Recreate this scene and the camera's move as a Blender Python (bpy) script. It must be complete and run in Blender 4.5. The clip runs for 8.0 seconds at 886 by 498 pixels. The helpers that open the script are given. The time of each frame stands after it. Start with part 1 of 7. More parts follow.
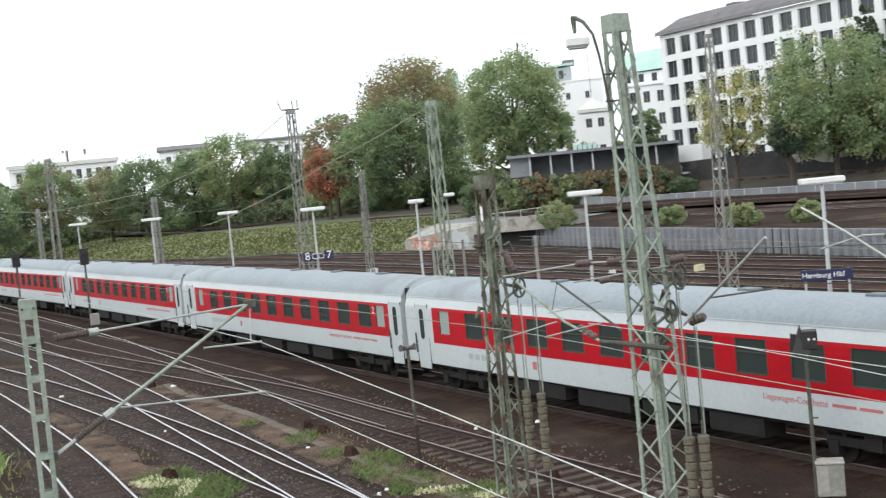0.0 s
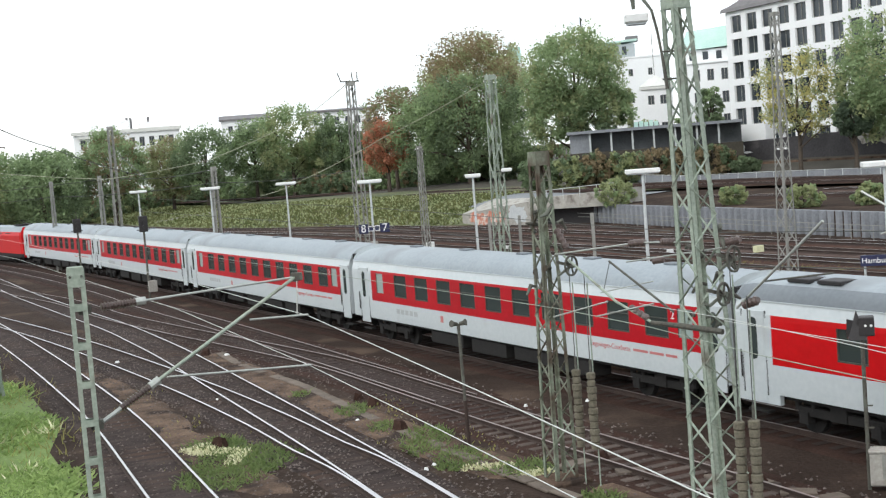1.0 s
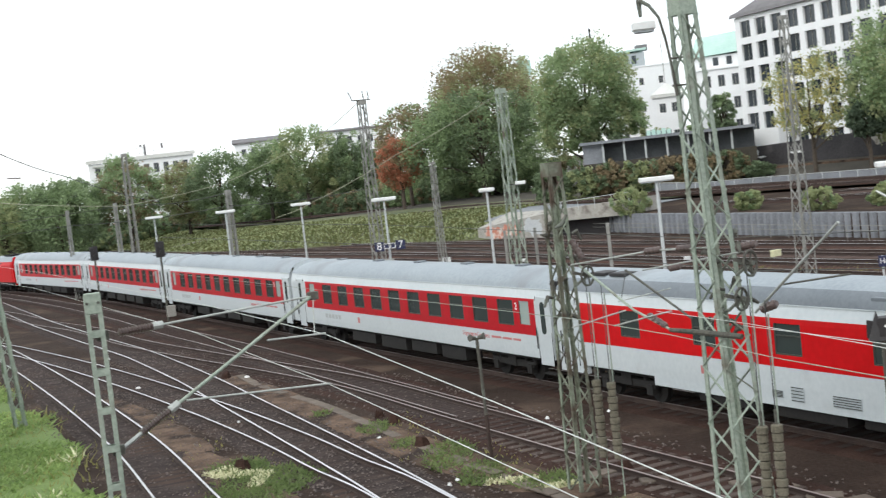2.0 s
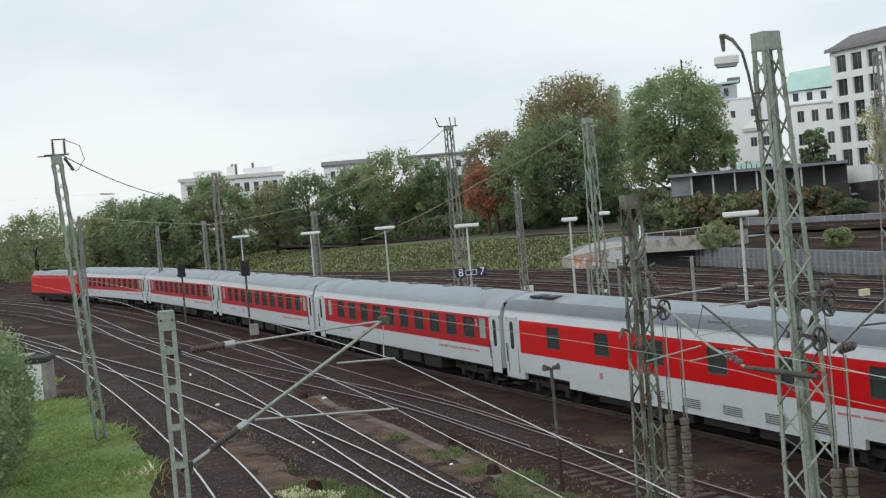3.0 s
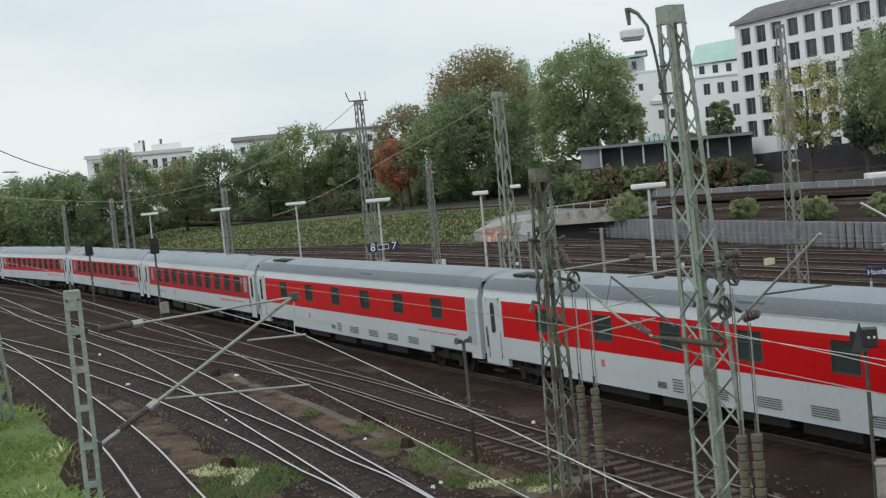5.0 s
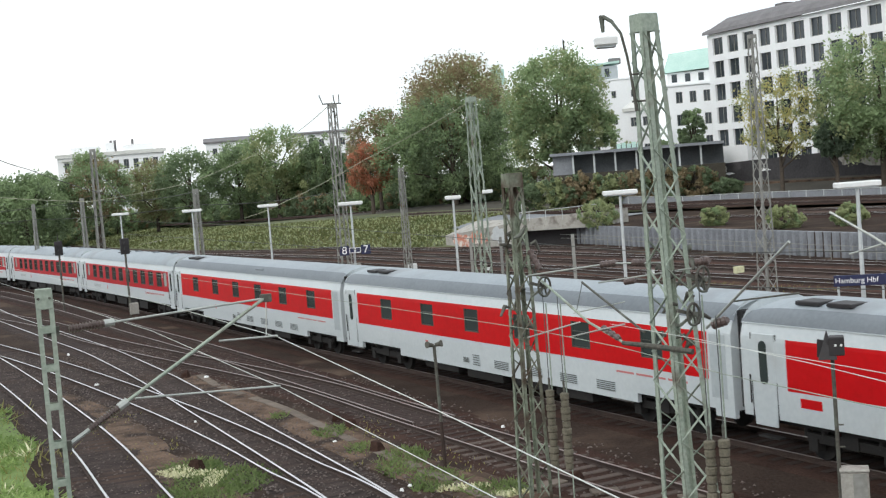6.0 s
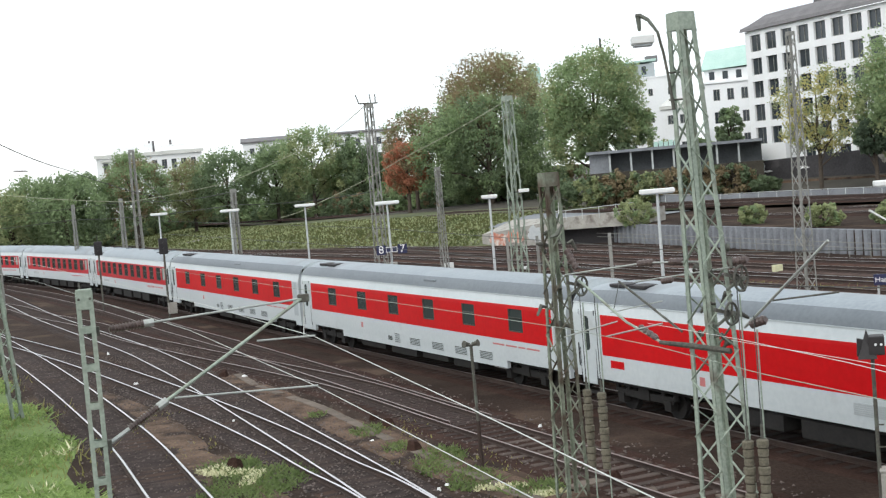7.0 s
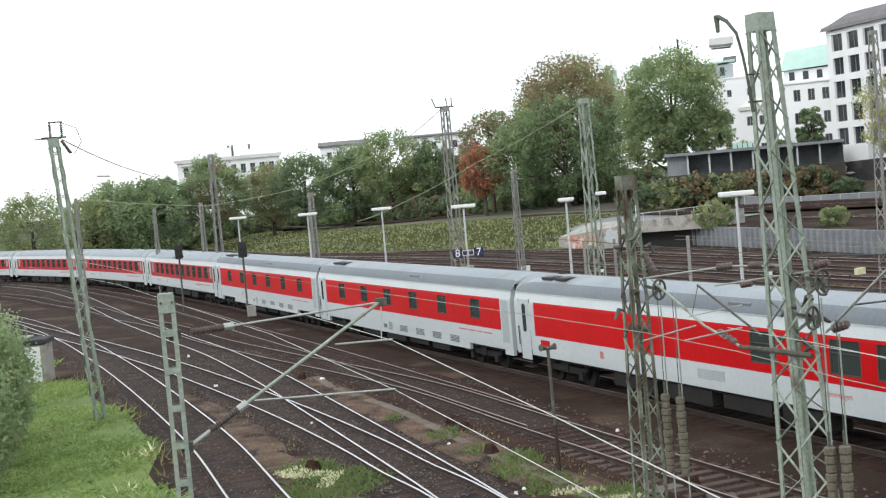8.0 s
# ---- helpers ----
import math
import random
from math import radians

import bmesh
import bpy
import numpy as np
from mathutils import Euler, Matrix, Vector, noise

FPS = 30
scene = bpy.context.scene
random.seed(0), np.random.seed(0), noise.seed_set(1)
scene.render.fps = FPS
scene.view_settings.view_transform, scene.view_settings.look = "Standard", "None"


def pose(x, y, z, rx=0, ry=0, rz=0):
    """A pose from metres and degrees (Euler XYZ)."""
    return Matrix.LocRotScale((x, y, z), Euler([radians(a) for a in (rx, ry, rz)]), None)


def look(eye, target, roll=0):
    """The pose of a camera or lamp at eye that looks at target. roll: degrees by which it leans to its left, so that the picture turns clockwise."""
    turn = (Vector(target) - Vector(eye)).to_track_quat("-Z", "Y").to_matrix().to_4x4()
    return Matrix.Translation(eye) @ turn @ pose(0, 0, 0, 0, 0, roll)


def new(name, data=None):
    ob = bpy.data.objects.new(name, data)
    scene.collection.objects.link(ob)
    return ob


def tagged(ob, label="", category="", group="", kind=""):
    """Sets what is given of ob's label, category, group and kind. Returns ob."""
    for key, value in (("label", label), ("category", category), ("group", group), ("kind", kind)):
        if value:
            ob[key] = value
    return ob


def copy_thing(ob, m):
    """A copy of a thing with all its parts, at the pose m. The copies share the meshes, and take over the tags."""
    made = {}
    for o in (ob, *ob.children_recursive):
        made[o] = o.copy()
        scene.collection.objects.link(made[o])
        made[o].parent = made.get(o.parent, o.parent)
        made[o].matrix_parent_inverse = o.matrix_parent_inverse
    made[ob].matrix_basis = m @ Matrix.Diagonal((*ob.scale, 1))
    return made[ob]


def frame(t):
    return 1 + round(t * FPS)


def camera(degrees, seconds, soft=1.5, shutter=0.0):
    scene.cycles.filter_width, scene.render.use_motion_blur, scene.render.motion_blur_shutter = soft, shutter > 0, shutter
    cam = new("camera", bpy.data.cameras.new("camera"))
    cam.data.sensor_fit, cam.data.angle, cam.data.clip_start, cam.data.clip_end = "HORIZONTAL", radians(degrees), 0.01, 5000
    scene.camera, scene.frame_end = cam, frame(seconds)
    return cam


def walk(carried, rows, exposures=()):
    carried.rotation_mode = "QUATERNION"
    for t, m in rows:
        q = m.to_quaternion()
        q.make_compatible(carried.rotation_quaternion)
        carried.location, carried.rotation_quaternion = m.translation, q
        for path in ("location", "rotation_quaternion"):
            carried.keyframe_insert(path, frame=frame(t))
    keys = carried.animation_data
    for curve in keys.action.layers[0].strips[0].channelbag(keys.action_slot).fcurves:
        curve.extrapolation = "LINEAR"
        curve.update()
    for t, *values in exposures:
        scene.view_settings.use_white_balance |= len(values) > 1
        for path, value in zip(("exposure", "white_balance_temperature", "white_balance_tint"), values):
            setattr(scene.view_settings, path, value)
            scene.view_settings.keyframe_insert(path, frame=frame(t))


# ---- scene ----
# camera on the road bridge, a little over eight metres above the rails
cam = camera(37.34, 8.0, soft=1.25, shutter=0.12)
walk(cam, [
    (0.0, pose(-0.309, -0.126, 8.048, 86.613, 5.545, -1.484)),
    (0.2, pose(-0.221, 0.015, 8.054, 86.486, 4.585, 0.912)),
    (0.3, pose(-0.190, -0.006, 8.065, 86.360, 4.195, 1.379)),
    (0.5, pose(-0.164, 0.010, 8.044, 86.149, 3.671, 1.555)),
    (0.8, pose(-0.137, -0.019, 8.065, 85.659, 3.918, 1.542)),
    (1.0, pose(-0.146, 0.066, 8.061, 85.709, 4.423, 1.165)),
    (1.2, pose(-0.119, 0.007, 8.104, 85.761, 6.206, 0.577)),
    (1.5, pose(-0.146, 0.047, 8.038, 86.312, 7.416, -0.239)),
    (1.7, pose(-0.132, -0.013, 8.098, 85.978, 7.066, -0.698)),
    (2.0, pose(-0.118, 0.079, 8.035, 86.451, 6.440, 1.761)),
    (2.2, pose(-0.067, 0.052, 8.046, 86.777, 5.359, 4.172)),
    (3.3, pose(0.130, 0.032, 8.052, 88.147, 4.758, 5.649)),
    (3.5, pose(0.098, 0.035, 8.058, 87.805, 5.078, 4.854)),
    (3.8, pose(0.098, -0.154, 8.076, 87.584, 5.103, 4.239)),
    (4.0, pose(0.111, -0.045, 8.051, 87.571, 5.126, 4.424)),
    (4.2, pose(0.110, 0.049, 8.051, 87.226, 5.070, 4.154)),
    (4.5, pose(0.122, 0.105, 8.046, 87.024, 4.957, 3.301)),
    (4.7, pose(0.159, 0.035, 8.047, 86.895, 4.953, 2.788)),
    (5.0, pose(0.156, 0.014, 8.052, 86.515, 5.329, 1.749)),
    (5.2, pose(0.131, 0.077, 8.027, 86.170, 5.295, 1.197)),
    (6.3, pose(0.143, -0.127, 8.062, 86.715, 4.430, 0.527)),
    (6.5, pose(0.125, -0.085, 8.078, 86.662, 4.286, 0.841)),
    (6.7, pose(0.102, 0.104, 8.046, 86.697, 4.418, 1.396)),
    (7.0, pose(0.141, -0.117, 8.059, 86.689, 4.767, 2.130)),
    (7.2, pose(0.108, -0.061, 8.060, 86.933, 4.798, 3.158)),
    (7.5, pose(0.137, 0.020, 8.070, 86.953, 4.737, 4.254)),
    (7.7, pose(0.117, 0.076, 8.036, 86.954, 4.837, 4.966)),
    (8.0, pose(0.135, -0.149, 8.080, 87.101, 5.023, 5.464)),
], exposures=[(0.0, -0.17, 6450, 8), (2.2, -0.17, 6450, 8), (2.75, -0.56, 6400, 7), (3.3, -0.91, 6350, 6), (5.2, -0.91, 6350, 6), (5.75, -0.56, 6400, 7), (6.3, -0.23, 6450, 8), (8.0, -0.23, 6450, 8)])

# ---- sky and sun: an even overcast with thin breaks ----
SUN_EL, SUN_AZ = radians(38), radians(215)
world = bpy.data.worlds.new("overcast_sky")
scene.world = world
world.use_nodes = True
wn, wl = world.node_tree.nodes, world.node_tree.links
wn.clear()
w_out = wn.new("ShaderNodeOutputWorld")
w_bg = wn.new("ShaderNodeBackground")
w_sky = wn.new("ShaderNodeTexSky")
w_sky.sky_type = "NISHITA"
w_sky.sun_disc = False
w_sky.sun_elevation, w_sky.sun_rotation = SUN_EL, SUN_AZ
w_scale = wn.new("ShaderNodeVectorMath")
w_scale.operation = "SCALE"
w_scale.inputs["Scale"].default_value = 0.12
w_noise = wn.new("ShaderNodeTexNoise")
w_noise.inputs["Scale"].default_value = 3.0
w_noise.inputs["Detail"].default_value = 6.0
w_coord = wn.new("ShaderNodeTexCoord")
w_map = wn.new("ShaderNodeMapping")
w_map.inputs["Scale"].default_value = (1.0, 1.0, 3.2)
w_ramp = wn.new("ShaderNodeValToRGB")
w_ramp.color_ramp.elements[0].position, w_ramp.color_ramp.elements[0].color = 0.35, (0.89, 0.95, 1.01, 1)
w_ramp.color_ramp.elements[1].position, w_ramp.color_ramp.elements[1].color = 0.65, (1.09, 1.105, 1.12, 1)
w_mix = wn.new("ShaderNodeMix")
w_mix.data_type = "RGBA"
w_mix.inputs["Factor"].default_value = 0.9
wl.new(w_coord.outputs["Generated"], w_map.inputs["Vector"])
wl.new(w_map.outputs["Vector"], w_noise.inputs["Vector"])
wl.new(w_noise.outputs["Fac"], w_ramp.inputs["Fac"])
wl.new(w_sky.outputs["Color"], w_scale.inputs[0])
wl.new(w_scale.outputs["Vector"], w_mix.inputs["A"])
wl.new(w_ramp.outputs["Color"], w_mix.inputs["B"])
wl.new(w_mix.outputs["Result"], w_bg.inputs["Color"])
w_bg.inputs["Strength"].default_value = 1.55
wl.new(w_bg.outputs["Background"], w_out.inputs["Surface"])

sun_data = bpy.data.lights.new("sun", "SUN")
sun_data.energy, sun_data.angle, sun_data.color = 1.5, radians(25), (1.0, 0.96, 0.9)
sun = new("sun", sun_data)
sun.matrix_world = look((math.sin(SUN_AZ) * 80, math.cos(SUN_AZ) * 80, 62), (0, 0, 0))


# ---- materials ----
def rgb(c):
    return (*c, 1.0)


def material(name, low, high, rough=0.8, metal=0.0, scale=6.0, fine=60.0, bump=0.15, dist=0.01, spots=None, spot_scale=0.6,
             spot_at=0.6, spec=0.5, per_object=0.0, per_island=0.0):
    """Colour varied at two scales, an optional layer of stains, and fine relief."""
    m = bpy.data.materials.new(name)
    m.use_nodes = True
    n, l = m.node_tree.nodes, m.node_tree.links
    b = n["Principled BSDF"]
    b.inputs["Roughness"].default_value = rough
    b.inputs["Metallic"].default_value = metal
    b.inputs["Specular IOR Level"].default_value = spec
    c = n.new("ShaderNodeTexCoord")
    a, f = n.new("ShaderNodeTexNoise"), n.new("ShaderNodeTexNoise")
    for t, s in ((a, scale), (f, fine)):
        t.inputs["Scale"].default_value = s
        t.inputs["Detail"].default_value = 5.0
        l.new(c.outputs["Object"], t.inputs["Vector"])
    add = n.new("ShaderNodeMath")
    add.operation = "ADD"
    l.new(a.outputs["Fac"], add.inputs[0])
    l.new(f.outputs["Fac"], add.inputs[1])
    fac = add.outputs[0]
    if per_object or per_island:
        src = n.new("ShaderNodeObjectInfo").outputs["Random"] if per_object else n.new("ShaderNodeNewGeometry").outputs["Random Per Island"]
        mul = n.new("ShaderNodeMath")
        mul.operation = "MULTIPLY_ADD"
        mul.inputs[1].default_value = per_object or per_island
        l.new(src, mul.inputs[0])
        l.new(fac, mul.inputs[2])
        fac = mul.outputs[0]
        span = per_object or per_island
    else:
        span = 0.0
    r = n.new("ShaderNodeMapRange")
    r.inputs["From Min"].default_value, r.inputs["From Max"].default_value = 0.65, 1.35 + span
    l.new(fac, r.inputs["Value"])
    mix = n.new("ShaderNodeMix")
    mix.data_type = "RGBA"
    mix.inputs["A"].default_value, mix.inputs["B"].default_value = rgb(low), rgb(high)
    l.new(r.outputs["Result"], mix.inputs["Factor"])
    col = mix.outputs["Result"]
    if spots:
        s = n.new("ShaderNodeTexNoise")
        s.inputs["Scale"].default_value = spot_scale
        s.inputs["Detail"].default_value = 7.0
        l.new(c.outputs["Object"], s.inputs["Vector"])
        sr = n.new("ShaderNodeMapRange")
        sr.inputs["From Min"].default_value, sr.inputs["From Max"].default_value = spot_at - 0.08, spot_at + 0.1
        l.new(s.outputs["Fac"], sr.inputs["Value"])
        sm = n.new("ShaderNodeMix")
        sm.data_type = "RGBA"
        l.new(sr.outputs["Result"], sm.inputs["Factor"])
        l.new(col, sm.inputs["A"])
        sm.inputs["B"].default_value = rgb(spots)
        col = sm.outputs["Result"]
    l.new(col, b.inputs["Base Color"])
    if bump:
        bp = n.new("ShaderNodeBump")
        bp.inputs["Strength"].default_value, bp.inputs["Distance"].default_value = bump, dist
        l.new(f.outputs["Fac"], bp.inputs["Height"])
        l.new(bp.outputs["Normal"], b.inputs["Normal"])
    return m


def glass(name, tint, rough=0.05):
    m = bpy.data.materials.new(name)
    m.use_nodes = True
    b = m.node_tree.nodes["Principled BSDF"]
    b.inputs["Base Color"].default_value = rgb(tint)
    b.inputs["Roughness"].default_value = rough
    b.inputs["IOR"].default_value = 1.5
    return m


GROUND = material("brown_ballast", (0.0215, 0.0142, 0.0110), (0.060, 0.042, 0.033), 0.95, scale=0.5, fine=9.0, bump=0.7, dist=0.06,
                  spots=(0.125, 0.088, 0.066), spot_scale=0.22, spot_at=0.62)
BALLAST = material("dark_oily_ballast", (0.0173, 0.0134, 0.0125), (0.0867, 0.0673, 0.0617), 0.95, scale=1.2, fine=14.0, bump=0.8, dist=0.05,
                   spots=(0.07, 0.045, 0.034), spot_scale=0.3, spot_at=0.58)
# rusty ballast with the shade beside the train put into its colour
RUST_BALLAST = material("rusty_ballast", (0.021, 0.0115, 0.0090), (0.070, 0.041, 0.032), 0.95, scale=0.8, fine=12.0, bump=0.7, dist=0.05)
YARD_BED = material("red_brown_yard_ballast", (0.034, 0.0165, 0.0125), (0.105, 0.058, 0.044), 0.95, scale=0.8, fine=12.0, bump=0.7, dist=0.05, spec=0.1)
PALE_BED = material("pale_pinkish_ballast", (0.050, 0.033, 0.028), (0.15, 0.105, 0.09), 0.95, scale=0.8, fine=12.0, bump=0.7, dist=0.05)
DIRT = material("grey_brown_dirt", (0.068, 0.046, 0.034), (0.215, 0.150, 0.110), 0.95, scale=1.1, fine=16.0, bump=0.9, dist=0.06, spots=(0.042, 0.031, 0.026), spot_scale=0.8, spot_at=0.54)
RAIL_TOP = material("polished_rail_head", (0.52, 0.51, 0.52), (0.70, 0.69, 0.70), 0.3, 0.9, scale=0.6, fine=30, bump=0.02)
RAIL_RUST = material("rusty_rail_web", (0.0250, 0.0150, 0.0120), (0.0600, 0.0375, 0.0300), 0.85, scale=2, fine=40, bump=0.2)
RAIL_DULL = material("dull_rail_head", (0.19, 0.155, 0.145), (0.36, 0.305, 0.285), 0.45, 0.5, scale=0.6, fine=30, bump=0.05)
SLEEPER = material("weathered_sleeper", (0.026, 0.019, 0.017), (0.074, 0.056, 0.051), 0.9, scale=2, fine=30, bump=0.3, per_object=0.6)
SLEEPER_PALE = material("grey_brown_sleeper", (0.055, 0.042, 0.037), (0.14, 0.112, 0.098), 0.9, scale=2, fine=30, bump=0.3, per_object=0.6)
for dry in (GROUND, BALLAST, RUST_BALLAST, PALE_BED, DIRT, SLEEPER, SLEEPER_PALE):
    dry.node_tree.nodes["Principled BSDF"].inputs["Specular IOR Level"].default_value = 0.1


GREENSOIL = material("grassy_soil", (0.09, 0.15, 0.035), (0.20, 0.27, 0.08), 0.95, scale=0.7, fine=8, bump=0.6, dist=0.06)
MEADOW = material("yellow_green_meadow", (0.06, 0.085, 0.036), (0.165, 0.17, 0.085), 0.95, scale=0.18, fine=1.6, bump=0.6, dist=0.15,
                  spots=(0.10, 0.075, 0.05), spot_scale=0.08, spot_at=0.6)
FLOWER = material("cream_flower_heads", (0.50, 0.50, 0.28), (0.80, 0.78, 0.55), 0.8, bump=0)
WHITE = material("off_white_coach_paint", (0.475, 0.520, 0.542), (0.568, 0.606, 0.622), 0.38, scale=0.35, fine=7, bump=0.02, spots=(0.45, 0.47, 0.48),
                 spot_scale=0.9, spot_at=0.7)
RED = material("traffic_red_coach_paint", (0.47, 0.0015, 0.004), (0.58, 0.003, 0.007), 0.45, scale=0.4, fine=6, bump=0.02, spec=0.22)
# couchette red, darkened towards crimson to imitate how distance dulls it
RED_DULLED = material("distance_dulled_crimson_paint", (0.37, 0.003, 0.010), (0.48, 0.006, 0.016), 0.45, scale=0.4, fine=6, bump=0.02, spec=0.25)
ROOF = material("grey_roof_paint", (0.235, 0.270, 0.300), (0.33, 0.37, 0.40), 0.5, scale=0.4, fine=8, bump=0.05, spots=(0.22, 0.235, 0.25),
                spot_scale=0.5, spot_at=0.62)
ROOF_DARK = material("dark_grey_roof_paint", (0.125, 0.145, 0.165), (0.18, 0.20, 0.22), 0.55, scale=0.4, fine=8, bump=0.05)
UNDER = material("black_underframe", (0.005, 0.0045, 0.0045), (0.018, 0.016, 0.015), 0.85, scale=2, fine=12, bump=0.3)
RUBBER = material("black_rubber_gangway", (0.012, 0.012, 0.013), (0.03, 0.03, 0.032), 0.8, scale=3, fine=20, bump=0.2)
GREYPAINT = material("light_grey_panel", (0.36, 0.40, 0.42), (0.45, 0.49, 0.51), 0.45, scale=0.5, fine=8, bump=0.03)
WIN = glass("dark_tinted_glass", (0.040, 0.052, 0.050), 0.06)
FROST = glass("frosted_glass", (0.30, 0.36, 0.34), 0.45)
WINFRAME = material("dark_window_rubber", (0.03, 0.035, 0.03), (0.07, 0.075, 0.065), 0.6, bump=0)
STEEL = material("pale_green_mast_paint", (0.1958, 0.2430, 0.1958), (0.4050, 0.4590, 0.3847), 0.7, scale=1.6, fine=14, bump=0.15,
                 spots=(0.12, 0.10, 0.075), spot_scale=1.6, spot_at=0.63)
STEEL_GRIMY = material("rust_streaked_green_mast_paint", (0.1148, 0.1343, 0.0999), (0.3172, 0.3631, 0.2767), 0.8, scale=1.4, fine=14, bump=0.2,
                       spots=(0.075, 0.05, 0.034), spot_scale=1.1, spot_at=0.52)
STEEL_DARK = material("grimy_mast_steel", (0.045, 0.045, 0.038), (0.12, 0.115, 0.095), 0.8, scale=2.5, fine=20, bump=0.2,
                      spots=(0.15, 0.17, 0.14), spot_scale=1.8, spot_at=0.6)
STEEL_FAR = material("grey_mast_steel", (0.1955, 0.1955, 0.1782), (0.3335, 0.3335, 0.3105), 0.75, scale=1.2, fine=9, bump=0.1)
GALV = material("galvanised_tube", (0.34, 0.36, 0.34), (0.50, 0.52, 0.49), 0.5, 0.4, scale=3, fine=20, bump=0.05)
INSUL = material("brown_porcelain", (0.065, 0.046, 0.043), (0.15, 0.11, 0.10), 0.35, scale=3, fine=20, bump=0)
WEIGHT = material("mossy_concrete_weight", (0.085, 0.078, 0.056), (0.20, 0.18, 0.135), 0.95, scale=5, fine=30, bump=0.3)
WIRE = material("copper_wire_worn", (0.56, 0.59, 0.56), (0.74, 0.76, 0.72), 0.4, 0.5, scale=1, fine=10, bump=0)
WIRE_DARK = material("dark_wire", (0.05, 0.055, 0.05), (0.10, 0.105, 0.1), 0.6, 0.2, scale=1, fine=10, bump=0)
DRYWIRE = material("pale_greenish_wire", (0.30, 0.31, 0.22), (0.42, 0.43, 0.32), 0.6, scale=1, fine=10, bump=0)
LAMPWHITE = material("white_lamp_housing", (0.70, 0.71, 0.70), (0.82, 0.83, 0.82), 0.4, scale=2, fine=12, bump=0.03)
POSTWHITE = material("pale_grey_post", (0.42, 0.45, 0.46), (0.55, 0.58, 0.58), 0.5, scale=2, fine=12, bump=0.03)
BLUE = material("blue_sign_enamel", (0.012, 0.016, 0.055), (0.02, 0.026, 0.085), 0.4, scale=2, fine=12, bump=0)
INK_WHITE = material("white_lettering", (0.8, 0.8, 0.8), (0.86, 0.86, 0.86), 0.5, bump=0)
INK_RED = material("red_lettering", (0.45, 0.14, 0.14), (0.55, 0.2, 0.2), 0.5, bump=0)
INK_GREY = material("grey_lettering", (0.36, 0.38, 0.39), (0.45, 0.47, 0.48), 0.5, bump=0)
BLACKBOX = material("black_housing_and_opening_shade", (0.012, 0.011, 0.012), (0.035, 0.03, 0.032), 0.6, bump=0.05)
CONCRETE = material("stained_concrete", (0.28, 0.27, 0.245), (0.46, 0.44, 0.40), 0.9, scale=1.2, fine=14, bump=0.25,
                    spots=(0.17, 0.15, 0.13), spot_scale=1.3, spot_at=0.6)
DARKWALL = material("soot_dark_wall", (0.028, 0.027, 0.030), (0.070, 0.066, 0.070), 0.9, scale=0.4, fine=5, bump=0.2,
                    spots=(0.12, 0.11, 0.11), spot_scale=0.5, spot_at=0.68)
BANK = material("brown_bank", (0.038, 0.034, 0.026), (0.085, 0.074, 0.058), 0.95, scale=0.3, fine=4, bump=0.4)
SHEETPILE = material("grey_sheet_pile", (0.16, 0.17, 0.19), (0.27, 0.285, 0.31), 0.8, scale=0.5, fine=6, bump=0.1)
PLASTER = material("white_plaster", (0.82, 0.83, 0.84), (0.89, 0.90, 0.91), 0.85, scale=0.3, fine=4, bump=0.05)
CREAM = material("cream_plaster", (0.60, 0.60, 0.57), (0.72, 0.72, 0.69), 0.85, scale=0.3, fine=4, bump=0.05)
SLATE = material("grey_slate_roof", (0.13, 0.125, 0.13), (0.22, 0.21, 0.215), 0.8, scale=0.6, fine=6, bump=0.2)
COPPER = material("green_copper_roof", (0.3900, 0.6000, 0.5376), (0.5700, 0.7440, 0.6784), 0.7, scale=0.4, fine=6, bump=0.1)
HOUSEGLASS = glass("house_window_glass", (0.035, 0.045, 0.055), 0.08)
HALLGREY = material("shaded_grey_cladding", (0.06, 0.065, 0.072), (0.12, 0.13, 0.14), 0.8, scale=0.6, fine=6, bump=0.1)
BARK = material("bark", (0.045, 0.035, 0.027), (0.10, 0.08, 0.062), 0.95, scale=2, fine=12, bump=0.5)


def leaf(name, low, high, even=0.3):
    """Leaves let part of the light through."""
    low = [a + (b - a) * even for a, b in zip(low, high)]
    m = material(name, low, high, 0.75, scale=0.12, fine=0.9, bump=0, per_island=0.5, spec=0.3)
    n, l = m.node_tree.nodes, m.node_tree.links
    b = n["Principled BSDF"]
    t = n.new("ShaderNodeBsdfTranslucent")
    l.new(b.inputs["Base Color"].links[0].from_socket, t.inputs["Color"])
    mx = n.new("ShaderNodeMixShader")
    mx.inputs[0].default_value = 0.5
    l.new(b.outputs[0], mx.inputs[1])
    l.new(t.outputs[0], mx.inputs[2])
    l.new(mx.outputs[0], n["Material Output"].inputs["Surface"])
    return m


GRASS = leaf("grass_blades", (0.13, 0.22, 0.055), (0.48, 0.60, 0.24), even=0.0)
DRYGRASS = leaf("dry_grass_blades", (0.22, 0.22, 0.07), (0.42, 0.38, 0.16), even=0.0)
WEEDS = leaf("track_weeds", (0.10, 0.15, 0.05), (0.26, 0.33, 0.13), even=0.0)
BANKWEED = leaf("bank_weeds", (0.07, 0.10, 0.035), (0.24, 0.235, 0.10), even=0.0)
# tree leaf colours are lightened, evened and blued to imitate distance haze
LEAF_GREEN = leaf("green_leaves", (0.1142, 0.1760, 0.0840), (0.425, 0.531, 0.292))
LEAF_DARK = leaf("dark_green_leaves", (0.0832, 0.1283, 0.0688), (0.294, 0.373, 0.223))
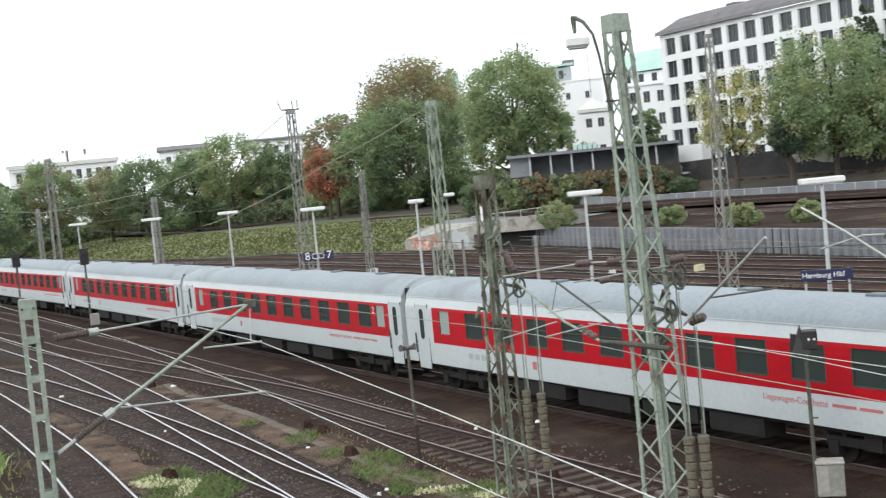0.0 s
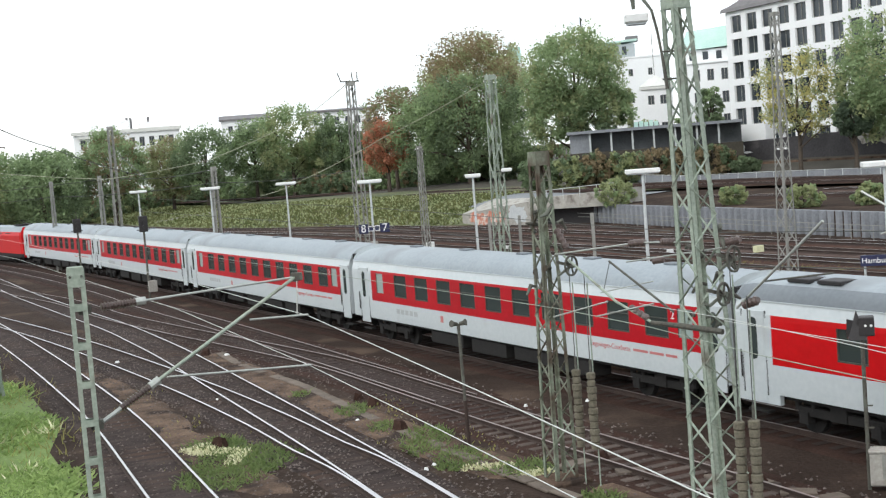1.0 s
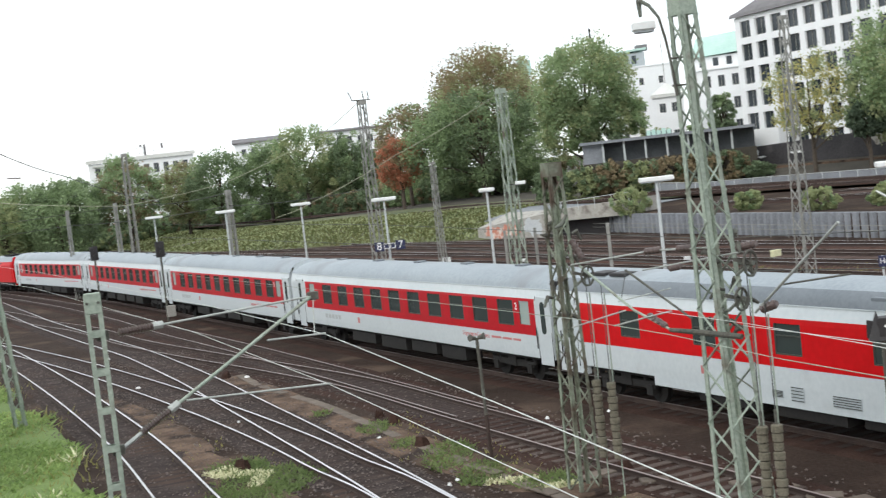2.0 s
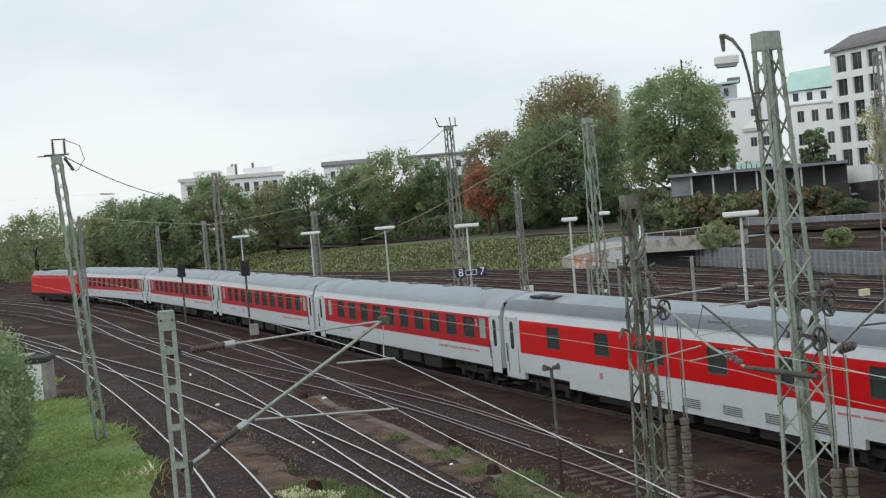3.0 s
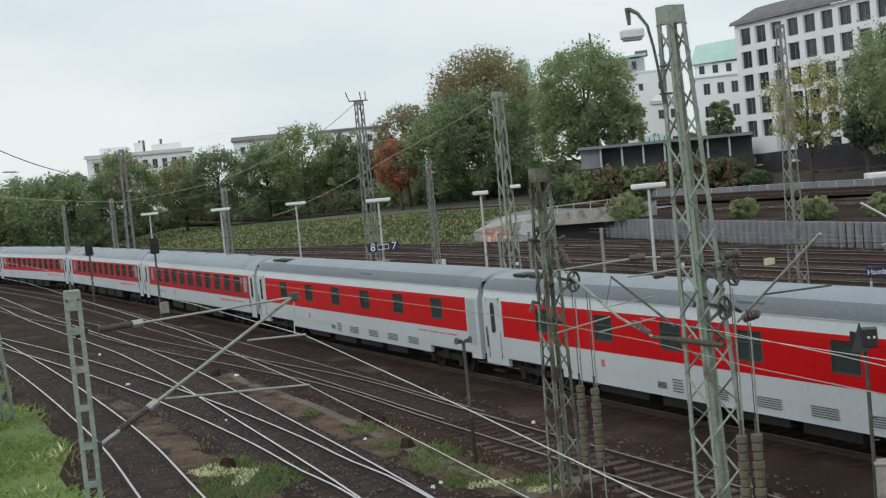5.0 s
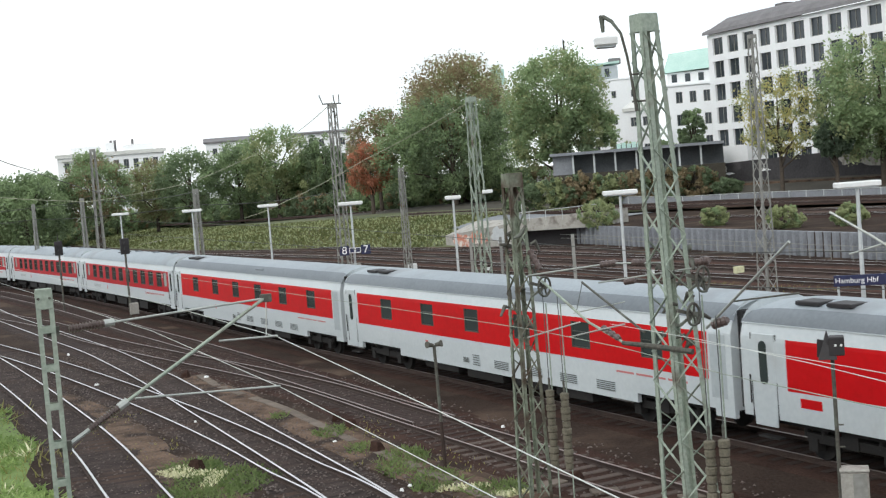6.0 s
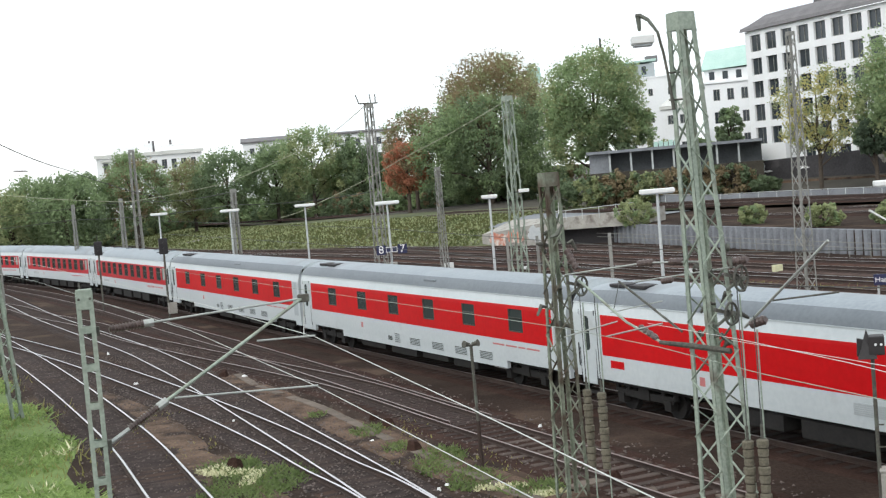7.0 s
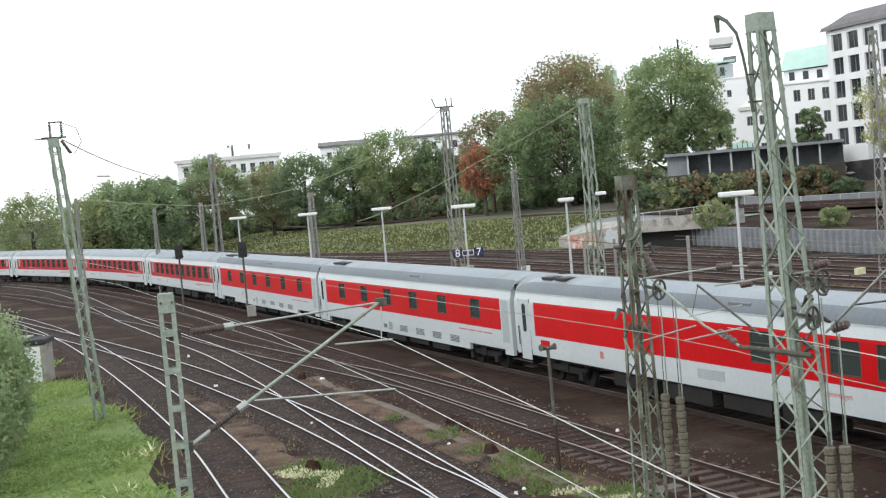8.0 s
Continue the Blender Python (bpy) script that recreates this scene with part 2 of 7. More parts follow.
LEAF_OLIVE = leaf("olive_leaves", (0.155, 0.197, 0.090), (0.507, 0.545, 0.302))
LEAF_BROWN = leaf("browning_leaves", (0.17, 0.14, 0.085), (0.42, 0.335, 0.205))
LEAF_RUST = leaf("rust_red_leaves", (0.296, 0.135, 0.088), (0.675, 0.315, 0.197))
LEAF_YELLOW = leaf("yellowing_leaves", (0.2940, 0.2878, 0.1102), (0.6720, 0.6084, 0.2535))
LEAF_CONIFER = leaf("conifer_needles", (0.058, 0.090, 0.064), (0.154, 0.206, 0.133))


# ---- mesh helpers ----
class Mesh:
    """Vertices and faces gathered for one mesh, with a material slot for each face."""

    def __init__(self):
        self.v, self.f, self.s = [], [], []

    def add(self, verts, faces, slot=0):
        k = len(self.v)
        self.v += [tuple(p) for p in verts]
        self.f += [tuple(i + k for i in q) for q in faces]
        self.s += [slot] * len(faces)
        return self

    def hexa(self, p, slot=0):
        """Eight corners: four below, four above, each anticlockwise from above."""
        return self.add(p, [(3, 2, 1, 0), (4, 5, 6, 7), (0, 1, 5, 4), (1, 2, 6, 5), (2, 3, 7, 6), (3, 0, 4, 7)], slot)

    def box(self, x0, x1, y0, y1, z0, z1, slot=0, bevel=0.0):
        if bevel:
            b = bevel
            outer = [(x0, y0), (x1, y0), (x1, y1), (x0, y1)]
            inner = [(x0 + b, y0 + b), (x1 - b, y0 + b), (x1 - b, y1 - b), (x0 + b, y1 - b)]
            ring = [(*q, z0) for q in inner] + [(*q, z0 + b) for q in outer] + [(*q, z1 - b) for q in outer] + [(*q, z1) for q in inner]
            faces = [(3, 2, 1, 0), (12, 13, 14, 15)]
            for r in range(3):
                for i in range(4):
                    j = (i + 1) % 4
                    faces.append((4 * r + i, 4 * r + j, 4 * r + 4 + j, 4 * r + 4 + i))
            return self.add(ring, faces, slot)
        return self.hexa([(x0, y0, z0), (x1, y0, z0), (x1, y1, z0), (x0, y1, z0), (x0, y0, z1), (x1, y0, z1), (x1, y1, z1), (x0, y1, z1)], slot)

    def beam(self, p, q, w, h, slot=0, up=(0, 0, 1)):
        """A bar of rectangular section from p to q."""
        p, q = Vector(p), Vector(q)
        d = (q - p).normalized()
        side = d.cross(Vector(up))
        if side.length < 1e-4:
            side = d.cross(Vector((1, 0, 0)))
        side.normalize()
        top = side.cross(d).normalized()
        a, b = side * (w / 2), top * (h / 2)
        return self.add([p - a - b, p + a - b, p + a + b, p - a + b, q - a - b, q + a - b, q + a + b, q - a + b],
                        [(0, 1, 2, 3), (7, 6, 5, 4), (1, 0, 4, 5), (2, 1, 5, 6), (3, 2, 6, 7), (0, 3, 7, 4)], slot)

    def tube(self, points, r, n=8, slot=0, caps=True):
        """A round bar along points; r may be one radius or one for each point."""
        pts = [Vector(p) for p in points]
        rs = r if isinstance(r, (list, tuple)) else [r] * len(pts)
        rings, ref = [], None
        for i, p in enumerate(pts):
            d = (pts[min(i + 1, len(pts) - 1)] - pts[max(i - 1, 0)]).normalized()
            if ref is None:
                ref = d.cross(Vector((0, 0, 1)))
                if ref.length < 1e-3:
                    ref = d.cross(Vector((1, 0, 0)))
            ref = (ref - d * ref.dot(d)).normalized()
            o = d.cross(ref)
            rings.append([p + (ref * math.cos(2 * math.pi * k / n) + o * math.sin(2 * math.pi * k / n)) * rs[i] for k in range(n)])
        faces = []
        for i in range(len(pts) - 1):
            for k in range(n):
                j = (k + 1) % n
                faces.append((i * n + k, i * n + j, (i + 1) * n + j, (i + 1) * n + k))
        if caps:
            faces += [tuple(range(n - 1, -1, -1)), tuple(range((len(pts) - 1) * n, len(pts) * n))]
        return self.add([p for g in rings for p in g], faces, slot)

    def strip(self, rings, slot=0, closed=False, caps=False):
        """Faces between equal rings of points, one slot or one a ring edge."""
        n = len(rings[0])
        k = len(self.v)
        self.v += [tuple(p) for g in rings for p in g]
        for i in range(len(rings) - 1):
            for a in range(n if closed else n - 1):
                b = (a + 1) % n
                self.f.append((k + i * n + a, k + i * n + b, k + (i + 1) * n + b, k + (i + 1) * n + a))
                self.s.append(slot[a] if isinstance(slot, (list, tuple)) else slot)
        if caps:
            for face in (tuple(range(n - 1, -1, -1)), tuple(range((len(rings) - 1) * n, len(rings) * n))):
                self.f.append(tuple(k + i for i in face))
                self.s.append(0 if isinstance(slot, (list, tuple)) else slot)
        return self

    def mesh(self, name, mats, smooth=False):
        me = bpy.data.meshes.new(name)
        me.from_pydata(self.v, [], self.f)
        for m in (mats if isinstance(mats, (list, tuple)) else [mats]):
            me.materials.append(m)
        if any(self.s):
            me.polygons.foreach_set("material_index", self.s)
        if smooth:
            me.polygons.foreach_set("use_smooth", [True] * len(me.polygons))
        me.validate()
        me.update()
        return me


def part(name, m, mats, parent, label="", smooth=False, at=None):
    """Links a mesh as one object under a thing or a part."""
    ob = new(name, m if isinstance(m, bpy.types.Mesh) else m.mesh(name, mats, smooth))
    ob.parent = parent
    if at is not None:
        ob.matrix_basis = at
    return tagged(ob, label)


def thing(name, m, label, category, group="", kind=""):
    ob = new(name)
    ob.empty_display_size = 0.3
    ob.matrix_basis = m
    return tagged(ob, label, category, group, kind)


def solid(name, m, mats, label="", category="", group="", kind="", smooth=False, at=None):
    ob = new(name, m.mesh(name, mats, smooth))
    if at is not None:
        ob.matrix_basis = at
    return tagged(ob, label, category, group, kind)


# ---- lines of the tracks ----
class Line:
    """A smooth line through points of the plan, by its length."""

    def __init__(self, pts, step=0.5):
        p = [Vector((*q, 0)) for q in pts]
        p = [p[0] * 2 - p[1]] + p + [p[-1] * 2 - p[-2]]
        dense = []
        for i in range(1, len(p) - 2):
            a, b, c, d = p[i - 1:i + 3]
            n = max(2, int((c - b).length / step))
            for k in range(n):
                t = k / n
                dense.append(0.5 * (2 * b + (c - a) * t + (2 * a - 5 * b + 4 * c - d) * t * t + (3 * b - a - 3 * c + d) * t ** 3))
        dense.append(p[-2])
        self.p = np.array([(q.x, q.y) for q in dense])
        self.s = np.concatenate([[0], np.cumsum(np.hypot(*np.diff(self.p, axis=0).T))])
        self.length = float(self.s[-1])

    def at(self, s):
        x, y = (float(np.interp(s, self.s, self.p[:, i])) for i in (0, 1))
        if s < 0 or s > self.length:
            e = (self.p[1] - self.p[0]) if s < 0 else (self.p[-1] - self.p[-2])
            e = e / np.hypot(*e)
            o = s if s < 0 else s - self.length
            x, y = x + e[0] * o, y + e[1] * o
        return Vector((x, y, 0))

    def way(self, s):
        return (self.at(s + 0.4) - self.at(s - 0.4)).normalized()

    def beside(self, s, off):
        """The point at off metres to the right of the line."""
        w = self.way(s)
        return self.at(s) + Vector((w.y, -w.x, 0)) * off


def train_line():
    """Straight past the bridge, then easing into a left-hand curve."""
    pts, h, p = [], 28.378, Vector((18.114, 17.47))
    p = p - Vector((-math.sin(radians(h)), math.cos(radians(h)))) * 40
    for s in range(-40, 331):
        pts.append((p.x, p.y))
        h += min(1, max(0, (s - 83.05) / 33.7)) / 302.0 * 57.3
        p = p + Vector((-math.sin(radians(h)), math.cos(radians(h))))
    return Line(pts)


TRAIN_LINE = train_line()
RAIL_Z, BED_Z = 0.0, -0.19


# ---- the ground ----
def ground_sheet():
    m = Mesh()
    xs = [-2500, -600, -200, -90, -60, -40, -25, -12, 0, 12, 25, 40, 60, 90, 200, 600, 2500]
    ys = [-2500, -600, -200, -40, -10, 10, 25, 40, 60, 80, 100, 130, 170, 250, 600, 1200, 4000]
    v = [(x, y, BED_Z - 0.01) for y in ys for x in xs]
    n = len(xs)
    f = [(j * n + i, j * n + i + 1, (j + 1) * n + i + 1, (j + 1) * n + i) for j in range(len(ys) - 1) for i in range(n - 1)]
    m.add(v, f)
    return solid("ground", m, GROUND, "brown stony ground of the rail yard", "ground", kind="structure")


ground_sheet()

# far edge of the yard, from beside the terrace to the meadow bank
EDGE = Line([(75, 52), (52, 80), (34, 103), (23, 117), (12.3, 131.6), (3, 138), (-5, 146), (-13, 155), (-23, 166), (-35, 178), (-52, 205), (-75, 245), (-140, 330), (-400, 560)], 3.0)
OUT = Vector((0.70, 0.714, 0))
# line of the sheet piles, nearer than the edge on the side of the bridge
WALL = Line([(46, 45), (33.5, 75), (26.5, 92.8), (20.5, 108.5), (13.4, 127.3), (11.0, 132.6)], 1.0)


def wall_off(p):
    """How far the sheet piles stand before the edge at p, along OUT."""
    q = WALL.p - np.array((p.x, p.y))
    k = int(np.argmin(np.abs(q[:, 0] * OUT.y - q[:, 1] * OUT.x)))
    return min(0.0, float(q[k, 0] * OUT.x + q[k, 1] * OUT.y)) if p.x > 11 else 0.0


def lerp_profile(a, b, t):
    return [(p[0] + (q[0] - p[0]) * t, p[1] + (q[1] - p[1]) * t) for p, q in zip(a, b)]


STEEP = [(0, -0.3), (0.05, 1.55), (6, 1.6), (13, 1.65), (22, 1.75), (27, 1.8), (29, 2.0), (38, 3.5), (39, 3.8), (60, 5.5), (3000, 7.0)]
GENTLE = [(0, -0.3), (4, 0.7), (9, 1.5), (14, 2.1), (19, 2.35), (23, 2.5), (27, 2.6), (31, 2.75), (36, 2.9), (60, 3.3), (3000, 6.0)]


def bank_at(s):
    """The bank's profile: steep behind the sheet piles, a grassy slope beyond."""
    p = EDGE.at(s)
    t = min(1, max(0, (6 - p.x) / 9))
    low = 1 - 0.4 * min(1, max(0, (-30 - p.x) / 32))
    pr = lerp_profile(STEEP, [(a, b * low) for a, b in GENTLE], t)
    o = wall_off(p)
    return pr if o > -0.1 else [(o, -0.3), (o + 0.05, 1.55)] + pr[2:]


def bank_point(s, off):
    pr = bank_at(s)
    p = EDGE.at(s) + OUT * off
    return Vector((p.x, p.y, float(np.interp(off, [q[0] for q in pr], [q[1] for q in pr]))))


def edge_s(x):
    return min((abs(EDGE.at(k * 0.5).x - x), k * 0.5) for k in range(int(EDGE.length * 2)))[1]


def bank_height(x, y):
    """Height of the bank under a point of the plan."""
    best = None
    for k in range(0, int(EDGE.length), 2):
        p = EDGE.at(k)
        d = Vector((x - p.x, y - p.y, 0))
        off = d.dot(OUT)
        miss = abs(d.x * OUT.y - d.y * OUT.x)
        if best is None or miss < best[0]:
            best = (miss, k, off)
    return bank_point(best[1], best[2]).z if best[2] > 0 else BED_Z


def terrace():
    rings = []
    s = 0.0
    while s < EDGE.length:
        p, pr = EDGE.at(s), bank_at(s)
        rings.append([(p.x + OUT.x * o, p.y + OUT.y * o, z) for o, z in pr])
        s += 3.0
    lower, upper = Mesh(), Mesh()
    stony = Mesh()
    cut = int(edge_s(7) / 3)
    stony.strip([g[:7] for g in rings[:cut + 1]][::-1])
    lower.strip([g[:7] for g in rings[cut:]][::-1])
    solid("upper_terrace", stony, GROUND, "stony terrace of the upper tracks behind sheet piles", "terrace", kind="structure")
    upper.strip([g[6:] for g in rings][::-1])
    solid("meadow_bank", lower, MEADOW, "yellow-green weedy bank at the far edge of the yard", "bank", kind="structure", smooth=True)
    solid("upper_bank", upper, BANK, "brown earth bank rising behind the upper line", "bank", kind="structure", smooth=True)


terrace()


# ---- tracks ----
RAIL_PROFILE = [(-0.065, -0.155), (0.065, -0.155), (0.062, -0.135), (0.012, -0.115), (0.012, -0.045), (0.036, -0.035), (0.036, -0.006), (0.028, 0.0),
                (-0.028, 0.0), (-0.036, -0.006), (-0.036, -0.035), (-0.012, -0.045), (-0.012, -0.115), (-0.062, -0.135)]
SLEEPER_MESH = Mesh().box(-1.3, 1.3, -0.13, 0.13, -0.16, 0, bevel=0.02).mesh("sleeper", SLEEPER)
PALE_SLEEPER_MESH = Mesh().box(-1.3, 1.3, -0.13, 0.13, -0.16, 0.012, bevel=0.02).mesh("sleeper", SLEEPER_PALE)
near_sleepers = 0


def track(name, line, s0, s1, head, label, bed, z=0.0, z1=None, near=0.0, bed_w=1.75, fill=0.022, tie=None):
    """Two rails, their sleepers and the ballast bed. near: up to this length the sleepers are pieces of their own."""
    global near_sleepers
    root = tagged(new(name), label, "railway track", kind="structure")
    z1 = z if z1 is None else z1
    n = max(2, int((s1 - s0) / 1.2))
    ss = [s0 + (s1 - s0) * i / n for i in range(n + 1)]

    def height(s):
        return z + (z1 - z) * (s - s0) / (s1 - s0)
    for side in (-0.7535, 0.7535):
        rings = []
        for s in ss:
            w = line.way(s)
            r = Vector((w.y, -w.x, 0))
            c = line.at(s) + r * side
            rings.append([c + r * a + Vector((0, 0, b + height(s))) for a, b in RAIL_PROFILE])
        part("rail", Mesh().strip(rings, [1, 1, 1, 1, 1, 1, 0, 0, 0, 1, 1, 1, 1, 1], closed=True, caps=True), [head, RAIL_RUST], root)
    rings = []
    for s in ss:
        w = line.way(s)
        r = Vector((w.y, -w.x, 0))
        c = line.at(s)
        rings.append([c + r * a + Vector((0, 0, height(s) + b)) for a, b in ((-bed_w - 0.3, BED_Z - 0.05), (-bed_w + 0.2, BED_Z + fill), (bed_w - 0.2, BED_Z + fill), (bed_w + 0.3, BED_Z - 0.05))])
    part("ballast_bed", Mesh().strip(rings[::-1]), bed, root)
    far = Mesh()
    s = s0 + 0.3
    while s < s1:
        w = line.way(s)
        c = line.at(s) + Vector((0, 0, height(s) - 0.152))
        yaw = math.atan2(w.y, w.x) - math.pi / 2
        if s < near and near_sleepers < 300:
            part("sleeper", tie or SLEEPER_MESH, None, root, at=Matrix.Translation(c) @ Matrix.Rotation(yaw, 4, "Z"))
            near_sleepers += 1
        else:
            a, b = Vector((w.y, -w.x, 0)) * 1.3, w * 0.13
            far.add([c - a - b, c + a - b, c + a + b, c - a + b], [(0, 1, 2, 3)])
            far.add([c - a - b - Vector((0, 0, 0.1)), c + a - b - Vector((0, 0, 0.1)), c + a - b, c - a - b], [(0, 1, 2, 3)])
        s += 0.63
    if far.v:
        tagged(part("sleepers", far, SLEEPER, root), kind="stuff")
    return root


T1 = Line([(2.5, 8), (-2.9, 20), (-8.95, 34.4), (-12.45, 42.6), (-16.65, 51.4), (-21.15, 60.4), (-26.3, 70.3), (-32.4, 81.5), (-40.5, 95), (-50, 109), (-64, 127), (-100, 168)])
T2 = Line([(3.5, 14), (0.6, 23.5), (-3.05, 32.8), (-5.2, 37.0), (-7.25, 41.2), (-10.9, 48.0), (-16.1, 57.0), (-21.6, 66.0), (-27.5, 75.0), (-33.0, 83.0), (-41.5, 95), (-51, 109)])
T3 = Line([(4.5, 14), (0.8, 23.5), (-3.0, 32.9), (-4.75, 37.0), (-7.4, 43.0), (-10.3, 49.5), (-13.65, 57.0), (-17.0, 64.0), (-20.0, 70.0), (-25.5, 80), (-33.2, 94.2), (-41, 109.5), (-51.5, 129.5), (-66, 152), (-100, 195)])
T4 = Line([(14, 11), (9.6, 20), (5.75, 28.4), (2.1, 35.5), (-1.7, 42.9), (-5.9, 51.2), (-10.6, 58.6), (-15.6, 66), (-21.6, 75.4), (-27.6, 86.2), (-34.1, 96), (-40.4, 106.7), (-49.4, 119.9), (-60.5, 136), (-100, 185)])
T5 = Line([(-1.2, 42.5), (-6.1, 52.3), (-13.25, 66.3), (-20.7, 80.2), (-25.6, 90.1), (-35.2, 107.8), (-46, 126), (-60, 147), (-100, 197)])
track("railway_track_1", T1, 0, T1.length, RAIL_TOP, "bright railed track curving past the grass bank", BALLAST, near=62, bed_w=1.35, fill=0.0355)
track("railway_track_2", T2, 0, T2.length, RAIL_TOP, "bright railed track joining its neighbours by points", BALLAST, z=-0.004, near=48, bed_w=1.35, fill=0.0355)
track("railway_track_3", T3, 0, T3.length, RAIL_TOP, "bright railed track crossing between its neighbours", BALLAST, z=-0.008, near=48, bed_w=1.35, fill=0.0355)
track("railway_track_4", T4, 0, T4.length, RAIL_DULL, "track with visible sleepers on rusty ballast", RUST_BALLAST, z=-0.004, near=75, tie=PALE_SLEEPER_MESH)
track("railway_track_5", T5, 0, T5.length, RAIL_DULL, "dull railed track branching off by points", RUST_BALLAST, z=-0.008, near=20)
track("railway_track_6", TRAIN_LINE, 20, TRAIN_LINE.length, RAIL_DULL, "track under the passing express train", RUST_BALLAST, near=0)


class Offset:
    """A line parallel to the train's."""

    def __init__(self, off):
        self.off = off

    def at(self, s):
        return TRAIN_LINE.beside(s, self.off)

    def way(self, s):
        return TRAIN_LINE.way(s)


for i, off in enumerate((12.6, 17.0, 21.4, 25.8, 30.2, 34.6, 39.0, 43.4)):
    track("railway_track_%d" % (i + 7), Offset(off), 55 if off < 26 else (62 if off < 40 else 128), 300 if i < 4 else (220 if i < 6 else (178 if i < 7 else 148)), RAIL_TOP if i in (1, 4, 6) else RAIL_DULL,
          "rusty yard track beyond the platform", PALE_BED if i in (2, 5, 7) else YARD_BED, bed_w=1.9)


class Upper:
    def __init__(self, off):
        self.off = off

    def at(self, s):
        p = bank_point(s, self.off)
        return Vector((p.x, p.y, 0))

    def way(self, s):
        return (self.at(s + 2) - self.at(s - 2)).normalized()


track("railway_track_16", Upper(18), 4, 150, RAIL_DULL, "upper track on the terrace behind the sheet piles", RUST_BALLAST, z=1.92, z1=2.5)
track("railway_track_17", Upper(23), 4, 150, RAIL_DULL, "upper track close to the dark retaining wall", RUST_BALLAST, z=1.98, z1=2.65)


track("railway_track_18", Upper(4.5), 4, 92, RAIL_TOP, "bright railed upper track behind the sheet piles", RUST_BALLAST, z=1.8, z1=1.84)
track("railway_track_19", Upper(11), 4, 80, RAIL_TOP, "bright railed track in the middle of the terrace", PALE_BED, z=1.86, z1=1.88)
MEADOW_TRACK = Line([(6, 190), (-6, 199), (-32, 222), (-47, 240), (-64, 262), (-90, 300)])
track("railway_track_20", MEADOW_TRACK, 0, MEADOW_TRACK.length, RAIL_DULL, "rusty upper track along the top of the meadow", RUST_BALLAST, z=2.85, z1=1.7)


# ---- the train ----
def letters(txt, size, mt, parent, m):
    cu = bpy.data.curves.new("lettering", "FONT")
    cu.body, cu.size, cu.align_x, cu.align_y, cu.extrude = txt, size, "CENTER", "CENTER", 0.006
    cu.materials.append(mt)
    ob = new("lettering", cu)
    ob.parent = parent
    ob.matrix_basis = m
    return ob


HALF, BODY_W = 13.0, 1.41
SIDE = [(1.40, 1.0), (1.41, 1.25), (1.41, 1.79), (1.41, 2.06), (1.405, 3.0), (1.395, 3.10), (1.30, 3.43)]


def side_y(z):
    return float(np.interp(z, [p[1] for p in SIDE], [p[0] for p in SIDE]))


ROOF_ARC = [(1.30, 3.43), (1.25, 3.58), (1.14, 3.72), (0.96, 3.85), (0.70, 3.96), (0.37, 4.03), (0.0, 4.05)]


def coach_wall(m, sgn, cuts, rows, paint, holes):
    """One side as a grid of panels with real openings. paint(x, z) gives the slot."""
    def pt(x, z):
        return (x, sgn * side_y(z), z)
    for a, b in zip(cuts, cuts[1:]):
        for c, d in zip(rows, rows[1:]):
            mx, mz = (a + b) / 2, (c + d) / 2
            if any(h[0] < mx < h[1] and h[2] < mz < h[3] for h in holes):
                continue
            q = [pt(a, c), pt(b, c), pt(b, d), pt(a, d)]
            m.add(q if sgn < 0 else q[::-1], [(0, 1, 2, 3)], paint(mx, mz))
    for x0, x1, z0, z1 in holes:
        dep = 0.05
        o = [pt(x0, z0), pt(x1, z0), pt(x1, z1), pt(x0, z1)]
        i = [(x, y - sgn * dep, z) for x, y, z in o]
        for k in range(4):
            j = (k + 1) % 4
            q = (o[j], o[k], i[k], i[j])
            m.add(q if sgn < 0 else q[::-1], [(0, 1, 2, 3)], 3)


def pane(m, x0, x1, z0, z1, sgn, inset=0.035):
    y0, y1 = sgn * (side_y(z0) - inset), sgn * (side_y(z1) - inset)
    t = -sgn * 0.012
    q = [(x0, y0 + t, z0), (x1, y0 + t, z0), (x1, y0, z0), (x0, y0, z0), (x0, y1 + t, z1), (x1, y1 + t, z1), (x1, y1, z1), (x0, y1, z1)]
    if sgn < 0:
        q = [q[i] for i in (3, 2, 1, 0, 7, 6, 5, 4)]
    return m.hexa(q)


def bogie(root, x):
    b = Mesh()
    for y in (-1.05, 1.05):
        b.beam((x - 1.5, y, 0.62), (x + 1.5, y, 0.62), 0.16, 0.22)
        b.box(x - 0.28, x + 0.28, y - 0.12, y + 0.12, 0.5, 0.98)
        for d in (-1.25, 1.25):
            b.box(x + d - 0.16, x + d + 0.16, y - 0.13, y + 0.13, 0.3, 0.62)
            b.tube([(x + d - 0.3, y, 0.62), (x + d - 0.3, y, 0.9)], 0.09, 8)
            b.tube([(x + d + 0.3, y, 0.62), (x + d + 0.3, y, 0.9)], 0.09, 8)
    b.box(x - 0.3, x + 0.3, -1.0, 1.0, 0.5, 0.85)
    bg = part("bogie", b, UNDER, root)
    for d in (-1.25, 1.25):
        w = Mesh()
        for y in (-0.75, 0.75):
            w.tube([(x + d, y - 0.065, 0.46), (x + d, y + 0.065, 0.46)], 0.46, 20)
            sg = 1 if y > 0 else -1
            w.tube([(x + d, y - sg * 0.09, 0.46), (x + d, y - sg * 0.06, 0.46)], 0.49, 20)
        w.tube([(x + d, -1, 0.46), (x + d, 1, 0.46)], 0.08, 8)
        part("wheelset", w, UNDER, bg)


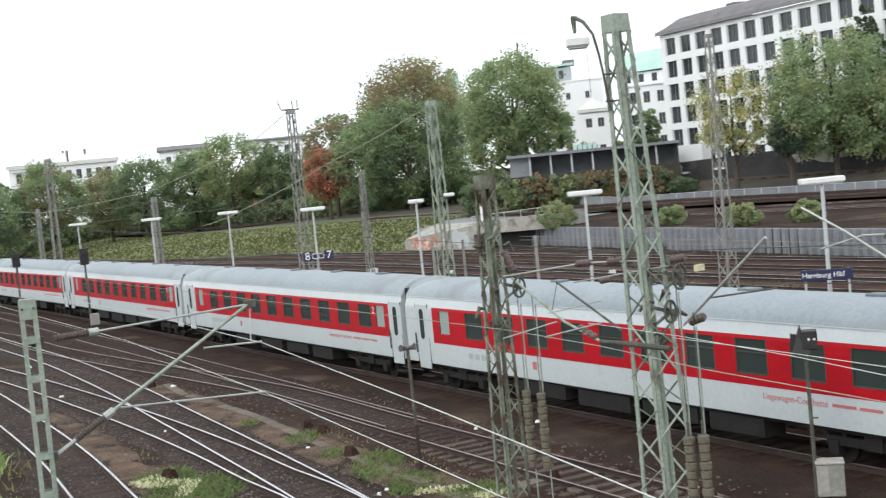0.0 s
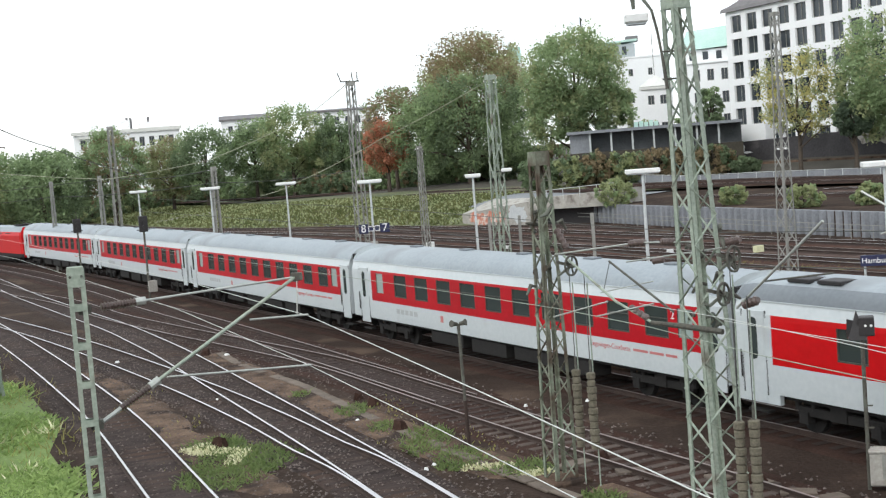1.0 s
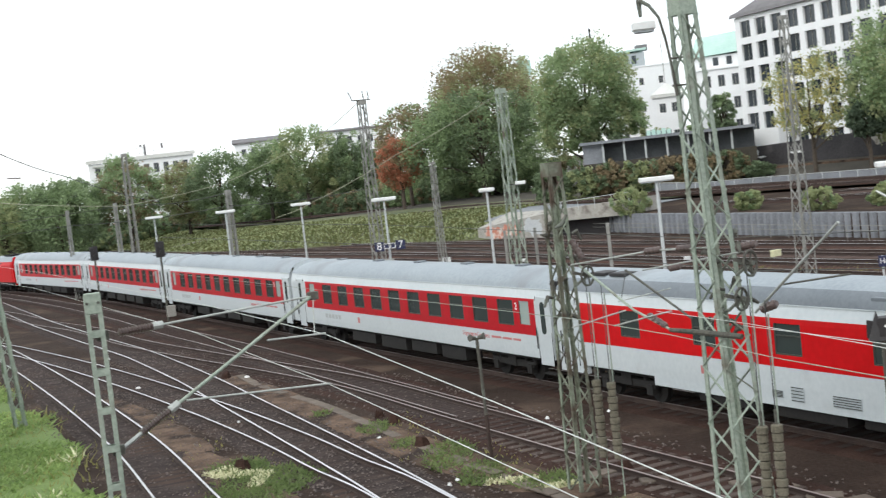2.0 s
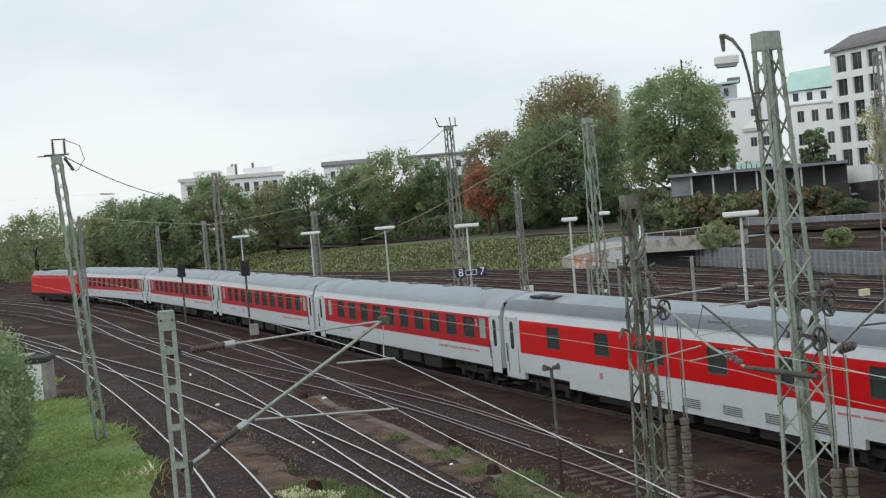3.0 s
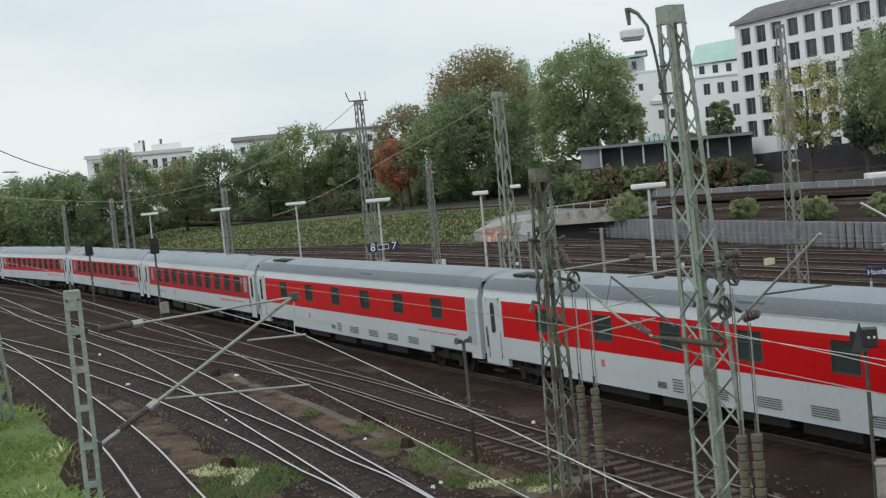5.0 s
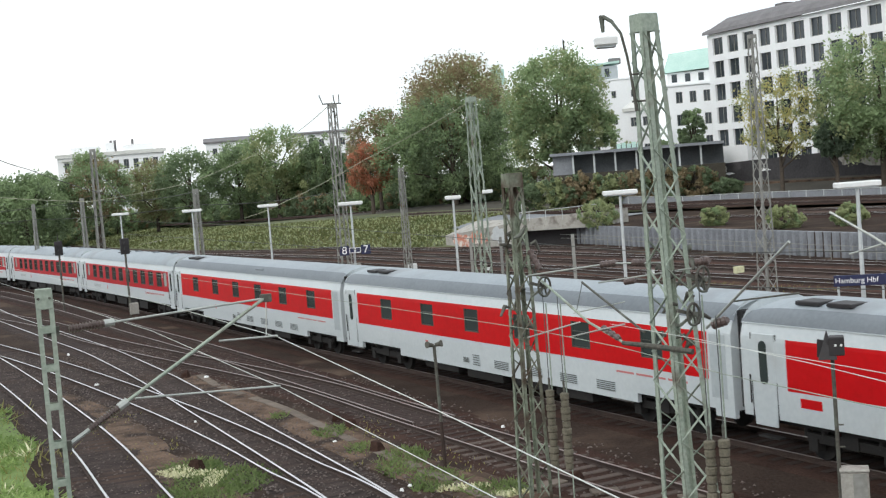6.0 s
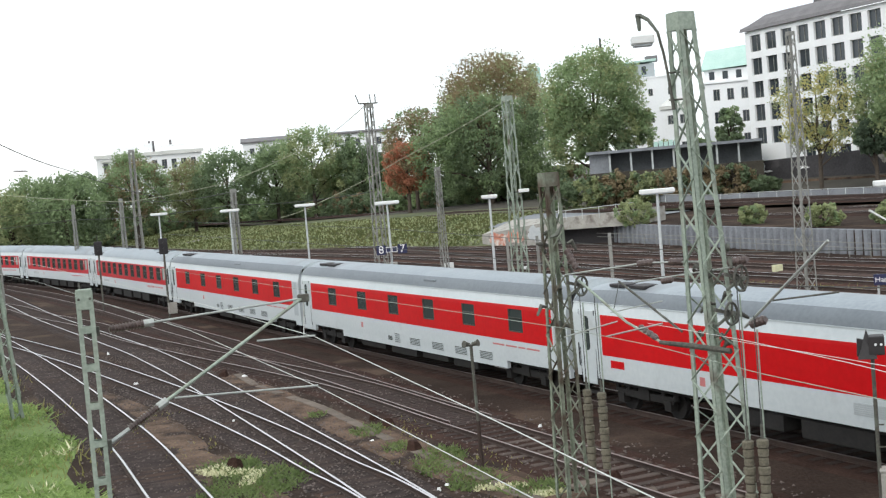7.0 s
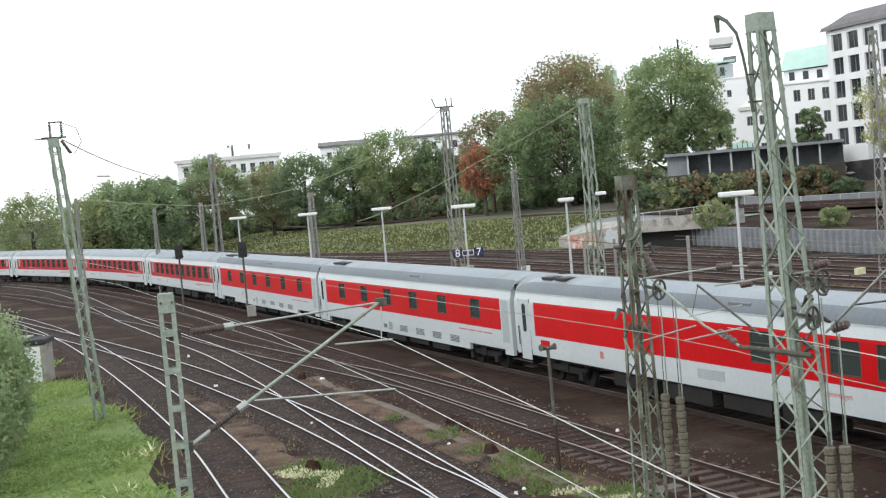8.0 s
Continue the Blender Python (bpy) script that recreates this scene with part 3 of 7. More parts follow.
def coach(name, label, kind):
    """kind: 'couchette', 'sleeper' or 'dining'. The travelling direction is +x; +y is the side of the bridge."""
    root = thing(name, Matrix(), label, "railway coach", "coaches of the night train")
    if kind == "couchette":
        wins = [(8.0 - 1.98 * i - 0.58, 8.0 - 1.98 * i + 0.58, 2.07, 3.0) for i in range(10)]
        frost = [(9.72, 10.42, 2.15, 3.0), (-11.55, -10.85, 2.15, 3.0)]
        red = (-11.95, 10.95)
        doors = [11.75, -12.5]
    elif kind == "sleeper":
        wins = [(c - 0.52, c + 0.52, 2.12, 2.96) for c in (8.65, 4.95, 1.4, -2.15, -5.75, -9.45)]
        frost = []
        red = (-12.0, 11.55)
        doors = [12.25]
    else:
        wins = [(c - 0.62, c + 0.62, 2.05, 3.0) for c in (-3.35, -6.9, -8.75, -10.6)]
        frost = []
        red = (-11.8, 11.3)
        doors = [12.15]
    holes = wins + frost
    notch = kind == "sleeper"
    cuts = sorted({-HALF, HALF, red[0], red[1], *[h[i] for h in holes for i in (0, 1)], 11.35, 7.6, -8.6, -12.2, 0})
    rows = sorted({1.0, 1.25, 1.79, 3.10, 3.43, *[h[i] for h in holes for i in (2, 3)]})
    m = Mesh()

    def paint(x, z):
        return 1 if red[0] < x < red[1] and 1.79 < z < 3.10 else 0
    for sgn in (1, -1):
        coach_wall(m, sgn, cuts, rows, paint, holes)
    if notch:
        for sgn in (1, -1):
            for a, b, z in ((7.6, -8.6, 0.72), (HALF, 11.35, 0.72), (-12.2, -HALF, 0.8)):
                y = sgn * 1.40
                q = [(b, y, z), (a, y, z), (a, y, 1.0), (b, y, 1.0)]
                m.add(q if sgn < 0 else q[::-1], [(0, 1, 2, 3)], 0)
                m.add([(b, y, z), (a, y, z), (a, y * 0.9, z), (b, y * 0.9, z)], [(0, 1, 2, 3)], 0)
                for x in (a, b):
                    m.add([(x, y, z), (x, y * 0.9, z), (x, y * 0.9, 1.0), (x, y, 1.0)], [(0, 1, 2, 3)], 0)
    for x in (-HALF, HALF):
        outline = [(x, y, z) for y, z in SIDE] + [(x, y, z) for y, z in ROOF_ARC[1:]] + [(x, -y, z) for y, z in ROOF_ARC[-2::-1]] + [(x, -y, z) for y, z in SIDE[-2::-1]]
        m.add(outline if x > 0 else outline[::-1], [tuple(range(len(outline)))], 0)
    m.add([(-HALF, -1.4, 1.0), (-HALF, 1.4, 1.0), (HALF, 1.4, 1.0), (HALF, -1.4, 1.0)], [(0, 1, 2, 3)], 2)
    part("body", m, [WHITE, RED_DULLED if kind == "couchette" else RED, UNDER, WINFRAME], root)
    # roof: rounded down at both ends
    arc = ROOF_ARC + [(-y, z) for y, z in ROOF_ARC[-2::-1]]
    xs = [-HALF - 0.05, -12.6, -11.9, -11, -6, 0, 6, 11, 11.9, 12.6, HALF + 0.05]
    drop = {0: 0.24, 1: 0.1, 2: 0.03, 8: 0.03, 9: 0.1, 10: 0.24} if kind != "sleeper" else {0: 0.1, 10: 0.1}
    rings = [[(x, y * 1.004, z + 0.004 - drop.get(i, 0) * max(0, (z - 3.43) / 0.62)) for y, z in arc] for i, x in enumerate(xs)]
    ro = Mesh()
    lower = 0 if kind == "couchette" else 1
    slots = [lower, lower, lower] + [0] * (len(arc) - 7) + [lower] * 3
    ro.strip(rings, slots)
    part("roof", ro, [ROOF, ROOF_DARK], root, smooth=True)
    gut = Mesh()
    for sgn in (1, -1):
        gut.beam((-HALF, sgn * 1.31, 3.44), (HALF, sgn * 1.31, 3.44), 0.03, 0.03)
    part("gutter", gut, WHITE, root)
    if kind == "couchette":
        for x in (-9, -4.5, 0, 4.5, 9):
            part("roof_vent", Mesh().box(x - 0.3, x + 0.3, -0.18, 0.18, 4.03, 4.11, bevel=0.02), ROOF_DARK, root)
    else:
        for x, y in ((11.0, 0.55), (9.9, 0.55)):
            part("roof_grille", Mesh().box(x - 0.42, x + 0.42, y - 0.32, y + 0.32, 3.93, 4.04, bevel=0.02), BLACKBOX, root, "dark ventilation grille")
        part("roof_hatch", Mesh().box(-2.6, -1.5, 1.05, 1.2, 3.6, 3.75, bevel=0.02), ROOF_DARK, root)
    for sgn in (1, -1):
        for x0, x1, z0, z1 in wins:
            w = part("window", pane(Mesh(), x0, x1, z0, z1, sgn), WIN, root)
            fr = Mesh()
            zc = z0 + (z1 - z0) * 0.62
            y = sgn * (side_y(zc) - 0.02)
            fr.beam((x0, y, zc), (x1, y, zc), 0.03, 0.035)
            for xx in (x0 + 0.02, x1 - 0.02):
                fr.beam((xx, sgn * (side_y(z0) - 0.02), z0), (xx, sgn * (side_y(z1) - 0.02), z1), 0.04, 0.03)
            fr.beam((x0, sgn * (side_y(z0) - 0.02), z0 + 0.02), (x1, sgn * (side_y(z0) - 0.02), z0 + 0.02), 0.03, 0.04)
            part("window_frame", fr, WINFRAME, w)
        for x0, x1, z0, z1 in frost:
            part("window", pane(Mesh(), x0, x1, z0, z1, sgn), FROST, root, "frosted washroom pane")
        for x in doors:
            d = Mesh()
            y = sgn * 1.415
            d.box(x - 0.42, x + 0.42, min(y, y - sgn * 0.03), max(y, y - sgn * 0.03), 0.78, 3.2, bevel=0.012)
            dr = part("door", d, WHITE, root, "white folding entrance door")
            g = Mesh()
            cx = x
            pts = [(cx + 0.15 * math.cos(a), 2.45 + (0.42 if math.sin(a) > 0 else -0.42) + 0.15 * math.sin(a)) for a in [k * math.pi / 8 + 0.01 for k in range(16)]]
            yy = sgn * 1.43
            g.strip([[(px, yy - sgn * 0.02, pz) for px, pz in pts], [(px, yy, pz) for px, pz in pts]], closed=True, caps=True)
            part("door_window", g, WIN, dr)
            part("door_handle", Mesh().beam((x + 0.5, sgn * 1.45, 1.35), (x + 0.5, sgn * 1.45, 2.1), 0.03, 0.03), BLACKBOX, dr)
            for e in (-0.47, 0.47):
                part("door_gap", Mesh().beam((x + e, sgn * 1.408, 0.95), (x + e, sgn * 1.39, 3.2), 0.03, 0.02), RUBBER, dr)
            part("step", Mesh().box(x - 0.4, x + 0.4, min(sgn * 1.15, sgn * 1.38), max(sgn * 1.15, sgn * 1.38), 0.45, 0.5), UNDER, root)
    # lettering as bars, logo as a plain square
    for sgn in (1, -1):
        y = sgn * 1.413

        def bar(x0, x1, z0, z1, mat_, nm="lettering"):
            part(nm, Mesh().box(x0, x1, y - 0.003, y + 0.003, z0, z1), mat_, root)
        if kind == "couchette":
            x = -6.2
            letters("Liegewagen-Couchette", 0.24, INK_RED, root, Matrix.Translation((-7.3, sgn * 1.412, 1.56)) @ Matrix.Rotation(math.pi if sgn > 0 else 0, 4, "Z") @ Matrix.Rotation(math.pi / 2, 4, "X"))
            x = -8.55
            for w in (0.75, 0.7, 0.55):
                bar(x - w, x, 1.52, 1.6, INK_RED)
                x -= w + 0.1
            bar(4.2, 4.44, 1.34, 1.6, INK_RED, "operator_mark")
            for i in range(5):
                bar(8.2 - i * 0.42, 8.5 - i * 0.42, 1.38, 1.58, INK_GREY)
            letters("2", 0.36, INK_WHITE, root, Matrix.Translation((-10.63, sgn * 1.412, 2.78)) @ Matrix.Rotation(math.pi if sgn > 0 else 0, 4, "Z") @ Matrix.Rotation(math.pi / 2, 4, "X"))
        elif kind == "sleeper":
            x = -7.6
            for w in (0.9, 0.8, 0.5, 0.9):
                bar(x - w, x, 1.55, 1.61, INK_RED)
                x -= w + 0.12
            bar(5.0, 5.22, 1.3, 1.54, INK_RED, "operator_mark")
            for x0, x1, z0, z1 in ((2.2, 1.75, 0.95, 1.15), (1.45, 0.95, 0.9, 1.3), (-0.1, -1.1, 0.92, 1.22), (-2.3, -3.3, 0.92, 1.22), (-4.4, -5.4, 0.92, 1.22), (-6.5, -7.5, 0.92, 1.22)):
                v = Mesh().box(x1, x0, y - 0.004, y + 0.008, z0, z1)
                vn = part("vent", v, GREYPAINT, root, "grey louvred vent")
                lv = Mesh()
                for k in range(5):
                    zz = z0 + 0.03 + k * (z1 - z0 - 0.05) / 4
                    lv.beam((x1 + 0.02, y + sgn * 0.012, zz), (x0 - 0.02, y + sgn * 0.012, zz), 0.02, 0.02)
                part("louvres", lv, WINFRAME, vn)
            part("grey_panel", Mesh().box(-12.75, -12.1, y - 0.003, y + 0.003, 1.3, 3.05), GREYPAINT, root)
        else:
            v = part("vent", Mesh().box(-1.35, 0.1, y - 0.004, y + 0.008, 1.3, 1.62), GREYPAINT, root, "grey louvred vent")
            lv = Mesh()
            for k in range(6):
                lv.beam((-1.33, y + sgn * 0.012, 1.33 + k * 0.052), (0.08, y + sgn * 0.012, 1.33 + k * 0.052), 0.02, 0.02)
            part("louvres", lv, INK_GREY, v)
            bar(6.0, 6.24, 1.34, 1.6, INK_RED, "operator_mark")
            letters("Speisewagen", 0.24, INK_RED, root, Matrix.Translation((-6.5, sgn * 1.412, 1.5)) @ Matrix.Rotation(math.pi if sgn > 0 else 0, 4, "Z") @ Matrix.Rotation(math.pi / 2, 4, "X"))
            bar(10.1, 10.85, 1.42, 1.66, RED, "class_mark")
    # underframe, boxes, bogies, gangways
    u = Mesh()
    u.box(-12.6, 12.6, -1.2, 1.2, 0.86, 0.99)
    for i, (a, b) in enumerate(((-6.0, -3.9), (-3.4, -1.0), (-0.4, 2.2), (2.9, 5.6))):
        u.box(a, b, 0.55, 1.28, 0.38 + 0.05 * (i % 2), 0.9, bevel=0.03)
        u.box(a + 0.2, b - 0.1, -1.28, -0.5, 0.4, 0.9, bevel=0.03)
    part("underframe", u, UNDER, root)
    for x in (-9.5, 9.5):
        bogie(root, x)
    for e in (-1, 1):
        g = Mesh()
        for k in range(3):
            x = e * (HALF + 0.03 + 0.055 * k)
            w = 1.15 - 0.03 * (k % 2)
            g.box(min(x, x + e * 0.05), max(x, x + e * 0.05), -w, w, 1.1, 3.72 - 0.03 * (k % 2), bevel=0.01)
        part("gangway", g, RUBBER, root)
        for y in (-0.87, 0.87):
            bf = Mesh().tube([(e * HALF, y, 1.05), (e * (HALF + 0.16), y, 1.05)], [0.09, 0.09], 10)
            bf.tube([(e * (HALF + 0.16), y, 1.05), (e * (HALF + 0.195), y, 1.05)], [0.22, 0.22], 12)
            part("buffer", bf, UNDER, root)
    return root


def locomotive():
    root = thing("electric_locomotive", Matrix(), "red electric locomotive leading the night train", "locomotive")
    L = 9.3
    prof = [(1.45, 0.75), (1.48, 1.1), (1.48, 2.9), (1.36, 3.25), (1.1, 3.7), (0.0, 3.78)]
    full = prof + [(-y, z) for y, z in prof[-2::-1]]

    def ring(x, lean=0.0, w=1.0):
        return [(x - lean * max(0, z - 1.6) * (1 if x > 0 else -1), y * w, z) for y, z in full]
    rings = [ring(-L, 0.42, 0.93), ring(-L + 0.5, 0.25), ring(-L + 1.6), ring(0), ring(L - 1.6), ring(L - 0.5, 0.25), ring(L, 0.42, 0.93)]
    n = len(full) - 1
    slots = [1] + [0] * 2 + [2] * (n - 6) + [0] * 2 + [1]
    part("body", Mesh().strip(rings[::-1], slots, caps=True), [RED, UNDER, ROOF], root)
    for e in (-1, 1):
        for s in (-1, 1):
            x = e * (L - 1.1)
            q = Mesh().box(x - 0.35, x + 0.35, min(s * 1.44, s * 1.475), max(s * 1.44, s * 1.475), 2.15, 2.85)
            part("cab_window", q, WIN, root)
        part("windscreen", Mesh().hexa([(e * (L - 0.17), -1.1, 2.1), (e * (L - 0.12), -1.1, 2.1), (e * (L - 0.12), 1.1, 2.1), (e * (L - 0.17), 1.1, 2.1), (e * (L - 0.56), -1.0, 2.95), (e * (L - 0.5), -1.0, 2.95), (e * (L - 0.5), 1.0, 2.95), (e * (L - 0.56), 1.0, 2.95)]), WIN, root)
    for x in (-4.5, -1.5, 1.5, 4.5):
        for s in (-1, 1):
            part("air_grille", Mesh().box(x - 0.9, x + 0.9, min(s * 1.3, s * 1.43), max(s * 1.3, s * 1.43), 2.75, 3.15), BLACKBOX, root)
    for x in (-5.5, 5.5):
        pan = Mesh()
        pan.box(x - 1.0, x + 1.0, -0.7, 0.7, 3.78, 3.95)
        pan.beam((x - 0.9, 0, 3.95), (x + 0.9, 0, 4.25), 0.06, 0.06)
        pan.beam((x + 0.7, -0.8, 4.28), (x + 0.7, 0.8, 4.28), 0.2, 0.05)
        part("pantograph", pan, UNDER, root)
        bogie(root, x)
    part("underframe", Mesh().box(-3.6, 3.6, -1.3, 1.3, 0.35, 0.8), UNDER, root)
    for e in (-1, 1):
        for y in (-0.87, 0.87):
            part("buffer", Mesh().tube([(e * (L - 0.1), y, 1.05), (e * (L + 0.3), y, 1.05)], [0.1, 0.22], 10), UNDER, root)
    return root


COACHES = [("couchette", "white and red couchette coach with grey roof"), ("couchette", "white and red couchette coach with grey roof"),
           ("couchette", "white and red couchette coach with grey roof"), ("couchette", "white and red couchette coach with grey roof"),
           ("sleeper", "red and white sleeping car with six small windows"), ("sleeper", "red and white sleeping car with six small windows"),
           ("dining", "red and white dining car with a long blank side")]
built = {}
TRAIN = []
for kd, lb in COACHES:
    if kd in built:
        TRAIN.append(copy_thing(built[kd], Matrix()))
    else:
        built[kd] = coach("railway_coach", lb, kd)
        TRAIN.append(built[kd])
LOCO = locomotive()
SPEED, FRONT = 10.297, 156.94


def on_line(mid, base):
    a, b = TRAIN_LINE.at(mid - base / 2), TRAIN_LINE.at(mid + base / 2)
    d = b - a
    c = (a + b) / 2
    return Matrix.Translation((c.x, c.y, 0)) @ Matrix.Rotation(math.atan2(d.y, d.x), 4, "Z")


def motions():
    times = [0.5 * i for i in range(17)]
    walk(LOCO, [(t, on_line(FRONT + SPEED * t + 9.6, 11)) for t in times])
    for i, c in enumerate(TRAIN):
        walk(c, [(t, on_line(FRONT + SPEED * t - 26.4 * i - 13.2, 19)) for t in times])


# ---- masts and overhead line ----
YAW = 28.2


def lattice(name, x, y, h, top_w, bot_w, label, mat_=None, bays=12, cross=True, cap=0.45, z0=-0.2, shift=(0, 0), leg=0.085, group="", yaw=YAW, cross_from=0.0, brace_w=0.05):
    """A four-legged lattice mast of angle bars with a plated head."""
    mat_ = mat_ or STEEL
    root = thing(name, pose(x, y, z0, 0, 0, yaw), label, "lattice mast", group)
    sh = Matrix.Rotation(radians(-yaw), 2) @ Vector(shift)

    def corner(i, z):
        t = z / h
        w = (bot_w + (top_w - bot_w) * t) / 2
        sx, sy = ((-1, -1), (1, -1), (1, 1), (-1, 1))[i]
        return Vector((sx * w + sh.x * t, sy * w + sh.y * t, z))
    for i in range(4):
        a, b = corner(i, 0), corner(i, h)
        sx, sy = ((-1, -1), (1, -1), (1, 1), (-1, 1))[i]
        m = Mesh()
        for dx, dy in ((leg, 0.014), (0.014, leg)):
            p = [a, a + Vector((-sx * dx, 0, 0)), a + Vector((-sx * dx, -sy * dy, 0)), a + Vector((0, -sy * dy, 0))]
            q = [b + (c - a) for c in p]
            if sx * sy < 0:
                p, q = p[::-1], q[::-1]
            m.hexa(p + q)
        part("leg", m, mat_, root)
    for i in range(4):
        j = (i + 1) % 4
        zz = [k * (h - cap) / bays for k in range(bays + 1)]
        for k in range(bays):
            ends = [(corner(i, zz[k]), corner(j, zz[k + 1]))]
            if cross and zz[k] > cross_from * h:
                ends.append((corner(j, zz[k]), corner(i, zz[k + 1])))
            elif k % 2:
                ends = [(corner(j, zz[k]), corner(i, zz[k + 1]))]
            for a, b in ends:
                part("brace", Mesh().beam(a, b, brace_w, brace_w * 0.35), mat_, root)
        if cap:
            a, b, c, d = corner(i, h - cap), corner(j, h - cap), corner(j, h), corner(i, h)
            n = (b - a).cross(d - a).normalized() * 0.008
            part("head_plate", Mesh().hexa([a - n, b - n, b + n, a + n, d - n, c - n, c + n, d + n]), mat_, root)
    return root


def foot_block(root, w=1.1):
    part("foundation", Mesh().box(-w / 2, w / 2, -w / 2, w / 2, -0.3, 0.12, bevel=0.05), DIRT, root, "earth-stained concrete foundation")


mast_a = lattice("lattice_mast", 1.48, 31.6, 8.07, 0.37, 0.62, "rust-streaked green lattice mast crowded with line gear", mat_=STEEL_GRIMY, bays=15, cross=False, cap=0.34, leg=0.085, brace_w=0.045)
foot_block(mast_a)
mast_b = lattice("lattice_mast", 4.52, 26.85, 11.1, 0.40, 0.88, "tall green lattice mast carrying a lamp and line gear", bays=18, cross=False, cap=0.36, shift=(-0.33, 0.0), leg=0.11, brace_w=0.05)
foot_block(mast_b, 1.4)
mast_c = lattice("lattice_mast", -19.08, 49.94, 11.35, 0.38, 0.46, "slender pale lattice mast with a switch on top beside the grass", mat_=STEEL, bays=20, cross=False, cap=0.35, shift=(-0.79, 0.0), leg=0.11, brace_w=0.07)
mast_d = lattice("lattice_mast", 9.6, 26.0, 7.0, 0.42, 0.6, "dark lattice mast with line gear", mat_=STEEL_DARK, bays=9, leg=0.12, cross_from=0.6)
lattice("lattice_mast", 1.4, 79.9, 12.6, 0.5, 0.85, "grey lattice mast standing in the yard", bays=10, cross=False, cap=0.3, leg=0.1, brace_w=0.08)
lattice("lattice_mast", -8.2, 93.0, 13.6, 0.5, 0.85, "tall lattice mast with horns on its head", mat_=STEEL_FAR, bays=16, cross=False, cap=0.3, leg=0.09, brace_w=0.06)
lattice("lattice_mast", -3.5, 87.8, 8.7, 0.3, 0.5, "thin lattice mast with a short crossbar", mat_=STEEL_FAR, bays=14, cross=False, cap=0.15, leg=0.07)
lattice("lattice_mast", 17.0, 72.9, 14.4, 0.35, 0.80, "tall lattice mast before the sheet piles", mat_=STEEL_FAR, bays=17, cross=False, cap=0.2, leg=0.085, brace_w=0.06)
for x, y, h, w in ((-34.3, 125.2, 13.0, 0.8), (-32.9, 115.2, 8.4, 0.5), (-38.4, 118.8, 8.2, 0.45), (-39.5, 102.5, 9.6, 0.4), (-19.4, 98.0, 8.4, 0.6)):
    lattice("lattice_mast", x, y, h, w * 0.6, w, "weathered lattice mast far along the line", mat_=STEEL_FAR, bays=12, cross=False, cap=0.3, leg=0.12, group="far masts")
for x, y, h in ((6.5, 74.6, 4.1), (0.75, 84.0, 3.8), (2.6, 81.5, 3.9)):
    p = thing("yard_post", pose(x, y, -0.2), "plain rusty steel post in the yard", "post", "yard posts")
    part("post", Mesh().box(-0.09, 0.09, -0.06, 0.06, 0, h, bevel=0.01), STEEL_FAR, p)
hd = thing("mast_switch", pose(-19.86, 49.94, 11.15, 0, 0, YAW), "switch frame with insulators on a mast head", "line switch")
part("frame", Mesh().beam((-0.45, 0, 0.03), (0.5, 0, 0.03), 0.12, 0.06).beam((-0.7, 0.1, 0.0), (-0.2, 0.1, 0.0), 0.05, 0.04), STEEL_DARK, hd)
for x in (-0.1, 0.34):
    ins = Mesh()
    for k in range(6):
        ins.tube([(x, 0, 0.08 + k * 0.08), (x, 0, 0.12 + k * 0.08)], 0.06, 10)
    ins.tube([(x, 0, 0.05), (x, 0, 0.62)], 0.03, 8)
    part("insulator", ins, INSUL, hd)
part("blade", Mesh().beam((-0.15, 0, 0.63), (0.4, 0, 0.63), 0.05, 0.05), STEEL_DARK, hd)
part("jumper", Mesh().tube([(0.36, 0, 0.6), (0.9, -0.1, 0.35), (1.05, -0.15, -0.2), (0.75, -0.1, -0.65), (0.45, 0, -0.55)], 0.015, 6), WIRE_DARK, hd)
part("lower_insulator", Mesh().tube([(0.3, 0, -0.1), (0.62, 0, -0.62)], 0.06, 8), INSUL, hd)
hn = thing("mast_horns", pose(-8.2, 93.0, 13.3, 0, 0, YAW), "crossarm with horns on a mast head", "line crossarm")
part("crossarm", Mesh().beam((-0.7, 0, 0.12), (0.7, 0, 0.12), 0.12, 0.08), STEEL_DARK, hn)
for x in (-0.7, 0.2, 0.55):
    part("horn", Mesh().tube([(x, 0, 0.1), (x * 1.2 - 0.1, 0, 0.75)], 0.035, 6), STEEL_DARK, hn)


def flat_mast():
    """Two channels joined by batten plates, with a plated head."""
    r = thing("batten_mast", pose(-5.98, 18.87, -0.2, 0, 0, 18), "pale green mast of two channels with batten plates", "overhead mast")
    h = 6.98
    for s in (-1, 1):
        c = Mesh()
        x = s * 0.085
        c.box(x - 0.028, x + 0.028, -0.07, 0.07, 0, h, bevel=0.006)
        c.box(x - 0.028 - (0.012 if s < 0 else 0), x + 0.028 + (0.012 if s > 0 else 0), -0.078, -0.062, 0, h)
        part("channel", c, STEEL, r)
    z = 0.7
    while z < h - 0.5:
        part("batten", Mesh().box(-0.112, 0.112, -0.088, -0.076, z, z + 0.1, bevel=0.003), STEEL, r)
        part("batten", Mesh().box(-0.112, 0.112, 0.074, 0.088, z, z + 0.1, bevel=0.003), STEEL, r)
        z += 0.565
    part("head_plate", Mesh().box(-0.115, 0.115, -0.09, 0.09, h - 0.28, h + 0.02, bevel=0.008), STEEL, r)
    for s in (-1, 1):
        part("bolt", Mesh().tube([(s * 0.08, -0.09, h - 0.12), (s * 0.08, -0.105, h - 0.12)], 0.022, 6), STEEL_DARK, r)
    return r


flat_mast()


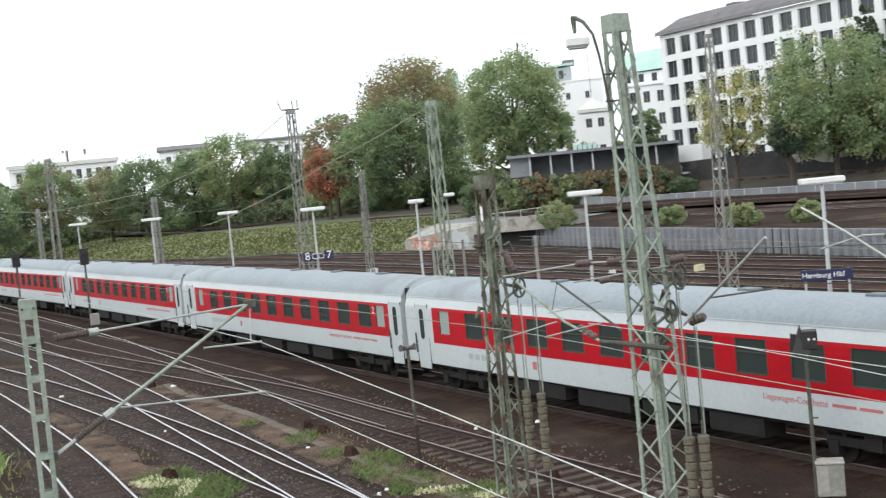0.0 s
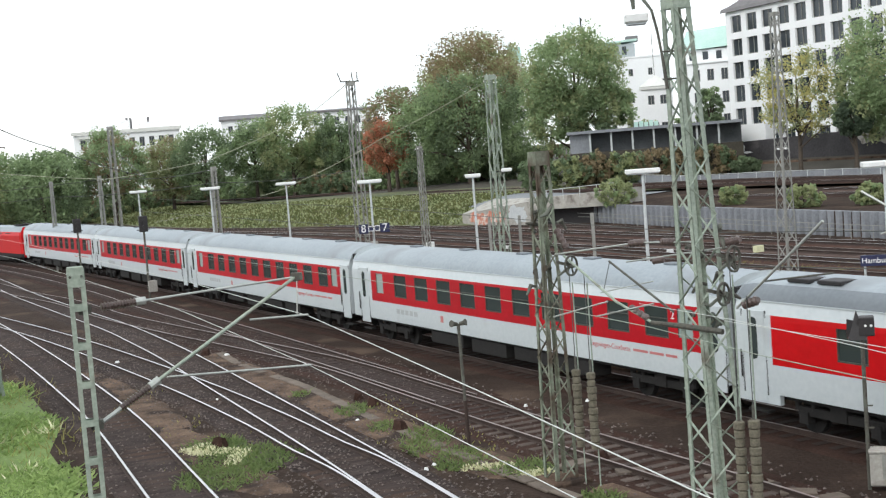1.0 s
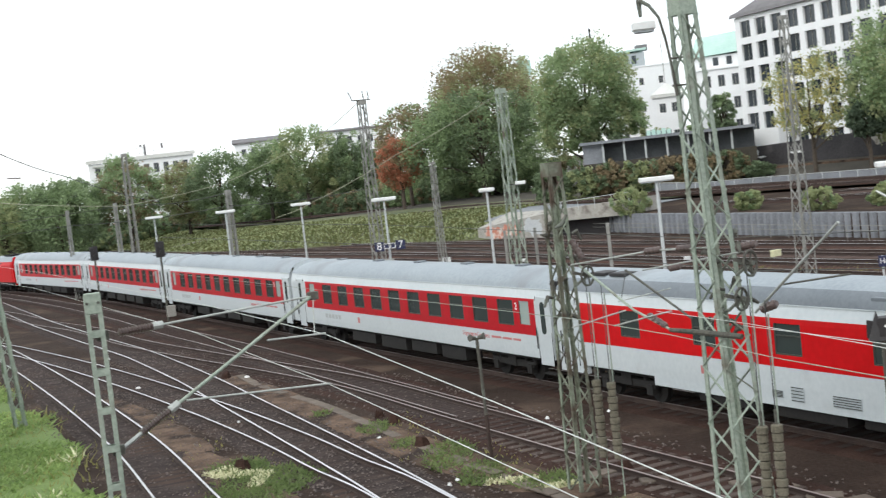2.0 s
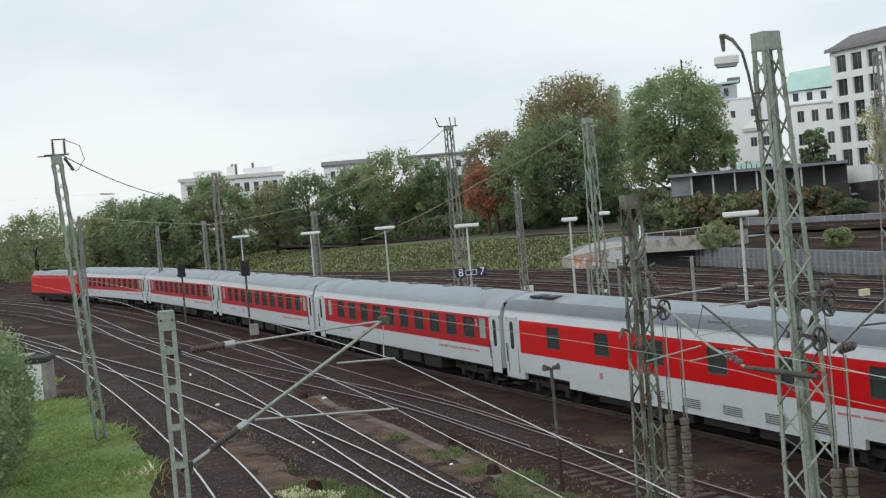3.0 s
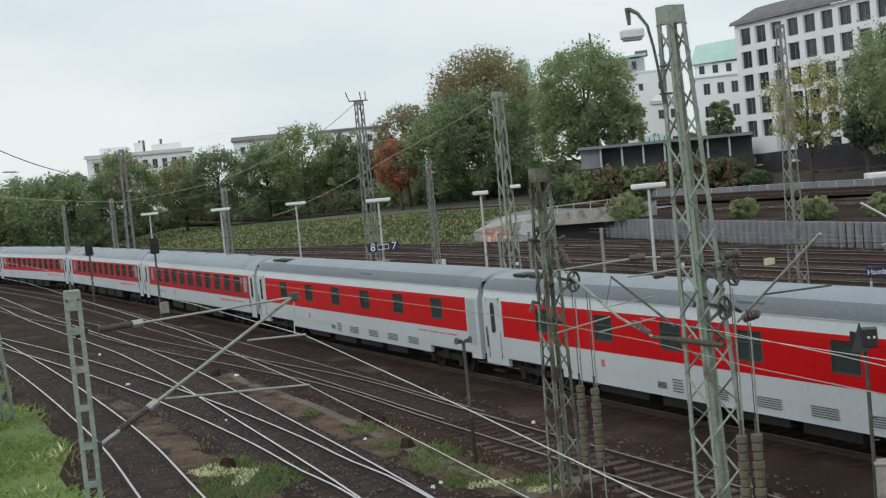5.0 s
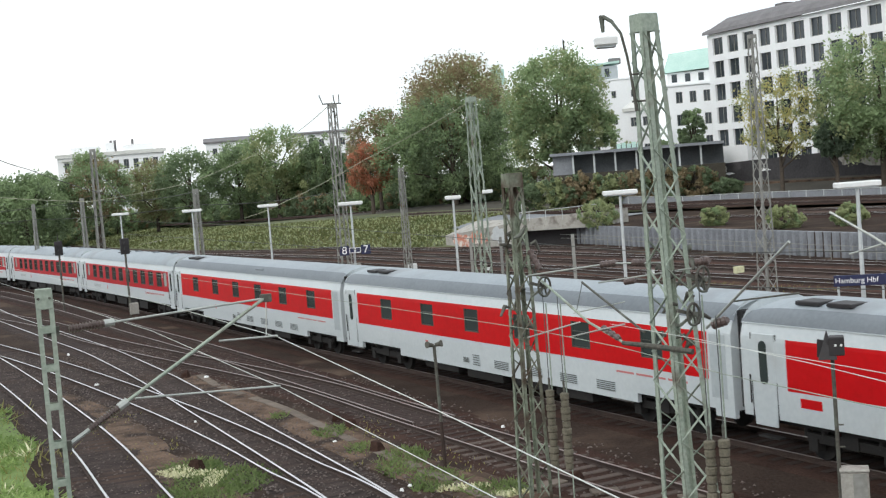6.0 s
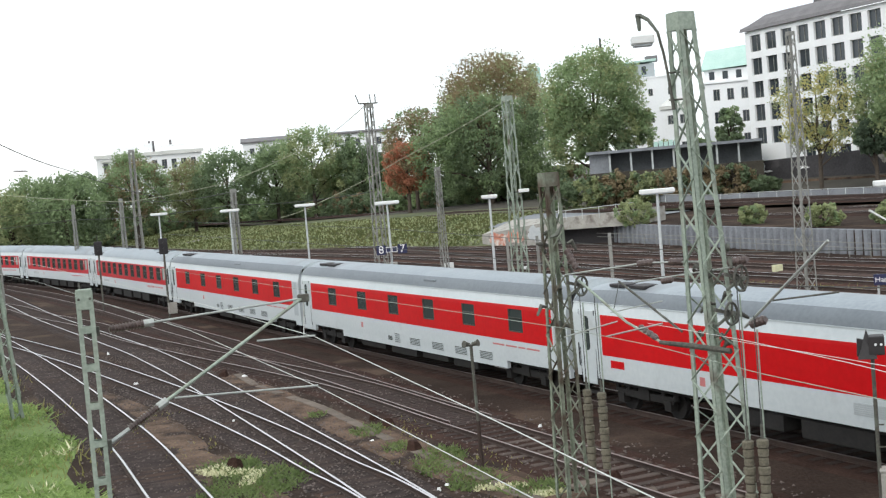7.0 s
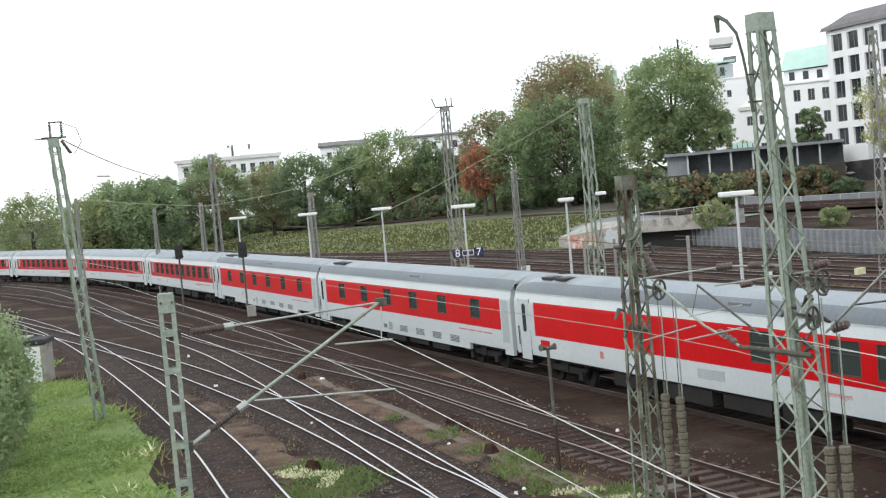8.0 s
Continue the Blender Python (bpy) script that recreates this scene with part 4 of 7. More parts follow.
def rod_insulator(m, a, b, r=0.075, n=7):
    """Sheds threaded on a rod from a to b."""
    a, b = Vector(a), Vector(b)
    m.tube([a, b], r * 0.62, 8)
    for k in range(n):
        p = a + (b - a) * ((k + 0.3) / n)
        q = a + (b - a) * ((k + 0.75) / n)
        m.tube([p, q], [r, r * 0.75], 10)
    return m


def bar(points, r):
    return Mesh().tube(points, r, 8)


cl = thing("cantilever", pose(0, 0, 0), "hinged tube cantilever with brown insulators over the track", "cantilever")
TIP = Vector((-3.06, 20.82, 6.24))
UP0, LO0 = Vector((-5.88, 18.95, 6.16)), Vector((-5.86, 18.95, 4.46))
up1 = UP0 + (TIP - UP0) * 0.22
lo1 = LO0 + (TIP - LO0) * 0.25
part("hinge", Mesh().beam(UP0 - Vector((0.12, 0.04, 0)), UP0 + Vector((0.05, 0.02, 0)), 0.1, 0.14), STEEL_DARK, cl)
part("hinge", Mesh().beam(LO0 - Vector((0.12, 0.04, 0)), LO0 + Vector((0.05, 0.02, 0)), 0.1, 0.14), STEEL_DARK, cl)
part("insulator", rod_insulator(Mesh(), UP0 + (TIP - UP0) * 0.06, up1, 0.068, 11), INSUL, cl, "ribbed brown insulator")
part("insulator", rod_insulator(Mesh(), LO0 + (TIP - LO0) * 0.10, lo1, 0.064, 12), INSUL, cl, "ribbed brown insulator")
part("clamp", bar([LO0, LO0 + (TIP - LO0) * 0.10], 0.035), GALV, cl)
part("clamp", bar([lo1 - (TIP - LO0) * 0.01, lo1 + (TIP - LO0) * 0.035], 0.065), GALV, cl)
part("clamp", bar([up1 - (TIP - UP0) * 0.01, up1 + (TIP - UP0) * 0.04], 0.06), GALV, cl)
part("top_tube", bar([up1, TIP], 0.018), GALV, cl)
part("strut", bar([lo1, TIP + Vector((0.06, 0.03, 0.05))], 0.028), STEEL, cl)
part("tip_clamp", Mesh().box(TIP.x - 0.08, TIP.x + 0.1, TIP.y - 0.05, TIP.y + 0.05, TIP.z - 0.06, TIP.z + 0.07, bevel=0.01), STEEL_DARK, cl)
part("steady_arm", bar([(-3.78, 20.4, 5.66), (-2.92, 20.85, 5.62)], 0.017), GALV, cl)
part("steady_arm", bar([(-5.0, 19.72, 4.96), (-2.94, 20.83, 4.81)], 0.017), GALV, cl)
part("dropper", bar([(-3.05, 20.8, 6.2), (-3.09, 20.8, 5.65)], 0.009), WIRE, cl)

GEAR = thing("line_gear", pose(0, 0, 0), "insulators, tubes and tension arms around the masts", "line gear")
for pts, r, mt in (
        ([(1.69, 31.21, 5.4), (3.36, 28.64, 5.74), (4.3, 26.48, 5.84)], 0.02, GALV), ([(3.19, 29.67, 5.24), (4.84, 26.38, 5.7)], 0.018, GALV),
        ([(1.88, 31.0, 5.37), (2.86, 29.2, 4.41), (3.4, 27.63, 4.13)], 0.03, STEEL), ([(2.86, 30.21, 5.23), (3.8, 27.07, 4.38)], 0.026, STEEL_DARK),
        ([(4.87, 25.86, 4.53), (6.03, 23.54, 6.29)], 0.028, GALV), ([(5.32, 25.26, 5.09), (6.15, 23.51, 5.35)], 0.018, STEEL_DARK),
        ([(1.53, 30.82, 3.96), (2.62, 28.73, 4.49)], 0.018, GALV), ([(2.44, 29.75, 4.04), (3.47, 27.62, 4.51)], 0.018, GALV),
        ([(2.86, 30.2, 5.2), (2.66, 29.9, 4.6)], 0.01, WIRE_DARK), ([(2.6, 30.0, 4.55), (3.6, 28.4, 4.9)], 0.012, GALV)):
    part("tension_bar", bar(pts, r), mt, GEAR)
part("cross_tube", bar([(3.35, 27.23, 4.17), (3.9, 26.75, 4.12), (4.6, 26.05, 4.05)], [0.045, 0.06, 0.06]), STEEL_DARK, GEAR, "thick grimy cross tube")
for a, b, r in (((3.2, 28.9, 5.71), (3.48, 28.4, 5.76), 0.085), ((3.75, 27.75, 5.79), (3.98, 27.3, 5.81), 0.085), ((4.75, 26.5, 5.78), (5.05, 26.05, 5.86), 0.09), ((4.98, 25.72, 4.6), (5.2, 25.4, 4.72), 0.1), ((3.1, 28.6, 4.35), (3.36, 27.75, 4.18), 0.075),
                ((3.6, 28.15, 5.35), (3.78, 27.85, 5.4), 0.07), ((1.75, 31.1, 6.0), (1.95, 30.9, 5.55), 0.1)):
    part("insulator", rod_insulator(Mesh(), a, b, r, 4), INSUL, GEAR, "ribbed brown insulator")


def pulley(x, y, z, r):
    w = thing("tension_wheel", pose(x, y, z, 0, 0, 48), "spoked iron tension wheel on a mast", "pulley wheel", "tension wheels")
    n = 20
    rim = [(r * math.cos(2 * math.pi * k / n), 0, r * math.sin(2 * math.pi * k / n)) for k in range(n + 1)]
    part("rim", Mesh().tube(rim, 0.028, 6, caps=False), STEEL_DARK, w)
    part("hub", Mesh().tube([(0, -0.08, 0), (0, 0.08, 0)], 0.055, 10), STEEL_DARK, w)
    for k in range(5):
        a = 2 * math.pi * k / 5
        part("spoke", Mesh().beam((0, 0, 0), (r * math.cos(a), 0, r * math.sin(a)), 0.03, 0.03), STEEL_DARK, w)
    part("bracket", Mesh().beam((0, 0, 0), (-0.35, 0.15, 0.12), 0.06, 0.07).beam((0, 0, 0), (-0.3, 0.15, -0.2), 0.05, 0.05), STEEL_DARK, w)


pulley(2.02, 30.75, 5.15, 0.23)
pulley(4.88, 25.95, 5.5, 0.25)
pulley(4.66, 26.05, 4.8, 0.22)


def weights(x, y, z0, z1, zt, n):
    """A stack of round weights hung on a wire, on a guide rod."""
    w = thing("weight_stack", pose(x, y, 0), "stack of mossy round concrete tension weights", "tension weights", "weight stacks")
    hh = (z1 - z0) / n
    for k in range(n):
        rr = 0.098 + 0.010 * ((k * 7) % 3)
        z = z0 + k * hh
        part("weight", Mesh().tube([(0, 0, z), (0, 0, z + 0.02), (0, 0, z + hh - 0.03), (0, 0, z + hh - 0.01)], [rr - 0.02, rr, rr, rr - 0.03], 14), WEIGHT, w)
    part("hanger", Mesh().tube([(0, 0, z1), (0, 0, zt)], 0.011, 6), WIRE_DARK, w)
    part("eye", Mesh().box(-0.025, 0.025, -0.025, 0.025, z1, z1 + 0.28), STEEL_DARK, w)
    part("guide_rod", Mesh().tube([(0.07, 0.14, -0.2), (0.07, 0.14, zt - 0.3)], 0.018, 6), STEEL, w)


weights(1.98, 31.08, 0.75, 2.64, 5.0, 11)
weights(2.30, 30.75, 0.75, 2.60, 5.0, 11)
weights(4.74, 25.69, 0.75, 2.32, 5.5, 9)
weights(5.0, 25.53, 0.75, 2.36, 4.8, 9)

# clamps, fittings and pipes on the two near masts
rng = random.Random(4)
for bx, by, z0, z1, n in ((1.5, 31.45, 3.9, 6.6, 16), (4.5, 26.7, 4.0, 6.2, 16), (9.6, 26.0, 4.2, 6.2, 10)):
    for k in range(n):
        a = rng.uniform(0, 6.28)
        z = rng.uniform(z0, z1)
        x, y = bx + 0.33 * math.cos(a), by + 0.33 * math.sin(a)
        e = (x + rng.uniform(-0.35, 0.35), y + rng.uniform(-0.3, 0.3), z + rng.uniform(-0.3, 0.3))
        part("fitting", Mesh().tube([(x, y, z), ((x + e[0]) / 2, (y + e[1]) / 2, z + 0.05), e], [0.03, 0.055, 0.03], 7), STEEL_DARK, GEAR)

LAMP = thing("hanging_street_lamp", pose(0, 0, 0), "white box lamp hanging from a curved arm on a mast", "street lamp")
part("arm", bar([(3.35, 27.13, 10.92), (3.42, 27.08, 10.93), (3.56, 26.98, 10.82), (3.72, 26.88, 10.55), (3.80, 26.8, 10.1), (3.86, 26.76, 9.6), (3.92, 26.75, 8.95)], [0.06, 0.045, 0.04, 0.032, 0.03, 0.03, 0.04]), STEEL_DARK, LAMP)
part("hook", bar([(3.38, 27.12, 10.9), (3.39, 27.13, 10.62)], [0.055, 0.035]), STEEL_DARK, LAMP)
part("housing", Mesh().box(3.20, 3.66, 26.95, 27.3, 10.34, 10.53, bevel=0.03), LAMPWHITE, LAMP)
part("lens", Mesh().box(3.24, 3.62, 26.99, 27.26, 10.30, 10.345, bevel=0.01), GREYPAINT, LAMP)
for z in (9.7, 9.15):
    part("bracket", bar([(3.84, 26.76, z), (4.12, 26.8, z)], 0.02), STEEL_DARK, LAMP)


def wire(points, r, mt, label, sag=0.0):
    pts = []
    for a, b in zip(points, points[1:]):
        a, b = Vector(a), Vector(b)
        for k in range(8):
            t = k / 8
            pts.append(a + (b - a) * t - Vector((0, 0, sag * 4 * t * (1 - t))))
    pts.append(Vector(points[-1]))
    return solid("overhead_wire", Mesh().tube(pts, r, 6), mt, label, "overhead wire", "overhead wires")


wire([(3.2, 3.0, 5.62), (-0.25, 13.3, 5.6), (-2.92, 20.85, 5.6), (-6.55, 28.8, 5.6), (-19, 54, 5.6), (-36, 86, 5.6)], 0.006, WIRE, "worn bright contact wire over the tracks")
wire([(2.4, 7.0, 4.86), (-0.75, 15.2, 4.82), (-2.94, 20.83, 4.79), (-7.4, 31.0, 4.8), (-20, 56, 4.85), (-36, 84, 4.9)], 0.006, WIRE, "thin contact wire over the tracks")
wire([(3.18, 27.66, 4.53), (4.26, 23.43, 4.67), (4.95, 18.65, 4.9), (5.5, 14.0, 5.1), (6.5, 6, 5.4)], 0.006, WIRE, "bright wire running past the mast")
wire([(4.35, 24.44, 4.5), (5.22, 19.61, 4.78), (5.68, 16.85, 4.93), (7.0, 8, 5.3)], 0.006, WIRE, "bright wire running past the mast")
wire([(-16, 62, 4.6), (-1.02, 33.87, 4.42), (1.55, 28.81, 4.4), (3.11, 25.65, 4.31), (4.29, 21.39, 4.35), (5.65, 16.86, 4.46), (8, 9, 4.6)], 0.008, STEEL, "greenish wire crossing before the train")
wire([(-41.9, 112.0, 9.28), (-28.87, 103.0, 7.87), (-19.61, 98.0, 8.71), (-11.64, 95.0, 11.35), (-8.2, 93, 13.5)], 0.024, DRYWIRE, "thin catenary wire before the trees", 0.1)
wire([(-15.78, 97.0, 5.76), (-12.18, 93.0, 6.74), (-5.76, 86.0, 9.19), (1.3, 79.8, 12.1)], 0.024, DRYWIRE, "slack span wire between far masts", 0.1)
wire([(-19.7, 49.94, 11.2), (-21.5, 66.4, 9.81), (-23.1, 92, 7.9), (-34.3, 125, 11.0)], 0.02, WIRE_DARK, "feeder cable leaving a mast head", 0.15)
wire([(-75, 130, 6.0), (-38.4, 118.8, 6.6), (-19.4, 98, 7.0), (-8.2, 93, 7.2)], 0.025, WIRE_DARK, "distant catenary wire before the trees", 0.25)
wire([(-75, 134, 7.4), (-34.3, 125.2, 7.9), (-19.4, 98, 8.0)], 0.025, WIRE_DARK, "distant catenary wire before the trees", 0.35)
wire([(9.6, 26, 4.9), (6.4, 33, 4.6), (-3, 56, 4.8), (-26, 101, 5.2)], 0.013, WIRE_DARK, "dark wire over the coach roofs")
wire([(9.6, 26, 5.7), (5.3, 33.5, 5.5), (-5, 57, 5.9), (-26, 101, 6.2)], 0.011, WIRE_DARK, "dark catenary over the coach roofs")
cab = thing("cantilever", pose(0, 0, 0), "grey tube cantilever beyond the train", "cantilever")
part("tube", bar([(9.5, 26.2, 5.2), (8.6, 26.9, 6.0), (7.9, 27.5, 6.55)], 0.028), GALV, cab)
part("tube", bar([(9.5, 26.2, 5.9), (8.9, 26.7, 5.9), (8.2, 27.3, 5.65)], 0.02), GALV, cab)

# ---- the platform beyond the train, its lamps and signs ----
def platform():
    rings = []
    for k in range(40):
        s = 48 + k * 4.0
        a = [TRAIN_LINE.beside(s, o) for o in (1.85, 2.0, 9.3, 9.45)]
        rings.append([Vector((p.x, p.y, z)) for p, z in zip(a, (-0.2, 0.36, 0.36, -0.2))])
    solid("platform", Mesh().strip(rings[::-1], caps=True), DIRT, "worn earthy end of an island platform", "platform", kind="structure")


platform()


def platform_lamp(x, y, h=6.75, w=1.35):
    r = thing("platform_lamp", pose(x, y, 0.36, 0, 0, -2), "white T-shaped lamp on a pale post on the platform", "platform lamp", "platform lamps")
    part("post", Mesh().tube([(0, 0, 0), (0, 0, 1.2), (0, 0, h - 0.5)], [0.085, 0.075, 0.055], 10), POSTWHITE, r)
    part("housing", Mesh().box(-w / 2, w / 2, -0.16, 0.16, h - 0.52, h - 0.34, bevel=0.03), LAMPWHITE, r)
    part("diffuser", Mesh().box(-w / 2 + 0.06, w / 2 - 0.06, -0.13, 0.13, h - 0.55, h - 0.51, bevel=0.01), GREYPAINT, r)
    part("base_plate", Mesh().tube([(0, 0, 0), (0, 0, 0.05)], 0.16, 12), STEEL_DARK, r)


for x, y in ((12.07, 39.24), (6.47, 51.18), (-5.83, 72.83), (-12.68, 88.36), (-18.62, 92.33), (-26.73, 104.06)):
    platform_lamp(x, y)
platform_lamp(-0.1, 66.8, 6.75, 0.8)
sml = thing("flood_lamp", pose(2.0, 79.6, 6.5), "small white flood lamp clamped to a mast", "flood lamp")
part("housing", Mesh().box(-0.35, 0.3, -0.2, 0.1, 0.0, 0.22, bevel=0.04), LAMPWHITE, sml)
part("clamp", Mesh().beam((-0.35, 0.0, 0.05), (-0.7, 0.15, 0.05), 0.06, 0.06), STEEL_DARK, sml)


sg = thing("track_number_sign", pose(-5.75, 72.4, 4.08, 0, 0, 4), "track number sign with white figures on a lamp post", "platform sign")
for x, t in ((-0.58, "8"), (0.6, "7")):
    b = part("board", Mesh().box(x - 0.26, x + 0.26, -0.05, 0.05, -0.26, 0.26, bevel=0.015), BLUE, sg, "dark blue number board")
    letters(t, 0.6, INK_WHITE, b, Matrix.Translation((x, -0.06, 0)) @ Matrix.Rotation(math.pi / 2, 4, "X"))
for x in (-0.17, 0.17):
    part("lamp_box", Mesh().box(x - 0.15, x + 0.15, -0.06, 0.06, -0.14, 0.14, bevel=0.02), BLUE, sg)
    fr = Mesh()
    for a, b in (((x - 0.14, -0.065, -0.13), (x + 0.14, -0.065, -0.13)), ((x - 0.14, -0.065, 0.13), (x + 0.14, -0.065, 0.13)), ((x - 0.13, -0.065, -0.13), (x - 0.13, -0.065, 0.13)), ((x + 0.13, -0.065, -0.13), (x + 0.13, -0.065, 0.13))):
        fr.beam(a, b, 0.03, 0.03)
    part("box_frame", fr, INK_WHITE, sg)
part("bracket", Mesh().beam((-0.8, 0.07, 0.0), (0.8, 0.07, 0.0), 0.04, 0.06).beam((-0.08, 0.4, 0.0), (-0.08, 0.0, 0.0), 0.05, 0.05), STEEL_FAR, sg)

nm = thing("station_name_sign", pose(11.65, 38.1, 3.93, 0, 0, -17), "blue station name board with white lettering", "station sign")
part("board", Mesh().box(-0.74, 0.74, -0.03, 0.03, -0.16, 0.16, bevel=0.01), BLUE, nm)
letters("Hamburg Hbf", 0.22, INK_WHITE, nm, Matrix.Translation((-0.1, -0.04, 0)) @ Matrix.Rotation(math.pi / 2, 4, "X"))
for x in (-0.62, 0.62):
    part("post", Mesh().tube([(x, 0.07, -3.6), (x, 0.07, 0.16)], 0.035, 8), POSTWHITE, nm)


# ---- signals ----
def signal(x, y, head_z, label, box=True):
    r = thing("light_signal", pose(x, y, -0.2, 0, 0, 24), label, "railway signal", "light signals")
    part("post", Mesh().tube([(0, 0, 0), (0, 0, head_z)], 0.07, 8), STEEL_DARK, r)
    part("head", Mesh().box(-0.28, 0.28, -0.12, 0.12, head_z - 0.3, head_z + 0.75, bevel=0.03), BLACKBOX, r)
    for z in (0.05, 0.4):
        part("hood", Mesh().tube([(0, -0.12, head_z + z), (0, -0.3, head_z + z)], 0.09, 10), BLACKBOX, r)
    part("arm", Mesh().beam((-0.45, 0, head_z - 0.15), (0.4, 0, head_z - 0.15), 0.05, 0.05), BLACKBOX, r)
    part("finial", Mesh().tube([(0, 0, head_z + 0.7), (0, 0, head_z + 1.25)], 0.03, 6), STEEL_DARK, r)
    if box:
        part("cabinet", Mesh().box(-0.05, 0.5, -0.3, 0.15, 0.45, 1.2, bevel=0.03), CONCRETE, r, "pale weathered cabinet")


signal(-22.0, 86.05, 4.75, "dark light signal with a pale cabinet on its post")
signal(-29.85, 97.35, 4.55, "dark light signal on a thin post", False)
sr = thing("light_signal", pose(8.2, 29.05, -0.2, 0, 0, -15), "dark signal lantern with a pointed hood and pale cabinet", "railway signal", "light signals")
part("post", Mesh().tube([(0, 0, 0), (0, 0, 3.5)], 0.045, 8), STEEL_DARK, sr)
part("lantern", Mesh().box(-0.06, 0.27, -0.2, 0.2, 3.48, 3.9, bevel=0.02), BLACKBOX, sr)
part("hood", Mesh().add([(-0.3, -0.2, 3.4), (0.1, -0.22, 3.4), (0.1, 0.22, 3.4), (-0.3, 0.2, 3.4), (-0.1, 0, 4.05), (-0.16, -0.1, 3.85), (-0.16, 0.1, 3.85)],
                        [(3, 2, 1, 0), (0, 1, 5), (1, 4, 5), (1, 2, 4), (2, 6, 4), (2, 3, 6), (3, 0, 5, 6), (5, 4, 6)]), BLACKBOX, sr)
part("hood_side", Mesh().add([(-0.33, -0.05, 3.45), (-0.12, -0.06, 3.45), (-0.1, -0.05, 3.8), (-0.31, -0.05, 3.85), (-0.33, 0.05, 3.45), (-0.12, 0.06, 3.45), (-0.1, 0.05, 3.8), (-0.31, 0.05, 3.85)],
                             [(0, 1, 2, 3), (7, 6, 5, 4), (0, 4, 5, 1), (1, 5, 6, 2), (2, 6, 7, 3), (3, 7, 4, 0)]), BLACKBOX, sr)
for x in (0.08, 0.2):
    part("lens", Mesh().tube([(x, -0.2, 3.72), (x, -0.215, 3.72)], 0.03, 8), LAMPWHITE, sr)
for z in (1.9, 1.4):
    part("bracket", Mesh().beam((-0.02, 0, z), (0.16, 0, z), 0.04, 0.03), STEEL_DARK, sr)
part("cabinet", Mesh().box(0.02, 0.62, -0.24, 0.2, 0.12, 0.86, bevel=0.03), CONCRETE, sr, "rust-stained pale cabinet")
part("cabinet_lid", Mesh().box(0.0, 0.64, -0.26, 0.22, 0.86, 0.93, bevel=0.02), CONCRETE, sr)
part("cabinet_door", Mesh().box(0.28, 0.58, -0.255, -0.24, 0.3, 0.84), STEEL_FAR, sr)

ps = thing("loudspeaker_post", pose(-0.78, 35.9, -0.2, 1.5, -1.0, 10), "leaning rusty post with two small loudspeakers", "loudspeaker post")
part("post", Mesh().tube([(0, 0, 1.3), (0, 0, 3.5)], 0.045, 8), STEEL_DARK, ps)
part("post_foot", Mesh().tube([(0, 0, 0), (0, 0, 1.35)], 0.055, 8), RAIL_RUST, ps, "rusty lower tube")
for s in (-1, 1):
    part("horn", Mesh().tube([(s * 0.03, 0, 3.5), (s * 0.12, -0.03, 3.52), (s * 0.2, -0.08, 3.54)], [0.05, 0.06, 0.1], 10), STEEL_DARK, ps)
part("crossbar", Mesh().beam((-0.22, 0, 3.47), (0.2, 0, 3.47), 0.04, 0.04), STEEL_DARK, ps)


# ---- terrace walls and fences at the far edge ----
def sheet_piles():
    root = tagged(new("sheet_pile_wall"), "grey ribbed sheet pile wall along the yard", "retaining wall", kind="structure")
    s = 12.0
    while s < WALL.length - 1.2:
        p, w = WALL.at(s), WALL.way(s)
        n = Vector((-w.y, w.x, 0))
        prof = [(0, 0.02), (0.12, 0.32), (0.52, 0.32), (0.64, 0.02), (0.95, 0.02)]
        ring = [p + w * a + n * b for a, b in prof]
        m = Mesh().strip([[q + Vector((0, 0, z)) for q in ring] for z in (-0.3, 1.6)])
        top = [q + Vector((0, 0, 1.6)) for q in ring] + [ring[-1] - n * 0.25 + Vector((0, 0, 1.6)), ring[0] - n * 0.25 + Vector((0, 0, 1.6))]
        m.add(top, [tuple(range(len(top)))])
        part("pile", m, SHEETPILE, root)
        s += 0.95
    # pale railing along the foot of the wall
    rail = tagged(new("yard_railing"), "pale grey tube railing before the sheet piles", "railing", kind="structure")
    s = 12.0
    while s < WALL.length - 2:
        p, q, w = WALL.at(s), WALL.at(s + 2.4), WALL.way(s)
        n = Vector((-w.y, w.x, 0)) * 1.3
        part("post", Mesh().tube([p + n + Vector((0, 0, -0.2)), p + n + Vector((0, 0, 0.82))], 0.03, 6), STEEL_FAR, rail)
        for z in (0.8, 0.45):
            part("rail", Mesh().tube([p + n + Vector((0, 0, z)), q + n + Vector((0, 0, z))], 0.026, 6), STEEL_FAR, rail)
        s += 2.4


sheet_piles()


def low_wall():
    root = tagged(new("low_wall"), "low pale concrete wall below the upper track", "wall", kind="structure")
    a, b = Vector((-50.8, 205.8, 0)), Vector((-40.1, 201.7, 0))
    n = 9
    for k in range(n):
        p, q = a + (b - a) * (k / n), a + (b - a) * ((k + 0.96) / n)
        z = bank_height(p.x, p.y)
        part("section", Mesh().beam((p.x, p.y, z + 0.12), (q.x, q.y, bank_height(q.x, q.y) + 0.12), 0.3, 0.3), CONCRETE, root)


low_wall()


